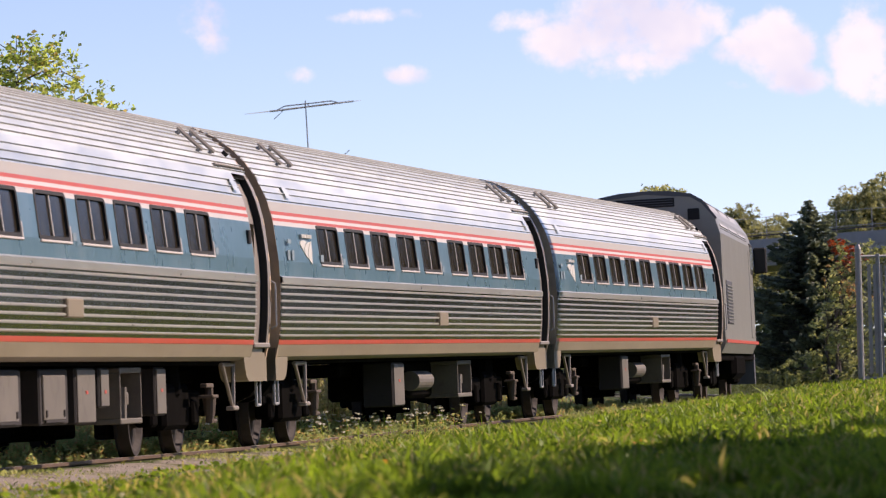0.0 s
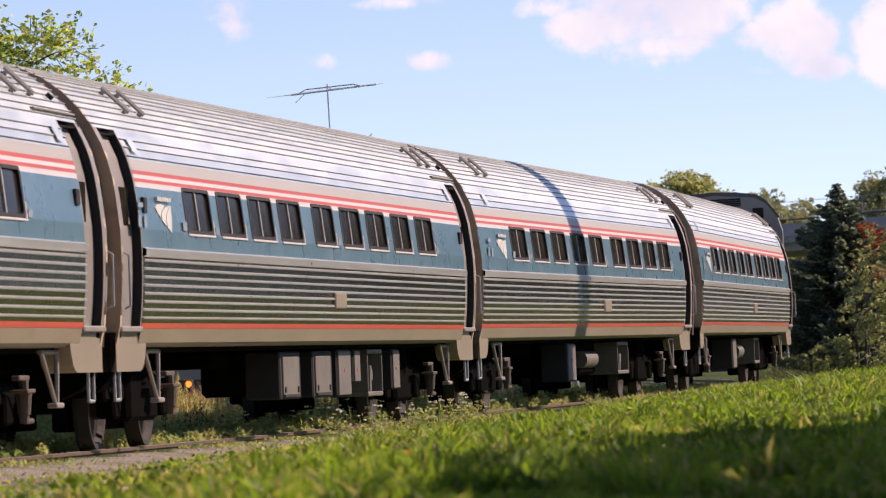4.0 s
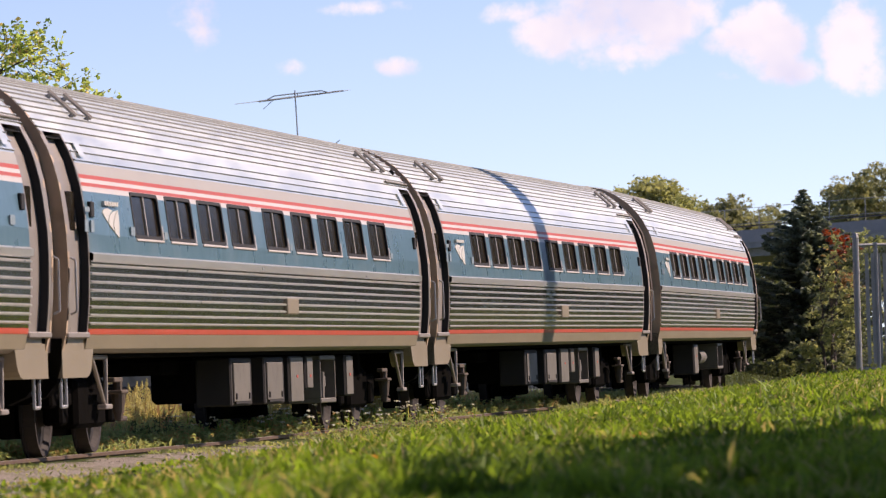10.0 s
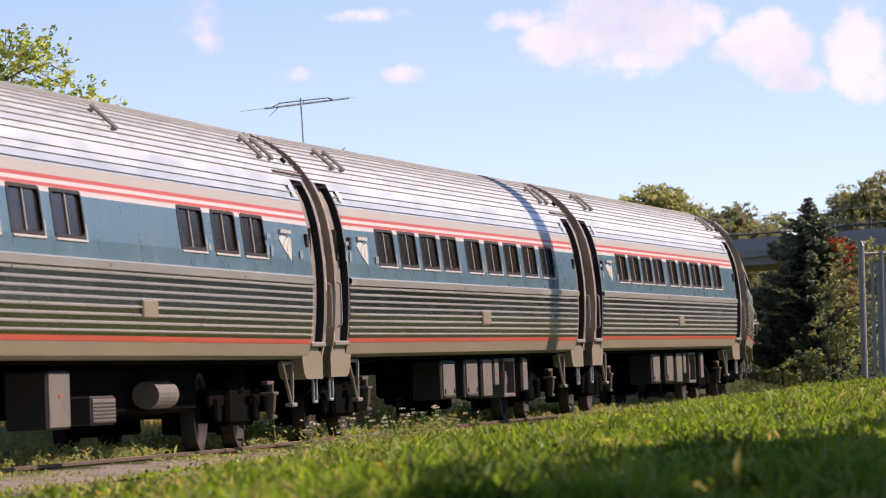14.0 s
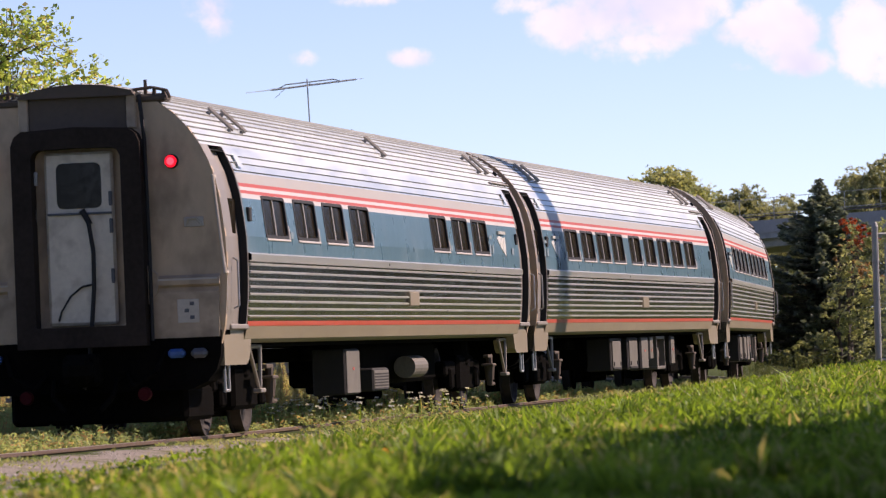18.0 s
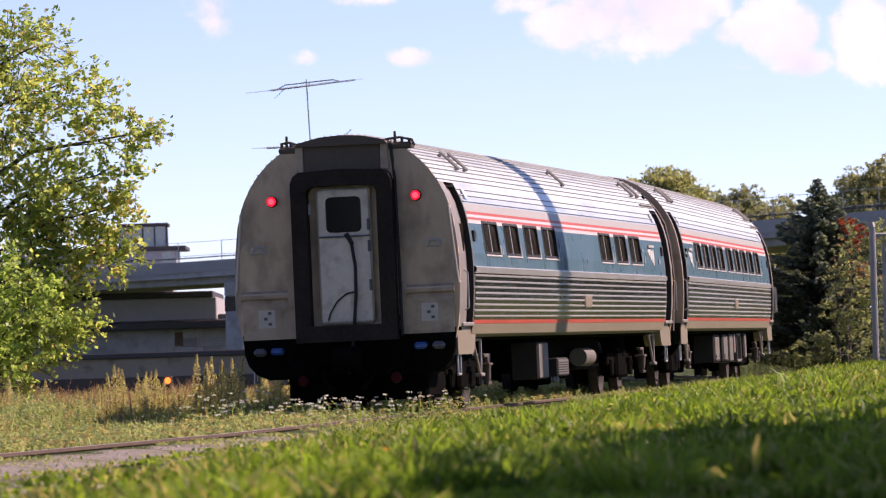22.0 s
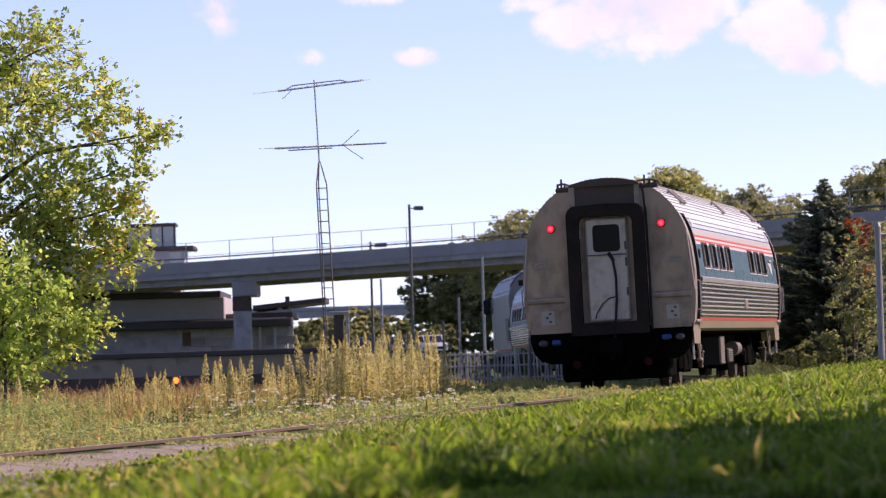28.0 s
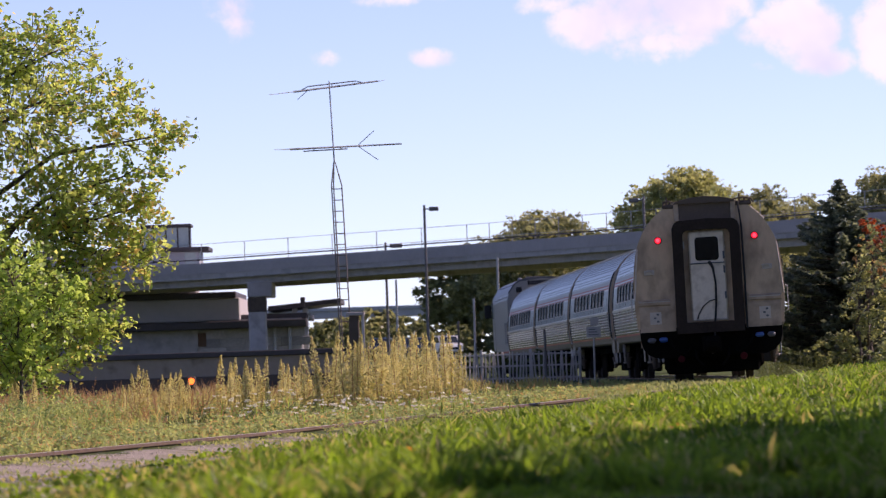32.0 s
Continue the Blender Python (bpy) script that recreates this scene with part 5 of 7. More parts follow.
def chord_pose(s, half):
    a, b = on_track(s - half), on_track(s + half)
    mid, d = (a + b) / 2, b - a
    yaw = math.degrees(math.atan2(d.y, d.x))
    climb = -math.degrees(math.atan2(d.z, math.hypot(d.x, d.y)))
    return Matrix.Translation(mid) @ pose(0, 0, 0, 0, 0, yaw) @ pose(0, 0, 0, 0, climb, 0) @ pose(0, 0, 0, -math.degrees(bank(s)), 0, 0)


def motions():
    times = [k * 1.0 for k in range(33)]
    for k, car in enumerate(CARS):
        walk(car, [(t, chord_pose(run_at(t) + 13.0 + 26.0 * k, 9.07)) for t in times])
    walk(LOCO, [(t, chord_pose(run_at(t) + 130.0 + 10.6, 6.6)) for t in times])
    turns = [k * 0.15 for k in range(214)] + [32.0]
    for w, x in WHEELS:
        walk(w, [(t, pose(x, 0, 0.46) @ pose(0, 0, 0, 0, math.degrees(run_at(t) / 0.46) % 360, 0)) for t in turns])

# ---- beyond the track ----
def gz(x, y):
    return float(ground_z(x, y)[0])


def bridge():
    """The road bridge: deck with parapet and rail, on piers."""
    b = thing("road_bridge", pose(0, 0, 0), "grey concrete road bridge with a pipe railing crossing behind the station", "bridge")
    knots = [Vector((-60, 352, 6.35)), Vector((-14.3, 340, 7.25)), Vector((0.5, 330, 7.62)), Vector((14.9, 300, 7.62)), Vector((21.1, 290, 7.74)), Vector((70, 215, 7.9))]
    w = 7.0

    def strip(name, mats, z0, z1, d0, d1):
        g = Geo()
        seg = []
        for p, q in zip(knots[:-1], knots[1:]):
            n = Vector((q.y - p.y, -(q.x - p.x), 0)).normalized()      # towards the camera
            seg.append(-n if n.y > 0 else n)
        joint = [seg[0]] + [(m + n) / (1 + m.dot(n)) for m, n in zip(seg[:-1], seg[1:])] + [seg[-1]]
        v = [p + n * d + Vector((0, 0, z)) for p, n in zip(knots, joint) for d, z in ((d0, z0), (d0, z1), (d1, z1), (d1, z0))]
        f = [(4 * k + i, 4 * k + (i + 1) % 4, 4 * k + 4 + (i + 1) % 4, 4 * k + 4 + i) for k in range(len(seg)) for i in range(4)]
        m = 4 * len(seg)
        g.add(v, f + [(0, 3, 2, 1), (m, m + 1, m + 2, m + 3)])
        return part(name, g, mats, b)
    strip("parapet", CONCRETE, -0.62, 0.0, -0.05, 0.18)
    strip("deck", CONCRETE_DARK, -0.9, -0.60, -w, 0.10)
    strip("girder", CONCRETE_DARK, -1.28, -0.89, -1.0, -0.55)
    strip("girder", CONCRETE_DARK, -1.38, -0.89, -w + 0.6, -w + 1.2)
    strip("parapet", CONCRETE, -0.62, 0.0, -w, -w + 0.2)
    strip("kerb_rail", BLACKTRIM, 0.16, 0.23, 0.0, 0.06)
    strip("handrail", GALV, 0.30, 0.33, 0.0, 0.04)
    strip("handrail", GALV, 1.055, 1.08, 0.0, 0.03)
    post = Geo().box(-0.022, 0.022, -0.022, 0.022, 0, 1.06).mesh("rail_post", [GALV])
    for p, q in zip(knots[:-1], knots[1:]):
        n = int((q - p).length / 2.6)
        for k in range(n):
            ob = part("rail_post", post, None, b)
            ob.matrix_basis = Matrix.Translation(p.lerp(q, k / n))
    for x, y, top in ((-11.2, 338.6, 5.7), (24.5, 285.5, 6.5), (-35.0, 346.5, 5.5)):
        g = Geo().box(x - 0.52, x + 0.46, y - 0.5, y + 0.5, -0.5, top - 0.45, 0.08)
        part("pier", g, CONCRETE_DARK, b)
        part("pier_head", Geo().box(x - 0.55, x + 0.49, y - 0.53, y + 0.53, top - 1.3, top - 0.44, 0.06), TIE, b, "rust-stained head of the pier")
        part("pier_cap", Geo().box(x - 0.55, x + 0.85, y - 0.6, y + 5.5, top - 0.45, top + 0.4, 0.06), CONCRETE, b)
    return b


def lift_house():
    """The glazed head of the lift and the lobby beside the bridge's end."""
    t = thing("lift_house", pose(0, 0, 0), "blue-grey lift lobby with a glazed head beside the bridge", "building")
    x0, x1, y = -18.0, -15.3, 348.0
    part("lobby_wall", Geo().box(-24.0, -14.75, y, y + 5, 6.2, 8.12, 0.03), PANELBLUE, t)
    part("lobby_roof", Geo().box(-24.2, -14.2, y - 0.4, y + 5.4, 8.12, 8.36, 0.03), BLACKTRIM, t)
    part("lobby_window", Geo().box(-15.6, -14.95, y - 0.03, y + 0.05, 7.3, 8.05, 0.01), GLASS, t)
    part("base", Geo().box(-24.0, -15.0, y + 0.2, y + 4.8, -0.5, 6.2, 0.03), CONCRETE_DARK, t)
    for k in range(4):
        xa = x0 + k * (x1 - x0) / 4
        part("pane", Geo().box(xa + 0.03, xa + (x1 - x0) / 4 - 0.03, y + 0.3, y + 0.34, 8.36, 9.5), GLASS, t)
        part("mullion", Geo().box(xa - 0.04, xa + 0.04, y + 0.25, y + 0.40, 8.34, 9.52, 0.01), BLACKTRIM, t)
    part("mullion", Geo().box(x1 - 0.05, x1 + 0.05, y + 0.25, y + 0.40, 8.34, 9.52, 0.01), BLACKTRIM, t)
    part("head_back", Geo().box(x0, x1, y + 2.4, y + 2.5, 8.34, 9.5), GLASS, t)
    part("head_roof", Geo().box(x0 - 0.12, x1 + 0.12, y + 0.1, y + 2.7, 9.5, 9.7, 0.04), BLACKTRIM, t)


def station():
    t = thing("station_building", pose(0, 0, -0.56) @ Matrix.Diagonal((1.74, 1.74, 1.74, 1)), "low grey station building with beige fascia and dark roof edges", "building")
    y = 200.0
    rng = random.Random(3)
    part("wall", Geo().box(-24, -5.2, y + 0.25, y + 9, -0.3, 2.7), CONCRETE_DARK, t)
    part("fascia", Geo().box(-24.5, -7.2, y - 0.4, y + 9.2, 2.68, 3.42, 0.03), ROOFMETAL, t, "beige metal roof fascia")
    part("roof_edge", Geo().box(-24.6, -7.3, y - 0.55, y + 9.3, 3.42, 3.62, 0.03), BLACKTRIM, t)
    part("canopy_edge", Geo().box(-24.6, -5.0, y - 0.9, y + 0.2, 2.40, 2.66, 0.03), BLACKTRIM, t)
    part("side_wing", Geo().box(-7.2, -5.0, y + 0.4, y + 9.0, 2.66, 2.86, 0.03), BLACKTRIM, t)
    part("boarded_window", Geo().box(-9.0, -8.35, y + 0.18, y + 0.27, 1.85, 2.3, 0.01), mat("brown_board", (0.16, 0.09, 0.06), 0.8), t, "brown boarded window")
    for x in (-5.6, -6.1):
        part("drain_pipe", Geo().limb((x, y + 0.15, 0.0), (x, y + 0.15, 2.5), 0.06, 0.06, 8), GALV, t)
    # stone courses of the wall
    sizes = [Geo().box(-w / 2, w / 2, -0.02, 0.02, -0.14, 0.14, 0.012).mesh("brick", [STONE]) for w in (0.55, 0.8, 1.05)]
    z = 1.05
    while z < 2.35:
        x = -15.0
        while x < -5.4:
            k = rng.randrange(3)
            w = (0.55, 0.8, 1.05)[k]
            if not (-9.1 < x + w / 2 < -8.25 and 1.7 < z < 2.4):
                ob = part("brick", sizes[k], None, t)
                ob.matrix_basis = pose(x + w / 2, y + 0.235 + rng.uniform(-0.01, 0.01), z)
            x += w + 0.02
        z += 0.30


def platform_wall():
    t = thing("platform_wall", pose(0, 0, -0.07), "low tan retaining wall with a dark coping", "wall", kind="structure")
    part("face", Geo().box(-24, -3.05, 175, 177.5, -0.5, 1.40), TANWALL, t)
    part("coping", Geo().box(-24.1, -2.95, 174.88, 177.6, 1.40, 1.56, 0.02), BLACKTRIM, t)
    part("plinth", Geo().box(-24.1, -3.0, 174.9, 175.0, -0.4, 0.86, 0.01), mat("dark_plinth", (0.10, 0.08, 0.07), 0.9), t)


def canopy():
    t = thing("platform_canopy", pose(0, 0, -0.56) @ Matrix.Diagonal((1.70, 1.70, 1.70, 1)), "flat platform canopy on pale posts", "canopy")
    g = Geo()
    g.add([(-6.45, 205, 3.02), (-4.0, 205, 3.22), (-4.0, 212, 3.22), (-6.45, 212, 3.02), (-6.45, 205, 3.18), (-4.0, 205, 3.38), (-4.0, 212, 3.38), (-6.45, 212, 3.18)],
          [(0, 1, 5, 4), (1, 2, 6, 5), (2, 3, 7, 6), (3, 0, 4, 7), (0, 3, 2, 1), (4, 5, 6, 7)])
    part("roof", g, BLACKTRIM, t)
    part("beam", Geo().box(-5.35, -5.2, 204.9, 205.1, 3.1, 3.45, 0.01), BLACKTRIM, t)
    for x in (-5.55, -5.2):
        part("post", Geo().box(x - 0.09, x + 0.09, 205.2, 205.5, 0.3, 3.1, 0.02), GALV, t, "pale blue-grey post")


def antenna_mast():
    t = thing("antenna_mast", pose(0.03, 0, -0.06), "leaning lattice mast with two television aerials", "antenna mast")
    base, top = Vector((-3.42, 180, gz(-3.42, 180))), Vector((-3.60, 180, 7.05))
    w = 0.185
    legs = []
    for k in range(3):
        an = math.radians(90 + 120 * k + 20)
        o = Vector((math.cos(an) * w * 1.1, math.sin(an) * w * 1.1, 0))
        legs.append(o)
        mid = base.lerp(top, 0.90)
        g = Geo().limb(base + o, mid + o * 0.9, 0.022, 0.02, 6)
        g.limb(mid + o * 0.9, top + o * 0.12, 0.02, 0.018, 6)
        part("leg", g, TOWER, t)
    for i in range(19):
        f = 0.02 + i * 0.048
        p = base.lerp(top, f)
        g = Geo()
        for k in range(3):
            g.limb(p + legs[k] * 0.95, p + legs[(k + 1) % 3] * 0.95, 0.013, 0.013, 5)
        part("rung", g, TOWER, t)
    tip = Vector((-3.68, 180, 9.46))
    part("pole", Geo().limb(top, tip, 0.022, 0.02, 6), GALV, t)
    boom = part("aerial", Geo().limb((-4.75, 179.9, 9.16), (-2.25, 180.3, 9.42), 0.028, 0.024, 6).limb((-4.3, 179.95, 9.31), (-2.9, 180.2, 9.44), 0.018, 0.018, 6).limb((-4.3, 179.95, 9.31), (-4.55, 179.9, 9.18), 0.016, 0.016, 5).limb((-3.6, 180.1, 9.38), (-3.6, 180.1, 9.28), 0.016, 0.016, 5).limb((-2.9, 180.2, 9.44), (-2.7, 180.2, 9.38), 0.016, 0.016, 5), GALV, t, "television aerial on its boom")
    g = Geo()
    for k in range(12):
        f = k / 11
        c = Vector((-4.75, 179.9, 9.16)).lerp(Vector((-2.25, 180.3, 9.42)), f)
        h = 1.1 - 0.75 * f
        g.limb(c + Vector((-0.62 * h, -h, -0.10 * h)), c + Vector((0.62 * h, h, 0.10 * h)), 0.008, 0.008, 5)
    part("elements", g, GALV, boom)
    part("brace", Geo().limb((-4.3, 180, 9.22), (-4.62, 179.8, 8.92), 0.010, 0.010, 5), GALV, boom)
    boom2 = part("aerial", Geo().limb((-4.9, 179.9, 7.47), (-1.6, 180.2, 7.54), 0.030, 0.022, 6).limb((-4.5, 179.9, 7.40), (-3.2, 180.1, 7.44), 0.018, 0.018, 6).limb((-4.2, 179.9, 7.40), (-4.2, 179.9, 7.50), 0.016, 0.016, 5).limb((-3.4, 180, 7.43), (-3.4, 180, 7.52), 0.016, 0.016, 5), GALV, t, "television aerial on its boom")
    g = Geo()
    for k in range(14):
        f = k / 13
        c = Vector((-4.9, 179.9, 7.47)).lerp(Vector((-2.6, 180.1, 7.52)), f)
        h = 1.05 - 0.5 * f
        g.limb(c + Vector((-0.4 * h, -h, -0.03 * h)), c + Vector((0.4 * h, h, 0.03 * h)), 0.008, 0.008, 5)
    for z, x in ((7.95, -2.15), (7.08, -2.05)):
        g.limb((-2.9, 180, 7.52), (x - 0.25, 180, z), 0.012, 0.012, 5)
        for k in range(4):
            c = Vector((-2.9, 180, 7.52)).lerp(Vector((x - 0.25, 180, z)), 0.4 + k * 0.18)
            g.limb(c + Vector((0, -0.3, 0)), c + Vector((0, 0.3, 0)), 0.008, 0.008, 5)
    part("elements", g, GALV, boom2)


def pillar():
    t = thing("gate_pillar", pose(0, 0, -0.07), "brown masonry pillar with a pale cap beside the wall", "pillar")
    y = 172.0
    part("shaft", Geo().box(-3.14, -2.86, y, y + 0.4, 0.2, 2.44, 0.02), mat("brown_masonry", (0.10, 0.075, 0.06), 0.85, 0, 0.2, 3, 0.3, 20), t)
    part("cap", Geo().box(-3.22, -2.70, y - 0.06, y + 0.46, 2.44, 2.54, 0.015), CONCRETE, t)
    part("downpipe", Geo().limb((-2.75, y, 0.2), (-2.75, y, 2.46), 0.045, 0.045, 8), GALV, t)


def street_lamp(x, y, top, arm, reach=0.75):
    t = thing("street_lamp", pose(x, y, gz(x, y)), "grey box-headed street lamp on a straight post", "street lamp", "street lamps")
    h = top - gz(x, y)
    part("base", Geo().limb((0, 0, 0), (0, 0, 0.3), 0.14, 0.12, 10), POLEMAT, t)
    part("post", Geo().limb((0, 0, 0.3), (0, 0, h), 0.085, 0.065, 10), POLEMAT, t)
    part("arm", Geo().box(min(0, arm * 0.3), max(0, arm * 0.3), -0.03, 0.03, h - 0.24, h - 0.18, 0.01), POLEMAT, t)
    part("head", Geo().box(min(arm * 0.25, arm * reach), max(arm * 0.25, arm * reach), -0.18, 0.18, h - 0.32, h - 0.10, 0.03), POLEMAT, t)
    return t


def plain_post(x, y, top, r, label, material=GALV):
    t = thing("post", pose(x, y, gz(x, y)), label, "post")
    h = top - gz(x, y)
    part("shaft", Geo().limb((0, 0, 0), (0, 0, h), r, r * 0.85, 8), material, t)
    part("collar", Geo().limb((0, 0, 0), (0, 0, 0.12), r * 1.5, r * 1.4, 8), material, t)


def sign_board(x, y):
    z = gz(x, y)
    t = thing("sign_board", pose(x, y, z), "pale sign plates on a thin post beside the railing", "sign")
    part("post", Geo().limb((0, 0, -0.05), (0, 0, 2.25 - z), 0.03, 0.03, 8), GALV, t)
    part("plate", Geo().box(-0.22, 0.22, -0.045, -0.03, 1.62 - z, 1.95 - z, 0.006), FENCEW, t)
    part("small_plate", Geo().box(-0.10, 0.16, -0.045, -0.03, 1.99 - z, 2.22 - z, 0.006), FENCEW, t)
    for k in range(3):
        part("text_bar", Geo().box(-0.16, 0.16 - 0.05 * k, -0.049, -0.044, 1.69 + 0.08 * k - z, 1.72 + 0.08 * k - z), POLEMAT, t)


def picket_fence():
    """The pale railing along the far curve."""
    t = thing("picket_fence", pose(0, 0, 0), "pale grey picket railing beside the curve of the track", "fence")
    a, b = Vector((-0.9, 189.5, 0.0)), Vector((3.62, 187.0, 0.0))
    n = 44
    zt = lambda p: gz(p.x, p.y)
    rng = random.Random(5)
    pk = Geo().box(-0.026, 0.026, -0.014, 0.014, 0.04, 1.0, 0.006).mesh("picket", [FENCEW])
    for k in range(n + 1):
        p = a.lerp(b, k / n)
        ob = part("picket", pk, None, t)
        ob.matrix_basis = pose(p.x, p.y, zt(p) + rng.uniform(-0.02, 0.03), rng.uniform(-4, 4), rng.uniform(-5, 5), 29)
    for h in (0.20, 0.58, 0.93):
        part("fence_rail", Geo().limb(a + Vector((0, 0.03, zt(a) + h)), b + Vector((0, 0.03, zt(b) + h)), 0.026, 0.026, 6), FENCEW, t)
    for k in range(4):
        p = a.lerp(b, k / 3)
        part("fence_post", Geo().limb((p.x, p.y + 0.06, zt(p) - 0.05), (p.x, p.y + 0.06, zt(p) + 1.1), 0.04, 0.04, 8), FENCEW, t)


def chain_fence():
    t = thing("chain_link_fence", pose(0, 0, 0), "grey chain-link fence with a stout end post", "fence")
    a, b = Vector((7.12, 100.0, 0)), Vector((10.5, 101.5, 0))
    z = gz(7.12, 100) - 0.05
    part("end_post", Geo().limb((a.x, a.y, z), (a.x, a.y, z + 2.28), 0.055, 0.055, 12), FENCEGREY, t)
    part("post_cap", Geo().limb((a.x, a.y, z + 2.28), (a.x, a.y, z + 2.36), 0.062, 0.03, 12), FENCEGREY, t)
    for f in (0.1, 0.55, 1.0):
        p = a.lerp(b, f)
        part("line_post", Geo().limb((p.x, p.y, z), (p.x, p.y, z + 2.2), 0.035, 0.035, 8), FENCEGREY, t)
    for h in (2.16, 0.12):
        part("rail", Geo().limb((a.x, a.y, z + h), (b.x, b.y, z + h), 0.024, 0.024, 8), FENCEGREY, t)
    g = Geo()
    d = b - a
    for k in range(-30, 50):
        for sgn in (1, -1):
            u0 = k * 0.075
            pts = []
            for s in (0.0, 1.0):
                u = u0 + sgn * s * 2.0
                pts.append((u, 0.14 + s * 2.0))
            (u0_, h0), (u1_, h1) = pts
            lo, hi = max(0, min(u0_, u1_)), min(d.length, max(u0_, u1_))
            if hi - lo < 0.05:
                continue
            f = lambda u: h0 + (u - u0_) / (u1_ - u0_) * (h1 - h0)
            p, q = a + d.normalized() * lo, a + d.normalized() * hi
            g.limb(p + Vector((0, -0.02, z + f(lo))), q + Vector((0, -0.02, z + f(hi))), 0.0032, 0.0032, 3, False)
    part("mesh", g, GALV, t, "woven wire mesh")
    for k in range(22):
        p = a + d.normalized() * (0.20 + 0.11 * k)
        part("slat", Geo().box(p.x - 0.030, p.x + 0.030, p.y + 0.01, p.y + 0.018, z + 0.2, z + 2.02, 0.003), FENCEW, t, "pale privacy slat")
    for h in (0.5, 1.1, 1.7):
        part("tie_band", Geo().limb((a.x, a.y, z + h), (a.x, a.y, z + h + 0.05), 0.062, 0.062, 12), FENCEGREY, t)


def parked_car(x, y, z, rz, paint, label):
    t = thing("parked_car", pose(x, y, z, 0, 0, rz), label, "car", "parked cars")
    body = [(-2.3, 0.35), (2.25, 0.35), (2.3, 0.75), (2.1, 0.98), (1.0, 1.05), (-2.2, 1.05), (-2.35, 0.8)]
    part("body", Geo().prism(body, "x" if False else "y", -0.92, 0.92), paint, t)
    part("cabin", Geo().prism([(-2.15, 1.05), (1.05, 1.05), (0.35, 1.65), (-1.95, 1.68)], "y", -0.80, 0.80), paint, t)
    part("windscreen", Geo().prism([(1.07, 1.08), (0.42, 1.60), (0.38, 1.58), (1.03, 1.08)], "y", -0.72, 0.72), CARGLASS, t)
    part("rear_window", Geo().prism([(-2.17, 1.15), (-2.02, 1.60), (-2.0, 1.60), (-2.14, 1.15)], "y", -0.70, 0.70), CARGLASS, t)
    for s in (-1, 1):
        part("side_window", Geo().prism([(-1.9, 1.1), (0.85, 1.1), (0.3, 1.58), (-1.85, 1.6)], "y", s * 0.79, s * 0.81), CARGLASS, t)
        part("headlight", Geo().box(2.15, 2.29, s * 0.62, s * 0.88, 0.72, 0.86, 0.02), GALV, t)
        for wx in (-1.4, 1.4):
            tyre = part("tyre", Geo().limb((wx, s * 0.72, 0.34), (wx, s * 0.93, 0.34), 0.34, 0.34, 18), BLACK, t)
            part("rim", Geo().limb((wx, s * 0.90, 0.34), (wx, s * 0.94, 0.34), 0.21, 0.2, 14), GALV, tyre)
    part("grille", Geo().box(2.2, 2.31, -0.5, 0.5, 0.5, 0.7, 0.01), BLACK, t)
    part("bumper", Geo().box(2.15, 2.36, -0.9, 0.9, 0.35, 0.5, 0.03), paint, t)


def ground_lamp():
    x = -7.72
    t = thing("signal_lamp", pose(x, 173.5, gz(x, 173.5)), "low signal lamp glowing orange in the weeds", "signal lamp")
    h = 0.67 - gz(x, 173.5)
    part("post", Geo().limb((0, 0, 0), (0, 0, h - 0.16), 0.05, 0.05, 8), UNDER, t)
    part("housing", Geo().box(-0.15, 0.15, 0.0, 0.25, h - 0.14, h + 0.14, 0.04), TIE, t)
    part("lens", Geo().limb((0.02, -0.02, h), (0.02, 0.02, h), 0.085, 0.095, 16), LAMPCORE, t, "lit orange lens")


def far_overpass():
    t = thing("far_overpass", pose(0, 0, 0), "low grey overpass far beyond the car park", "bridge")
    part("deck", Geo().box(-60, 4, 690, 696, 7.4, 8.3, 0.05), PANELBLUE, t)
    part("parapet", Geo().box(-60, 4, 689.7, 690.0, 8.2, 8.6, 0.03), PANELBLUE, t)
    for k in range(6):
        part("pier", Geo().box(-50 + 10 * k, -48.8 + 10 * k, 691, 694, 1.5, 7.4, 0.05), CONCRETE, t)


bridge()
far_overpass()
lift_house()
station()
platform_wall()
canopy()
antenna_mast()
pillar()
street_lamp(-1.72, 322, 9.6, 1)
street_lamp(-4.1, 345, 8.2, 1, 0.95)
street_lamp(9.45, 309, 9.35, -1)
plain_post(-3.5 + 0.5, 290, 5.2, 0.06, "slender pale post beside the parked cars")
plain_post(1.9, 300, 6.3, 0.07, "tall grey post in front of the trees")
plain_post(-0.1, 260, 2.9, 0.05, "slim dark post with a cross arm", POLEMAT)
sign_board(4.05, 186.4)
plain_post(2.55, 186.0, 1.9, 0.045, "dark sign post by the railing", POLEMAT)
plain_post(0.55, 240, 3.6, 0.05, "pale wooden post before the trees", GALV)
picket_fence()
chain_fence()
parked_car(-1.15, 500, gz(-1.15, 500) + 0.0, -80, CARWHITE, "white parked car facing the station")
parked_car(-6.6, 500, gz(-6.6, 500), -95, CARDARK, "dark blue parked car beside the station")
parked_car(-3.9, 520, gz(-3.9, 520), -90, CARDARK, "dark parked car in the far car park")
ground_lamp()


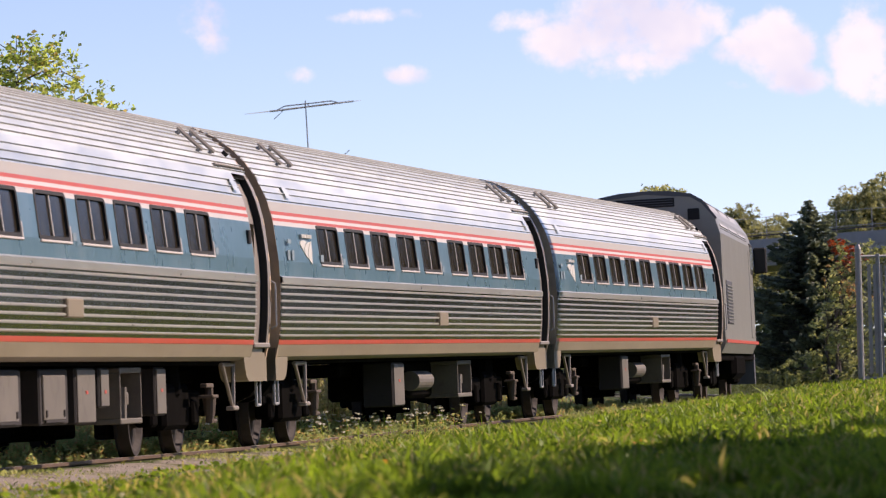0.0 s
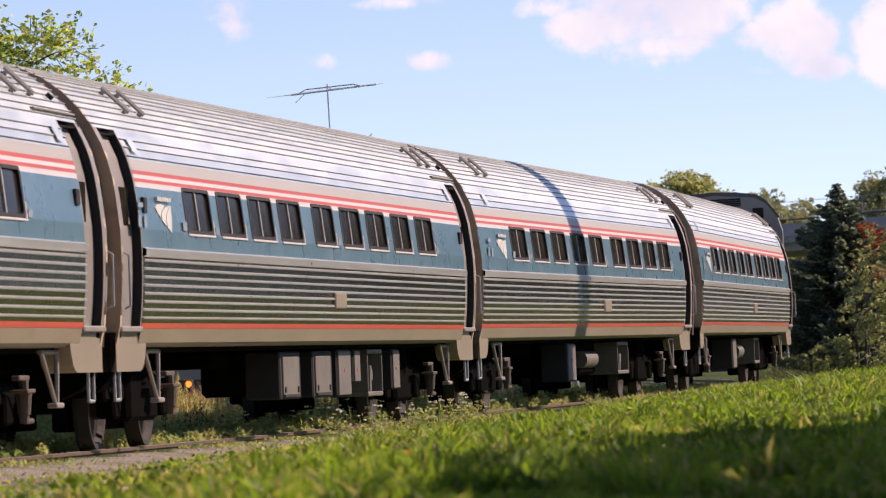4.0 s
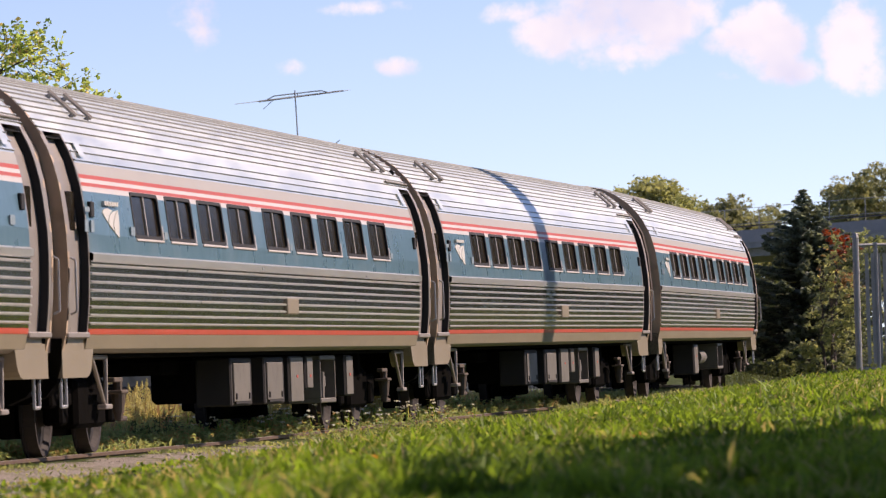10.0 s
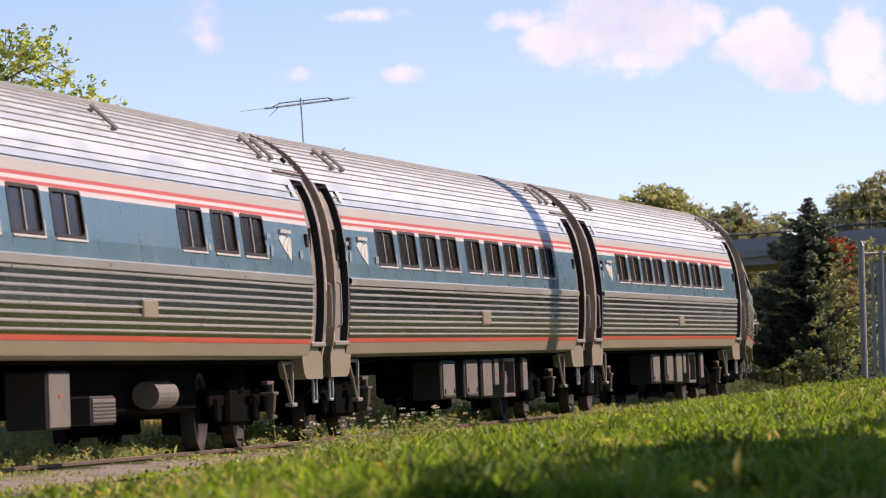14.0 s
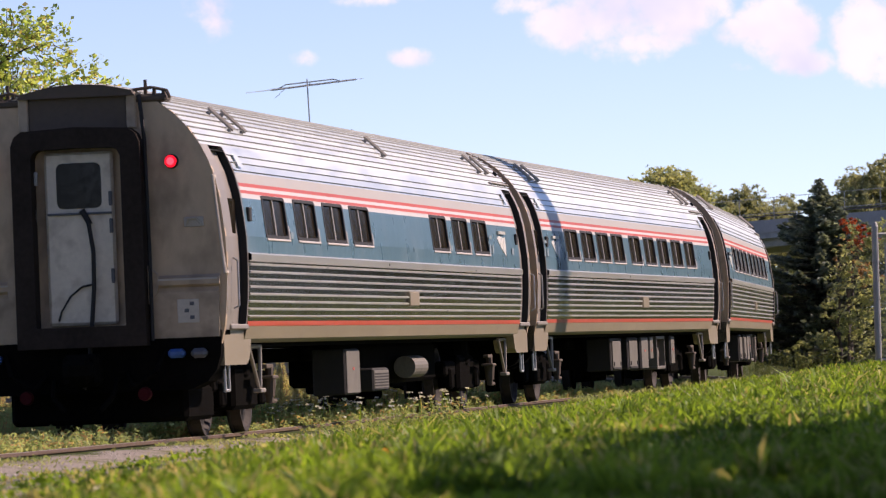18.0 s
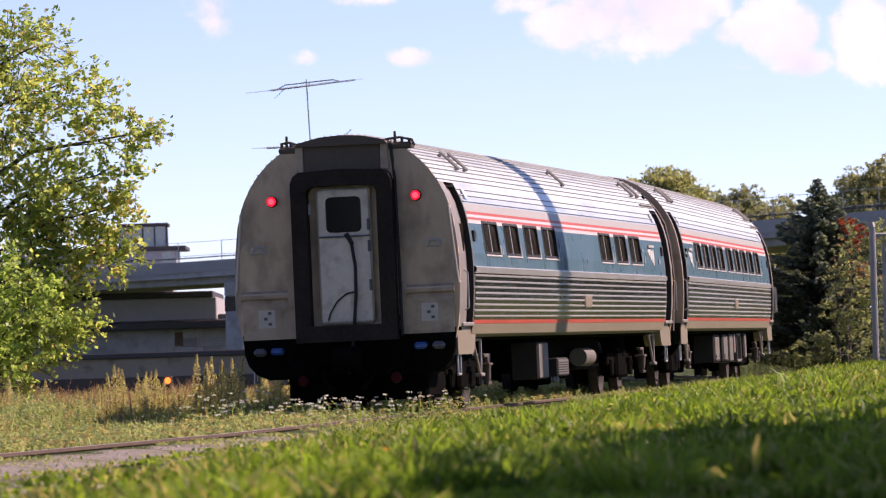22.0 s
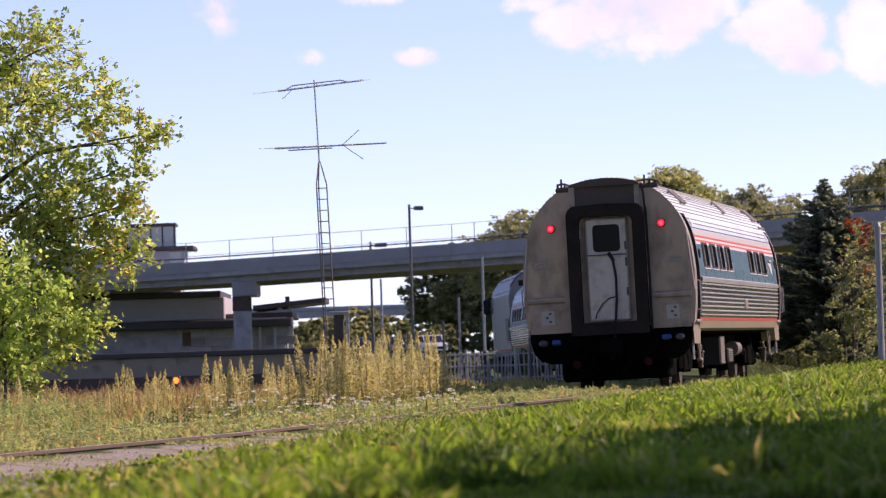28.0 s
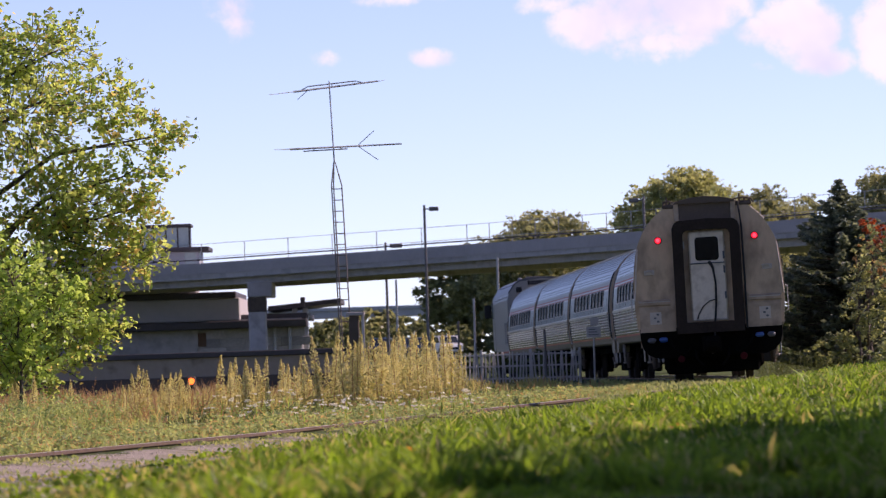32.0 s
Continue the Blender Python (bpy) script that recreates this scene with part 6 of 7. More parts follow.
# ---- trees and plants ----
def spray_leaves(rng, blobs, n, per, size):
    """Shoots that grow outwards from the lumps of a crown, each with leaves set along it; and their twigs."""
    b = np.array(blobs)
    vol = (b[:, 3] * b[:, 4] * b[:, 5]) ** 0.72
    b = b[rng.choice(len(b), size=n, p=vol / vol.sum())]
    d = rng.normal(size=(n, 3))
    d /= np.linalg.norm(d, axis=1)[:, None]
    a = b[:, :3] + d * b[:, 3:6] * rng.uniform(0.25, 0.85, (n, 1))
    way = d + rng.normal(size=(n, 3)) * 0.45 + [0.25, 0, 0.05]
    way /= np.linalg.norm(way, axis=1)[:, None]
    ln = b[:, 3:6].mean(1) * rng.uniform(0.25, 0.62, n)
    tip = a + way * ln[:, None] - np.stack([0 * ln, 0 * ln, 0.12 * ln], 1)
    side = np.cross(way, rng.normal(size=(n, 3)))
    side /= np.linalg.norm(side, axis=1)[:, None]
    twig = np.stack([a - side * 0.009, a + side * 0.009, tip + side * 0.003, tip - side * 0.003], 1)
    u = rng.uniform(0.1, 1.05, (n, per, 1)) ** 0.8
    c = a[:, None] * (1 - u) + tip[:, None] * u + rng.normal(size=(n, per, 3)) * 0.042
    return leaves(rng, c.reshape(-1, 3), size, 0.3, 0.68), twig


def tree(name, x, y, label, blobs, n, size, material, trunk_r=0.2, seed=1, limbs=14, shell=0.5, droop=0.15, category="tree", z=None, sprays=0):
    """Blobs (dx, dy, height, radii) are the masses of the crown over the foot of the trunk."""
    rng = np.random.default_rng(seed)
    z0 = gz(x, y) if z is None else z
    t = thing(name, pose(x, y, z0), label, category)
    top = max(b[2] for b in blobs)
    g = Geo()
    p = Vector((0, 0, -0.1))
    spine = [p]
    for k in range(1, 6):
        q = Vector((rng.normal() * 0.10 * k * trunk_r * 3, rng.normal() * 0.1 * k * trunk_r * 3, top * 0.85 * k / 5))
        g.limb(spine[-1], q, trunk_r * (1 - 0.17 * (k - 1)), trunk_r * (1 - 0.17 * k), 8)
        spine.append(q)
    part("trunk", g, BARK, t, smooth=True)
    g = Geo()
    for k in range(limbs):
        b = blobs[k % len(blobs)]
        tgt = Vector(b[:3]) + Vector(rng.uniform(-0.4, 0.4, 3)) * b[3]
        f = min(max((tgt.z / (top * 0.85)) - 0.25, 0.12), 0.9) * 5
        i = min(int(f), 4)
        a = spine[i].lerp(spine[i + 1], f - i)
        m = a.lerp(tgt, 0.5) + Vector((0, 0, 0.12 * (tgt - a).length))
        r = trunk_r * 0.32
        g.limb(a, m, r, r * 0.6, 6, False)
        g.limb(m, tgt, r * 0.6, r * 0.15, 6, False)
        for j in range(3):
            e = tgt + Vector(rng.uniform(-0.6, 0.6, 3)) * b[3]
            g.limb(m.lerp(tgt, 0.3 + 0.3 * j), e, r * 0.28, r * 0.06, 4, False)
    part("branchwork", g, BARK, t)
    if sprays:
        leaf, twig = spray_leaves(rng, blobs, sprays, n // sprays, size)
        part("twig", quads("twig", twig, BARK), None, t)["kind"] = "stuff"
        part("crown", quads("crown", leaf, material), None, t)
        return t
    pts = blob_points(rng, blobs, n, shell)
    part("crown", quads("crown", leaves(rng, pts, size, droop), material), None, t)
    return t


def lumps(rng, cx, cz, rx, rz, k, ry=None):
    """A crown as k lumps round an ellipsoid."""
    out = []
    ry = rx if ry is None else ry
    for i in range(k):
        a, h = rng.uniform(0, math.tau), rng.uniform(-0.8, 1)
        q = math.sqrt(max(1 - h * h, 0.05)) * rng.uniform(0.35, 0.8)
        r = rng.uniform(0.26, 0.42)
        out.append((cx + math.cos(a) * q * rx, math.sin(a) * q * ry, cz + h * 0.75 * rz, r * rx, r * ry, r * rz))
    return out


R = random.Random(11)
# the leafy tree that reaches in over the track
maple = [(0.2, 0, 5.9, 1.0, 1.2, 0.75), (1.5, 0.2, 6.0, 0.8, 0.8, 0.65), (1.0, -0.3, 4.9, 1.3, 1.2, 0.8), (2.35, 0, 5.25, 0.75, 0.7, 0.55), (3.05, 0.1, 4.65, 0.7, 0.6, 0.38),
         (2.9, -0.2, 3.9, 0.55, 0.6, 0.5), (1.9, 0.1, 3.9, 0.9, 0.9, 0.6), (2.3, 0, 2.9, 0.75, 0.7, 0.42), (1.2, -0.4, 3.0, 1.0, 0.9, 0.7), (1.3, 0.2, 2.0, 0.9, 0.8, 0.55),
         (1.75, -0.1, 1.45, 0.6, 0.6, 0.35), (0.6, 0.2, 1.3, 0.8, 0.8, 0.5), (-0.8, 0, 4.2, 1.6, 1.5, 1.6), (-1.4, 0.3, 5.6, 1.5, 1.4, 1.1), (-0.9, 0, 2.3, 1.4, 1.3, 1.1), (0.0, 0, 6.7, 0.7, 0.7, 0.5)]
tree("maple_tree", -7.85, 95.5, "leafy maple turning yellow, lit by low sun", maple + [(2.75, 0, 3.35, 0.55, 0.6, 0.4), (0.9, -0.5, 2.2, 1.0, 0.8, 0.8), (1.2, -0.4, 1.2, 0.8, 0.7, 0.5), (0.3, -0.5, 1.6, 1.0, 0.8, 0.8), (2.0, -0.3, 2.4, 0.6, 0.6, 0.4), (2.85, 0, 2.75, 0.5, 0.6, 0.35), (2.1, 0, 1.75, 0.55, 0.6, 0.4), (1.6, -0.3, 3.5, 0.9, 0.8, 0.6)], 46000, 0.090, LEAF, 0.17, 4, 22, 0.6, 0.3, sprays=3650)
tree("young_maple", -6.5, 90.0, "young maple with fresh green leaves before the older one", [(-0.2, 0, 2.2, 0.9, 0.6, 0.7), (0.5, 0, 1.75, 0.55, 0.5, 0.36), (0.2, 0, 1.2, 0.6, 0.5, 0.3), (-0.7, 0, 1.5, 0.9, 0.6, 0.8), (0.72, 0, 2.25, 0.28, 0.4, 0.2), (-0.7, 0, 2.9, 0.7, 0.5, 0.5)], 4800, 0.088, LEAF_GREEN, 0.035, 41, 12, 0.45, 0.2, sprays=330)
# trees past the bridge
tree("yellow_tree", 16.6, 452, "round yellow-green tree behind the bridge", lumps(R, 0, 8.9, 5.2, 4.0, 30) + [(0, 0, 9, 4, 4, 3)], 42000, 0.30, LEAF_YELLOW, 0.35, 5, 16)
tree("broadleaf_tree", 23.6, 470, "olive-green tree behind the bridge", lumps(R, 0, 8.3, 3.6, 3.4, 24), 18000, 0.30, LEAF_FAR, 0.3, 6, 14)
tree("broadleaf_tree", 27.5, 480, "thin-leaved tree behind the bridge", lumps(R, 0, 8.0, 4.6, 3.6, 26), 14000, 0.28, LEAF_FAR, 0.25, 7, 14)
tree("broadleaf_tree", 33.5, 465, "dark green tree on the rise beyond the bridge", lumps(R, 0.8, 8.8, 4.6, 5.3, 34), 30000, 0.30, LEAF_FAR, 0.35, 8, 14)
tree("broadleaf_tree", 5.9, 425, "broad tree behind the bridge with thinning top", lumps(R, 0, 7.1, 5.4, 3.1, 44) + [(-1, 0, 7.0, 3.5, 3, 2.2)], 32000, 0.28, LEAF_FAR, 0.35, 9, 14)
tree("broadleaf_tree", 0.9, 560, "dark green tree behind the parked cars", lumps(R, 0, 5.4, 4.7, 4.4, 34), 14000, 0.5, LEAF_MID, 0.35, 10, 14)
tree("broadleaf_tree", 4.5, 540, "dark green tree behind the parked cars", lumps(R, 0, 5.2, 5.4, 4.6, 30), 14000, 0.5, LEAF_MID, 0.35, 12, 14)
tree("broadleaf_tree", 10.5, 530, "green tree beyond the curve of the track", lumps(R, 0, 5.2, 5.0, 4.4, 30), 12000, 0.5, LEAF_MID, 0.35, 13, 14)
tree("broadleaf_tree", -14.0, 620, "far green tree beyond the station", lumps(R, 0, 1.9, 8.0, 1.7, 30), 7000, 0.6, LEAF_FAR, 0.35, 14, 10)
for k, (wx, wy, wr, wh) in enumerate(((-52, 640, 9, 2.6), (-36, 600, 9, 2.6), (-22, 620, 8, 2.6), (-9, 610, 7, 2.6), (14, 600, 8, 5), (22, 560, 7, 5.5), (32, 590, 8, 6), (45, 560, 9, 7), (58, 600, 9, 7), (72, 560, 9, 7))):
    tree("skyline_tree", wx, wy, "far green tree on the skyline", lumps(R, 0, wh, wr, wh * 0.9, 22), 5200, 0.85, LEAF_FAR, 0.35, 80 + k, 8)
# trees on the camera's side that throw their shade on the lawn
tree("shade_tree", 9.2, 25.6, "broad tree at the edge of the lawn", lumps(R, 0, 5.2, 2.8, 2.0, 24) + [(0, 0, 5.2, 2.4, 2.4, 1.5)], 9000, 0.55, LEAF_DARK, 0.25, 18, 16)
tree("shade_tree", 10.7, 39.0, "broad tree at the edge of the lawn", lumps(R, 0, 5.6, 3.0, 2.1, 24) + [(0, 0, 5.6, 2.6, 2.6, 1.6)], 7500, 0.55, LEAF_DARK, 0.25, 19, 16)
tree("shade_tree", 10.9, 35.8, "broad tree at the edge of the lawn", lumps(R, 0, 5.3, 2.8, 1.8, 20) + [(0, 0, 5.3, 2.3, 2.3, 1.3)], 6500, 0.55, LEAF_DARK, 0.25, 30, 16)
tree("shade_tree", 10.0, 29.0, "broad tree at the edge of the lawn", lumps(R, 0, 5.1, 2.8, 1.8, 20) + [(0, 0, 5.1, 2.3, 2.3, 1.3)], 3600, 0.55, LEAF_DARK, 0.25, 31, 16)
tree("shade_tree", 10.4, 32.6, "broad tree at the edge of the lawn", lumps(R, 0, 5.4, 3.2, 2.0, 26) + [(0, 0, 5.4, 2.8, 2.8, 1.5)], 4600, 0.55, LEAF_DARK, 0.25, 15, 16)
tree("shade_tree", 12.4, 47.5, "broad tree at the edge of the lawn", lumps(R, 0, 5.6, 3.0, 2.0, 24) + [(0, 0, 5.6, 2.4, 2.4, 1.4)], 11000, 0.5, LEAF_DARK, 0.25, 16, 16)
tree("shade_tree", 13.8, 58.5, "thin-leaved tree at the edge of the lawn", lumps(R, 0, 6.0, 2.6, 1.8, 14), 2600, 0.26, LEAF_DARK, 0.2, 17, 16)
for k, (wx, wy) in enumerate(((8.0, 29.4), (8.0, 34.0), (8.3, 38.0))):
    tree("shade_tree", wx, wy, "broad tree at the edge of the lawn", lumps(R, 0, 4.5, 2.6, 1.2, 24) + [(0, 0, 4.5, 2.0, 2.0, 0.9)], 1500, 0.5, LEAF_DARK, 0.25, 190 + k, 16)
# unseen trees, added all round to darken what steel and glass mirror
unseen_spots = [(29.5 + k * 4.4, 176 + 4 * (k % 2) - 0.4 * k, 3.8) for k in range(10)] + [(34, 135, 3.5), (42, 145, 3.8)]
unseen_spots += [(33, 95, 4.5), (30, 70, 4.5), (26, 20, 5), (20, 2, 5), (18, -16, 5.5), (8, -26, 5.5), (-3, -32, 5.5), (-28, -22, 6), (-30, 10, 6), (-32, 40, 6), (28, -30, 6), (-10, -60, 7), (14, -55, 7)]
unseen_spots += [(-40, 160, 6), (-52, 185, 7), (-46, 210, 6), (-62, 225, 8), (-55, 250, 7), (-75, 260, 8), (-68, 200, 7), (-90, 300, 9), (-80, 330, 9), (-110, 280, 9)]
unseen_spots += [(21.5 + k * 4.6, 214 + 5 * (k % 2) + 1.5 * k, 4.2) for k in range(9)]
for k, (wx, wy, wr) in enumerate(unseen_spots):
    hh = 5.6 if k < 12 else 6.0 if k < 25 else 8.0 if k < 35 else 6.5
    tree("edge_tree", wx, wy, "unseen dense tree added to darken reflections", lumps(R, 0, hh, wr, hh * 0.95, 18) + [(0, 0, hh, wr * 0.6, wr * 0.6, hh * 0.8)], 5200, 0.62 if k < 12 else 0.75, LEAF_DARK, 0.3, 40 + k, 8)


def spruce(x, y, h, r, seed=3):
    rng = np.random.default_rng(seed)
    t = thing("spruce_tree", pose(x, y, gz(x, y)), "dark blue-green spruce beside the track", "tree")
    g, blades = Geo().limb((0, 0, -0.1), (0, 0, h * 0.97), 0.12, 0.015, 8), []
    z = 0.15
    while z < h * 0.985:
        f = 1 - z / h
        reach = r * (f * 0.86 + 0.14 * (1 - (1 - f) ** 3)) * rng.uniform(0.72, 1.18) + 0.05
        n = max(int(4 + 9 * f), 4)
        a0 = rng.uniform(0, math.tau)
        for k in range(n):
            a = a0 + k * math.tau / n + rng.normal() * 0.15
            L_ = reach * rng.uniform(0.5, 1.3)
            d = np.array([math.cos(a), math.sin(a), 0])
            p0 = np.array([0, 0, z])
            m = max(int(L_ / 0.045), 3)
            for j in range(m):
                u = (j + 0.5) / m
                c = p0 + d * L_ * u + np.array([0, 0, -0.30 * L_ * u + 0.36 * L_ * u * u])
                w = (0.05 + 0.22 * (1 - u) * min(1, u * 3)) * min(1, 0.25 + reach)
                for s in (-1.3, -0.6, 0, 0.6, 1.3):
                    cc = c + np.array([-d[1], d[0], 0]) * s * w * 0.6 + rng.normal(size=3) * 0.02
                    blades.append((cc, d + np.array([-d[1], d[0], 0]) * s * 0.9 + np.array([0, 0, rng.uniform(-0.5, 0.3)]), (0.15 + 0.07 * rng.random()) * min(1, 0.5 + 0.5 * reach)))
            g.limb(p0, p0 + d * L_ * 0.9 + np.array([0, 0, -0.06 * L_]), 0.018, 0.004, 4, False)
        z += 0.085 + 0.10 * f * rng.uniform(0.7, 1.3)
    part("trunk", g, BARK, t)
    c = np.array([b[0] for b in blades])
    d = np.array([b[1] for b in blades])
    d /= np.linalg.norm(d, axis=1)[:, None]
    s = np.array([b[2] for b in blades])[:, None]
    e = np.cross(d, rng.normal(size=d.shape))
    e /= np.linalg.norm(e, axis=1)[:, None]
    v = np.stack([c - d * s * 0.5, c + e * s * 0.28, c + d * s * 0.6, c - e * s * 0.28], 1)
    part("needles", quads("needles", v, NEEDLE), None, t)


spruce(10.66, 170, 5.4, 2.75)
tree("shrub", 10.45, 160, "tall olive shrub beside the spruce", [(0.0, 0, 1.2, 0.55, 0.6, 0.8), (0.4, 0, 2.1, 0.6, 0.6, 0.7), (0.9, 0.1, 1.2, 0.7, 0.6, 0.9), (0.3, 0, 2.9, 0.5, 0.5, 0.45), (-0.5, 0, 0.6, 0.5, 0.5, 0.4), (1.3, 0, 2.3, 0.7, 0.6, 0.9), (-1.0, 0, 0.45, 0.5, 0.5, 0.3), (0.5, 0, 3.4, 0.55, 0.5, 0.4), (1.2, 0, 3.3, 0.6, 0.5, 0.6)], 3600, 0.115, LEAF_OLIVE, 0.05, 21, 18, 0.3, category="shrub")
tree("sumac_shrub", 10.95, 163, "sumac with bright red autumn leaves", [(0.1, 0, 3.75, 0.34, 0.3, 0.22), (-0.12, 0, 3.95, 0.24, 0.25, 0.16), (0.5, 0, 3.5, 0.3, 0.3, 0.2), (0.25, 0, 3.4, 0.3, 0.3, 0.3)], 760, 0.11, LEAF_RED, 0.05, 22, 10, 0.2, category="shrub")
tree("sumac_shrub", 10.75, 161.5, "rusty brown sumac leaves beside the spruce", [(0.1, 0, 2.9, 0.5, 0.4, 0.45), (0.5, 0, 2.4, 0.5, 0.4, 0.5), (0.3, 0, 3.3, 0.4, 0.3, 0.3)], 480, 0.11, LEAF_RUST, 0.05, 27, 10, 0.2, category="shrub")
tree("shrub", 8.6, 118, "low bramble at the foot of the fence", [(0, 0, 0.35, 0.55, 0.5, 0.35), (-0.6, 0, 0.25, 0.45, 0.4, 0.22), (0.7, 0, 0.5, 0.6, 0.5, 0.45)], 1300, 0.085, LEAF_OLIVE, 0.025, 23, 14, 0.3, category="shrub")
for k, (wx, wy, wr, wh) in enumerate(((13.6, 190, 1.7, 2.2), (13.2, 232, 1.8, 2.2), (15.6, 238, 2.2, 2.4), (12.4, 206, 1.2, 1.6), (17.5, 205, 2.2, 2.4))):
    tree("shrub", wx, wy, "dense dark shrub behind the spruce", lumps(R, 0, wh, wr, wh, 16), 4200, 0.17, LEAF_DARK, 0.06, 24 + k, 14, category="shrub")


for k, (wx, wy, wr) in enumerate(((0.3, 236, 0.9), (1.5, 232, 1.0), (2.7, 228, 0.9), (3.6, 226, 0.8), (-0.6, 242, 0.8))):
    tree("shrub", wx, wy, "low dark bush by the railing", lumps(R, 0, 0.55, wr, 0.6, 10), 1500, 0.14, LEAF_DARK, 0.04, 140 + k, 8, category="shrub")


for k in range(11):
    wx = -12 + 2.7 * k
    tree("shrub", wx, 528 + 4 * (k % 3), "dark undergrowth beneath the far trees", lumps(R, 0, 1.5, 2.2, 1.7, 12) + [(0, 0, 0.8, 2.2, 1.5, 0.9)], 2200, 0.42, LEAF_MID, 0.08, 160 + k, 6, category="shrub")


# an unseen stout pole on the lawn side, added to cast a shadow across the passing cars
def utility_pole():
    foot = on_track(24.8, 1.6) + Vector((sun_dir.x, sun_dir.y, 0)).normalized() * 16.0
    t = thing("utility_pole", pose(foot.x, foot.y, gz(foot.x, foot.y)), "unseen stout pole added to shade the passing cars", "utility pole")
    part("shaft", Geo().limb((0, 0, -0.2), (0, 0, 17.5), 0.58, 0.54, 18), CONCRETE, t)
    part("cross_arm", Geo().box(-1.1, 1.1, -0.06, 0.06, 15.2, 15.32, 0.01), BARK, t)


utility_pole()


# ---- grass and weeds ----
def blades(rng, x, y, h, lean=0.35, width=0.012):
    """Tapered blades of grass standing at the given places: four corners each, bent over at the tip."""
    n = len(x)
    z = ground_z(x, y) - 0.01
    a = rng.uniform(0, math.tau, n)
    o = rng.normal(size=(n, 2)) * (lean * h)[:, None]
    w = width * rng.uniform(0.7, 1.4, n)
    ux, uy = np.cos(a) * w, np.sin(a) * w
    base = np.stack([x, y, z], 1)
    tip = base + np.stack([o[:, 0], o[:, 1], h], 1)
    mid = base + np.stack([o[:, 0] * 0.35, o[:, 1] * 0.35, h * 0.6], 1)
    side = np.stack([ux, uy, np.zeros(n)], 1)
    return np.stack([base, mid + side, tip, mid - side], 1)


def scatter(rng, n, y0, y1, spread=0.078, power=1.0):
    """Random places on the ground that lie ahead, denser near the lens."""
    u = rng.uniform(0, 1, n)
    y = y0 * (y1 / y0) ** u if power == 1.0 else y0 + (y1 - y0) * u
    x = rng.uniform(-1, 1, n) * (y * spread + 0.6)
    return x, y


def patchy(x, y, size, seed):
    """Smooth random patches of about the given size, from 0 to 1."""
    grid = np.random.default_rng(seed).uniform(0, 1, (64, 64))
    u, v = x / size + 17.3, y / size + 5.1
    i, j = np.floor(u).astype(int), np.floor(v).astype(int)
    f, g = u - i, v - j
    f, g = f * f * (3 - 2 * f), g * g * (3 - 2 * g)
    a, b = i % 64, (i + 1) % 64
    c, d = j % 64, (j + 1) % 64
    return (grid[a, c] * (1 - f) + grid[b, c] * f) * (1 - g) + (grid[a, d] * (1 - f) + grid[b, d] * f) * g


def lawn():
    rng = np.random.default_rng(5)
    x, y = scatter(rng, 400000, 22, 125)
    lat, s = track_lat(x, y)
    g = gravel_mask(x, y)
    p1, p2, p3 = patchy(x, y, 0.34, 1), patchy(x, y, 1.3, 2), patchy(x, y, 0.16, 3)
    thin = (1 - smooth(-2.0, 0.1, x + 0.9 * (p2 - 0.5))) * (1 - smooth(2, 14, s))        # thin, dry grass by the gravel
    keep = (lat > 1.0) & ((lat > 1.55) | (rng.uniform(0, 1, len(x)) < 0.35)) & (y < 124)
    keep &= rng.uniform(0, 1, len(x)) > np.clip(1.25 * g - 0.9 * (p2 - 0.42), 0, 0.985)
    keep &= rng.uniform(0, 1, len(x)) > 0.8 * thin * (1.25 - p1)
    keep &= rng.uniform(0, 1, len(x)) > 0.9 * (1 - smooth(0.25, 0.60, p1)) * (1 - smooth(0.45, 0.7, p3))
    x, y, lat, s, p1, p2, p3, thin, g = (a[keep] for a in (x, y, lat, s, p1, p2, p3, thin, g))
    h = rng.uniform(0.03, 0.085, len(x)) * (0.25 + 1.5 * smooth(0.3, 0.75, p1) + 0.4 * p2)
    h = h * (1 + 1.6 * smooth(0.70, 0.95, p1) * rng.uniform(0, 1, len(x)) * (1 - 0.6 * smooth(-12, 2, s)) + 0.7 * smooth(0.65, 0.95, p3))
    h = h * (0.56 - 0.06 * smooth(-32, 0, s))
    h = h * (1 - 0.45 * thin) * (1 - 0.55 * np.clip(g, 0, 1))
    edge = (1 - smooth(1.8, 3.6, lat)) * smooth(24, 34, s) * (1 - 0.75 * smooth(46, 60, s))
    h = h * (1 + 2.0 * edge * rng.uniform(0, 1, len(x)) ** 2 * (0.35 + p2))
    h = np.where(lat < 1.6, np.minimum(h, 0.07), h)
    dry = rng.uniform(0, 1, len(x)) < 0.03 + 0.4 * thin
    for pick, m, name, label in ((~dry, GRASS, "lawn_grass", "uneven mown lawn grass, taller by the rails"), (dry, GRASS_DRY, "dry_lawn_grass", "thin yellowed grass by the gravel")):
        me = quads(name, blades(rng, x[pick], y[pick], h[pick], 0.5, 0.010), m)
        tagged(new(name, me), label, "grass", kind="stuff")
    # broad-leaved weeds in the lawn
    n = 420
    wx, wy = scatter(rng, n, 24, 95)
    ok = (track_lat(wx, wy)[0] > 2.2) & (gravel_mask(wx, wy) < 0.5)
    wx, wy = wx[ok], wy[ok]
    c = np.stack([wx, wy, ground_z(wx, wy) + 0.03], 1)
    pts = np.repeat(c, 16, axis=0) + rng.normal(size=(len(c) * 16, 3)) * [0.07, 0.07, 0.028]
    tagged(new("lawn_weeds", quads("lawn_weeds", leaves(rng, pts, 0.065, 0.0, 0.5), GRASS)), "low broad-leaved weeds scattered in the lawn", "weeds", kind="stuff")


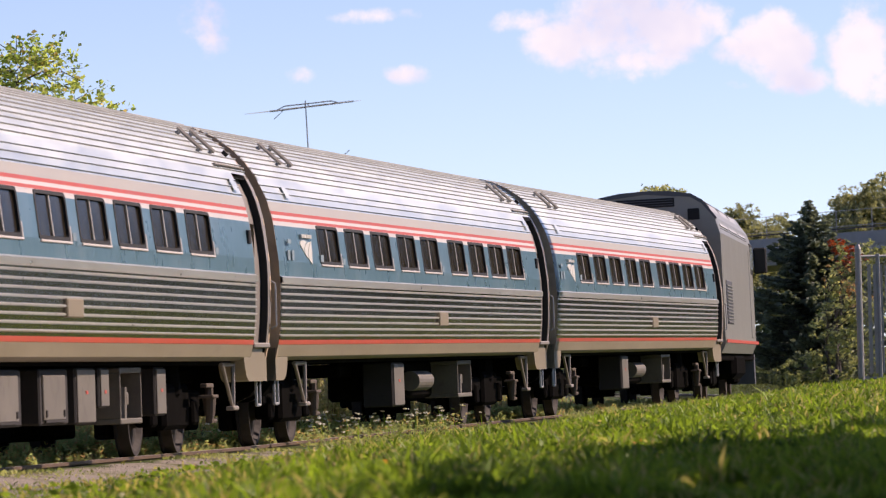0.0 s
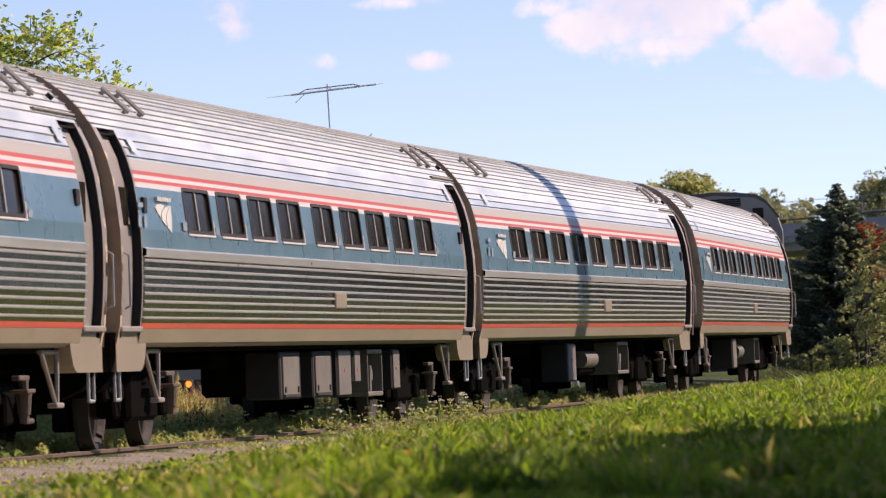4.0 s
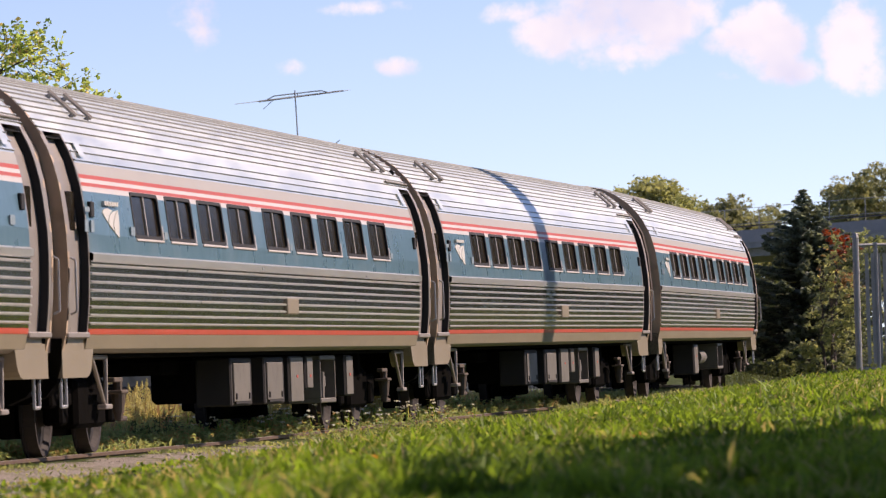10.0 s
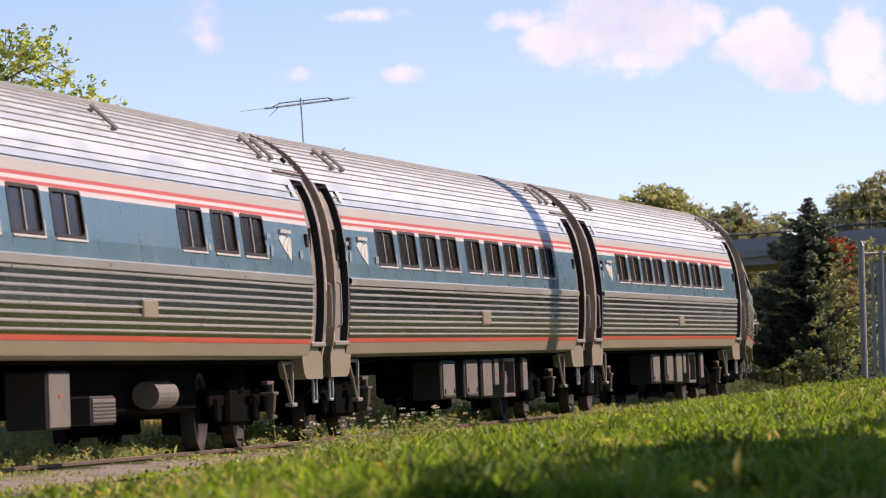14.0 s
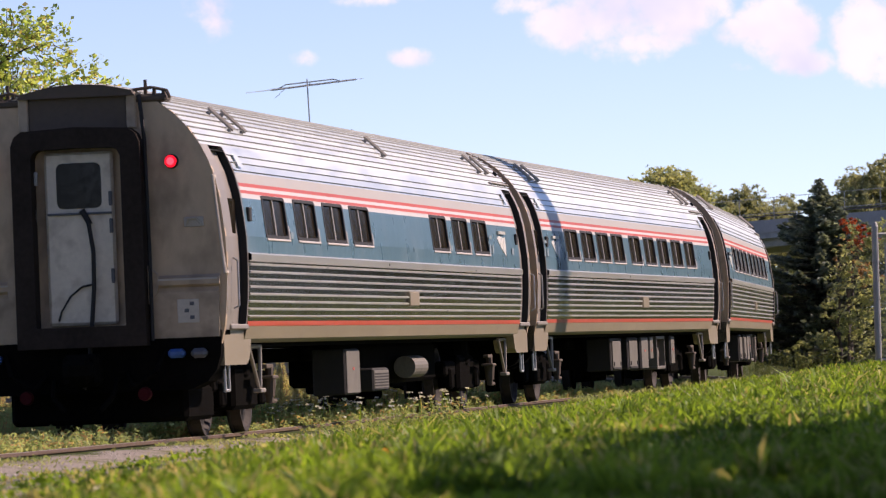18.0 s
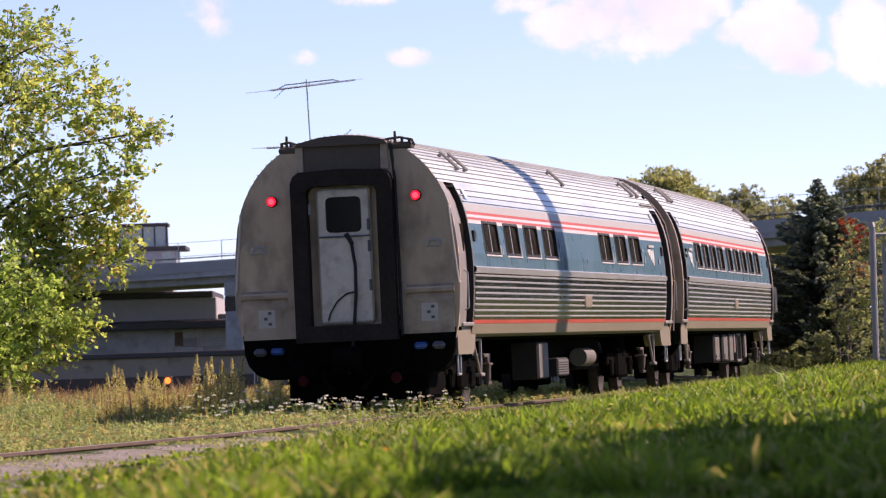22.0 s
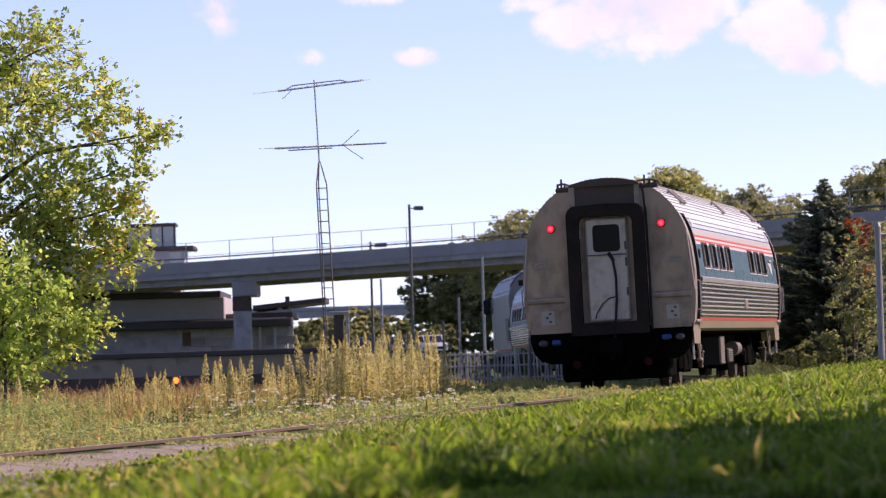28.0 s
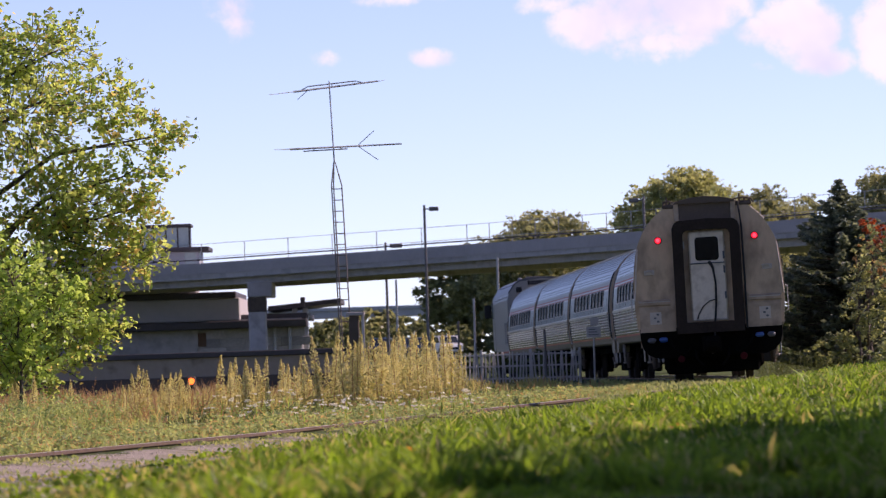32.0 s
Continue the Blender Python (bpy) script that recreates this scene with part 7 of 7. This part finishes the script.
def meadow():
    rng = np.random.default_rng(6)
    n = 110000
    y = rng.uniform(64, 150, n)
    x = rng.uniform(-1, 1, n) * (y * 0.078 + 1.5)
    lat, s = track_lat(x, y)
    keep = (lat < -1.25) & (lat > -26)
    x, y, lat, s = x[keep], y[keep], lat[keep], s[keep]
    deep = smooth(1.2, 4.5, -lat)
    clump = 0.5 + 0.5 * np.sin(x * 2.3 + y * 0.4) * np.sin(y * 0.31 - x)
    h = rng.uniform(0.1, 0.28, len(x)) * (0.4 + deep) * (0.6 + 0.8 * clump)
    pick = rng.uniform(0, 1, len(x))
    a = pick < 0.97 - 0.14 * smooth(5.5, 9.5, -lat) * smooth(2.5, 6.0, -x)
    low = a & (rng.uniform(0, 1, len(x)) < 1 - smooth(2.2, 5.5, -lat))
    me = quads("meadow_weeds", blades(rng, x[low], y[low], h[low] * 0.9, 0.45, 0.020), MEADOW)
    tagged(new("meadow_weeds", me), "low green weeds between the rails and the dry grass", "weeds", kind="stuff")
    a = a & ~low
    b = ~a & ~low
    me = quads("meadow_grass", blades(rng, x[a], y[a], h[a], 0.3, 0.014), GRASS_DRY)
    tagged(new("meadow_grass", me), "dry golden meadow grass beyond the rails", "grass", kind="stuff")
    me = quads("brown_weeds", blades(rng, x[b], y[b], h[b] * 1.35, 0.25, 0.014), BROWNWEED)
    tagged(new("brown_weeds", me), "brown seeding dock and weeds beyond the rails", "weeds", kind="stuff")
    # green low plants along the edge of the rails, on both sides
    n = 34000
    s = rng.uniform(-24, 62, n)
    side = rng.choice([-1, 1], n)
    la = side * (0.85 + rng.exponential(0.35, n))
    mid = rng.uniform(0, 1, n) < 0.35
    la[mid] = rng.uniform(-0.66, 0.66, mid.sum())
    pts = np.array([on_track(a_, b_)[:2] for a_, b_ in zip(s, la)])
    h = rng.uniform(0.04, 0.16, n) * (0.6 + 0.5 * np.sin(s * 1.7) ** 2)
    h = np.where(la > 0.7, h * (0.35 + 0.65 * smooth(24, 36, s)), h)
    k = np.sin(s * 0.9 + 2 * np.sin(s * 0.37)) > -0.35
    me = quads("trackside_weeds", blades(rng, pts[k, 0], pts[k, 1], h[k], 0.6, 0.013), MEADOW)
    tagged(new("trackside_weeds", me), "low green weeds growing along the rails", "weeds", kind="stuff")


def stems_and_leaves(rng, x, y, h, per, size, aspect=0.3):
    """Upright weeds: thin stems with narrow leaves all the way up."""
    n = len(x)
    lean = rng.normal(size=(n, 2)) * 0.16 * h[:, None]
    stem = blades(rng, x, y, h, 0.16, 0.006)
    u = rng.uniform(0.06, 1.0, (n, per))
    base = np.stack([x, y, ground_z(x, y)], 1)[:, None]
    c = base + np.stack([lean[:, :1] * u, lean[:, 1:] * u, h[:, None] * u], 2)
    c = c + rng.normal(size=c.shape) * np.stack([0.05 * (1.25 - u)] * 2 + [0.02 + 0 * u], 2)
    return np.concatenate([stem, leaves(rng, c.reshape(-1, 3), size, -0.25, aspect)])


def weed_clumps():
    """Leafy weeds in stands, mostly on the far side of the rails: pale green, reddish, and dark ones that paint in
    shade.
    """
    rng = np.random.default_rng(21)

    def stand(n, s0, s1, l0, l1, h0, h1, power=1.0):
        s = rng.uniform(s0, s1, n)
        lat = -(l0 + (l1 - l0) * rng.uniform(0, 1, n) ** power)
        p = np.array([on_track(a, b)[:2] for a, b in zip(s, lat)])
        k = patchy(p[:, 0], p[:, 1], 0.9, 8)
        h = rng.uniform(h0, h1, n) * (0.45 + 0.9 * k) * 1.0
        return p[:, 0], p[:, 1], h
    for name, m, label, stands in (
            ("weed_leaves", WEED, "pale green leafy weeds beyond the rails", ((1900, 2, 9, 2.6, 5.4, 0.38, 0.60, 1.0), (700, 8, 14, 3.8, 6.2, 0.30, 0.5, 1.0), (1500, 14, 46, 3.0, 8.0, 0.2, 0.42, 1.0), (3800, -18, 46, 1.08, 4.2, 0.07, 0.20, 1.0), (1200, -8, 40, 5.0, 12.0, 0.25, 0.5, 1.0), (1900, -16, 40, -0.64, 0.64, 0.08, 0.20, 1.0))),
            ("red_weed_leaves", BROWNWEED, "reddish brown dock and seed heads beyond the rails", ((760, 10, 40, 3.5, 11.5, 0.35, 0.75, 0.8), (300, 4, 30, 2.6, 6.5, 0.2, 0.45, 1.0))),
            # dark leaves stand for shade from the train and the shrubs
            ("shade_weed_leaves", LEAF_DARK, "leafy weeds coloured dark to stand for shade", ((50, 7.0, 18, 1.15, 1.75, 0.25, 0.40, 1.0), (220, 92, 113, -4.2, -2.3, 0.45, 0.85, 1.0), (90, 18, 42, 1.3, 3.0, 0.2, 0.35, 1.0)))):
        v = []
        for args in stands:
            x, y, h = stand(*args)
            v.append(stems_and_leaves(rng, x, y, h, 20, 0.062 if m is not BROWNWEED else 0.04))
        tagged(new(name, quads(name, np.concatenate(v), m)), label, "weeds", kind="stuff")


def gravel_stones():
    """Loose stones on the shoulder: small uneven eight-sided lumps."""
    rng = np.random.default_rng(22)
    n = 44000
    x, y = scatter(rng, n, 22, 74)
    keep = (gravel_mask(x, y) > rng.uniform(0.25, 0.8, n)) & (track_lat(x, y)[0] > 0.85)
    x, y = x[keep], y[keep]
    m = len(x)
    c = np.stack([x, y, ground_z(x, y) + 0.002], 1)
    r = rng.uniform(0.004, 0.0135, (m, 1)) * (1 + 1.3 * (rng.uniform(0, 1, (m, 1)) > 0.96))
    axes = np.array([(1, 0, 0), (0, 1, 0), (-1, 0, 0), (0, -1, 0), (0, 0, 0.7), (0, 0, -0.7)])
    a = rng.uniform(0, math.tau, m)
    rot = np.stack([np.stack([np.cos(a), -np.sin(a), 0 * a], 1), np.stack([np.sin(a), np.cos(a), 0 * a], 1), np.stack([0 * a, 0 * a, 1 + 0 * a], 1)], 1)
    v = np.einsum("nij,kj->nki", rot, axes) * rng.uniform(0.6, 1.3, (m, 6, 1)) * r[:, None] + c[:, None]
    f = np.array([(0, 1, 4), (1, 2, 4), (2, 3, 4), (3, 0, 4), (1, 0, 5), (2, 1, 5), (3, 2, 5), (0, 3, 5)])
    me = bpy.data.meshes.new("gravel_stones")
    me.vertices.add(m * 6)
    me.vertices.foreach_set("co", v.astype(np.float32).ravel())
    me.loops.add(m * 24)
    me.loops.foreach_set("vertex_index", (f[None] + 6 * np.arange(m)[:, None, None]).astype(np.int32).ravel())
    me.polygons.add(m * 8)
    me.polygons.foreach_set("loop_start", np.arange(0, m * 24, 3, dtype=np.int32))
    me.materials.append(PEBBLE)
    me.update(calc_edges=True)
    tagged(new("gravel_stones", me), "loose grey and tan stones of the gravel shoulder", "gravel", kind="stuff")


def goldenrod_mesh(rng):
    g = Geo().limb((0, 0, 0), (0.03, 0, 1.0), 0.008, 0.004, 5)
    pts = []
    for k in range(380):
        z = rng.uniform(0.30, 1.0)
        r = 0.074 * (1 - ((z - 0.55) / 0.46) ** 2) if z > 0.55 else 0.074 * (z - 0.26) / 0.29
        a = rng.uniform(0, math.tau)
        pts.append((math.cos(a) * r * rng.uniform(0.3, 1) + 0.03 * z, math.sin(a) * r * rng.uniform(0.3, 1), z))
    plume = quads("plume", leaves(rng, np.array(pts), 0.036, -0.9, 0.4), PLUME)
    lp = np.array([(rng.normal() * 0.06, rng.normal() * 0.06, rng.uniform(0.05, 0.6)) for _ in range(40)])
    leaf = quads("leaf", leaves(rng, lp, 0.10, 0.1, 0.22), GRASS_DRY)
    return g.mesh("stem", [BROWNWEED]), plume, leaf


def goldenrods():
    rng = np.random.default_rng(8)
    kinds = [goldenrod_mesh(rng) for _ in range(4)]
    first = []
    for k in range(4):
        t = thing("goldenrod", pose(0, 0, 0), "tall golden seeding goldenrod in the meadow", "plant", "goldenrods")
        for nm, me in zip(("stem", "plume", "foliage"), kinds[k]):
            part(nm, me, None, t)
        first.append(t)
    spots = []
    # dense stand at the far end, scattered ones nearer
    for k in range(110):
        y = rng.uniform(94, 114)
        x = -0.5 - 3.3 * rng.uniform(0, 1) ** 1.5 + (y - 104) * 0.06
        spots.append((x, y, rng.uniform(0.9, 1.45) if x > -2.2 else rng.uniform(0.7, 1.2)))
    for k in range(20):
        y = rng.uniform(95, 101)
        spots.append((rng.uniform(-0.0563, -0.0452) * y, y, rng.uniform(0.72, 1.08)))
    for x0, h0 in ((-3.77, 1.14), (-3.73, 0.95), (-3.56, 0.86), (-3.40, 0.82), (-3.84, 0.85)):
        spots.append((x0, 100 + rng.uniform(-0.6, 0.6), h0))
    for k in range(8):
        spots.append((rng.uniform(-7.2, -5.9), rng.uniform(88, 96), rng.uniform(0.7, 1.0)))
    for i, (x, y, h) in enumerate(spots):
        lat = track_lat(x, y)[0][0]
        if lat > -1.9:
            x -= 1.9 + lat
        m = Matrix.Translation((x, y, gz(x, y) - 0.02)) @ pose(0, 0, 0, rng.uniform(-6, 6), rng.uniform(-6, 6), rng.uniform(0, 360))
        if i < 4:
            ob = first[i]
            ob.matrix_basis = m
        else:
            ob = copy_thing(first[i % 4], m)
        ob.scale = (h, h, h)


def daisies():
    """Wild carrot by the rails: leafy stems with flat white heads."""
    rng = np.random.default_rng(9)
    n = 134
    s = np.concatenate([rng.uniform(4, 17, 46), rng.uniform(4, 17, 44), rng.uniform(8.5, 15, 26), rng.uniform(25, 31, 6), rng.uniform(10, 30, 12)])
    la = np.concatenate([0.90 + rng.exponential(0.18, 46).clip(0, 0.7), rng.uniform(-0.62, 0.60, 44), rng.uniform(-1.75, -1.2, 26), -1.35 - rng.exponential(0.6, 18)])
    h = np.concatenate([rng.uniform(0.18, 0.42, 46), rng.uniform(0.20, 0.36, 44), rng.uniform(0.28, 0.50, 26), rng.uniform(0.3, 0.5, 18)])
    p = np.array([on_track(a, b)[:2] for a, b in zip(s, la)])
    stems = blades(rng, p[:, 0], p[:, 1], h, 0.16, 0.007)
    tagged(new("flower_stems", quads("flower_stems", stems, GRASS)), "thin green stems of wild carrot beside the rails", "plants", kind="stuff")
    r = np.repeat(rng.uniform(0.010, 0.024, n), 12)[:, None]
    heads = np.repeat(stems[:, 2], 12, axis=0) + rng.normal(size=(n * 12, 3)) * r * [1, 1, 0.25]
    tagged(new("white_flowers", quads("white_flowers", leaves(rng, heads, 0.026, 0, 0.9), PETAL)), "flat white wild carrot flowers beside the rails", "flowers", kind="stuff")
    near = np.arange(n) < 116
    lp = np.repeat(stems[near, 1], 26, axis=0) + rng.normal(size=(116 * 26, 3)) * [0.11, 0.16, 0.08] - [0, 0, 0.10]
    tagged(new("flower_leaves", quads("flower_leaves", leaves(rng, lp, 0.06, 0.05, 0.35), WEED)), "leafy undergrowth beneath the white flowers", "weeds", kind="stuff")


def fallen_leaves():
    """A few curled orange leaves lying in the shaded lawn."""
    rng = np.random.default_rng(31)
    for x, y in ((0.24, 30.0), (0.30, 29.9), (0.78, 28.8), (0.9, 33.0), (-0.3, 35.0), (1.42, 40.9)):
        t = thing("fallen_leaf", pose(x, y, gz(x, y) + 0.045, rng.uniform(-30, 30), rng.uniform(-30, 30), rng.uniform(0, 360)), "curled orange leaf fallen on the lawn", "leaf", "fallen leaves")
        g = Geo().add([(-0.05, 0, 0.012), (-0.02, -0.035, 0.02), (0.03, -0.03, 0.018), (0.055, 0, 0.0), (0.03, 0.03, 0.02), (-0.02, 0.034, 0.022), (0, 0, 0)], [(0, 1, 6), (1, 2, 6), (2, 3, 6), (3, 4, 6), (4, 5, 6), (5, 0, 6)])
        part("blade", g, FALLEN, t)
        part("stalk", Geo().limb((-0.05, 0, 0.012), (-0.10, 0.01, 0.02), 0.003, 0.002, 5), BARK, t)


lawn()
fallen_leaves()
meadow()
weed_clumps()
gravel_stones()
goldenrods()
daisies()
motions()
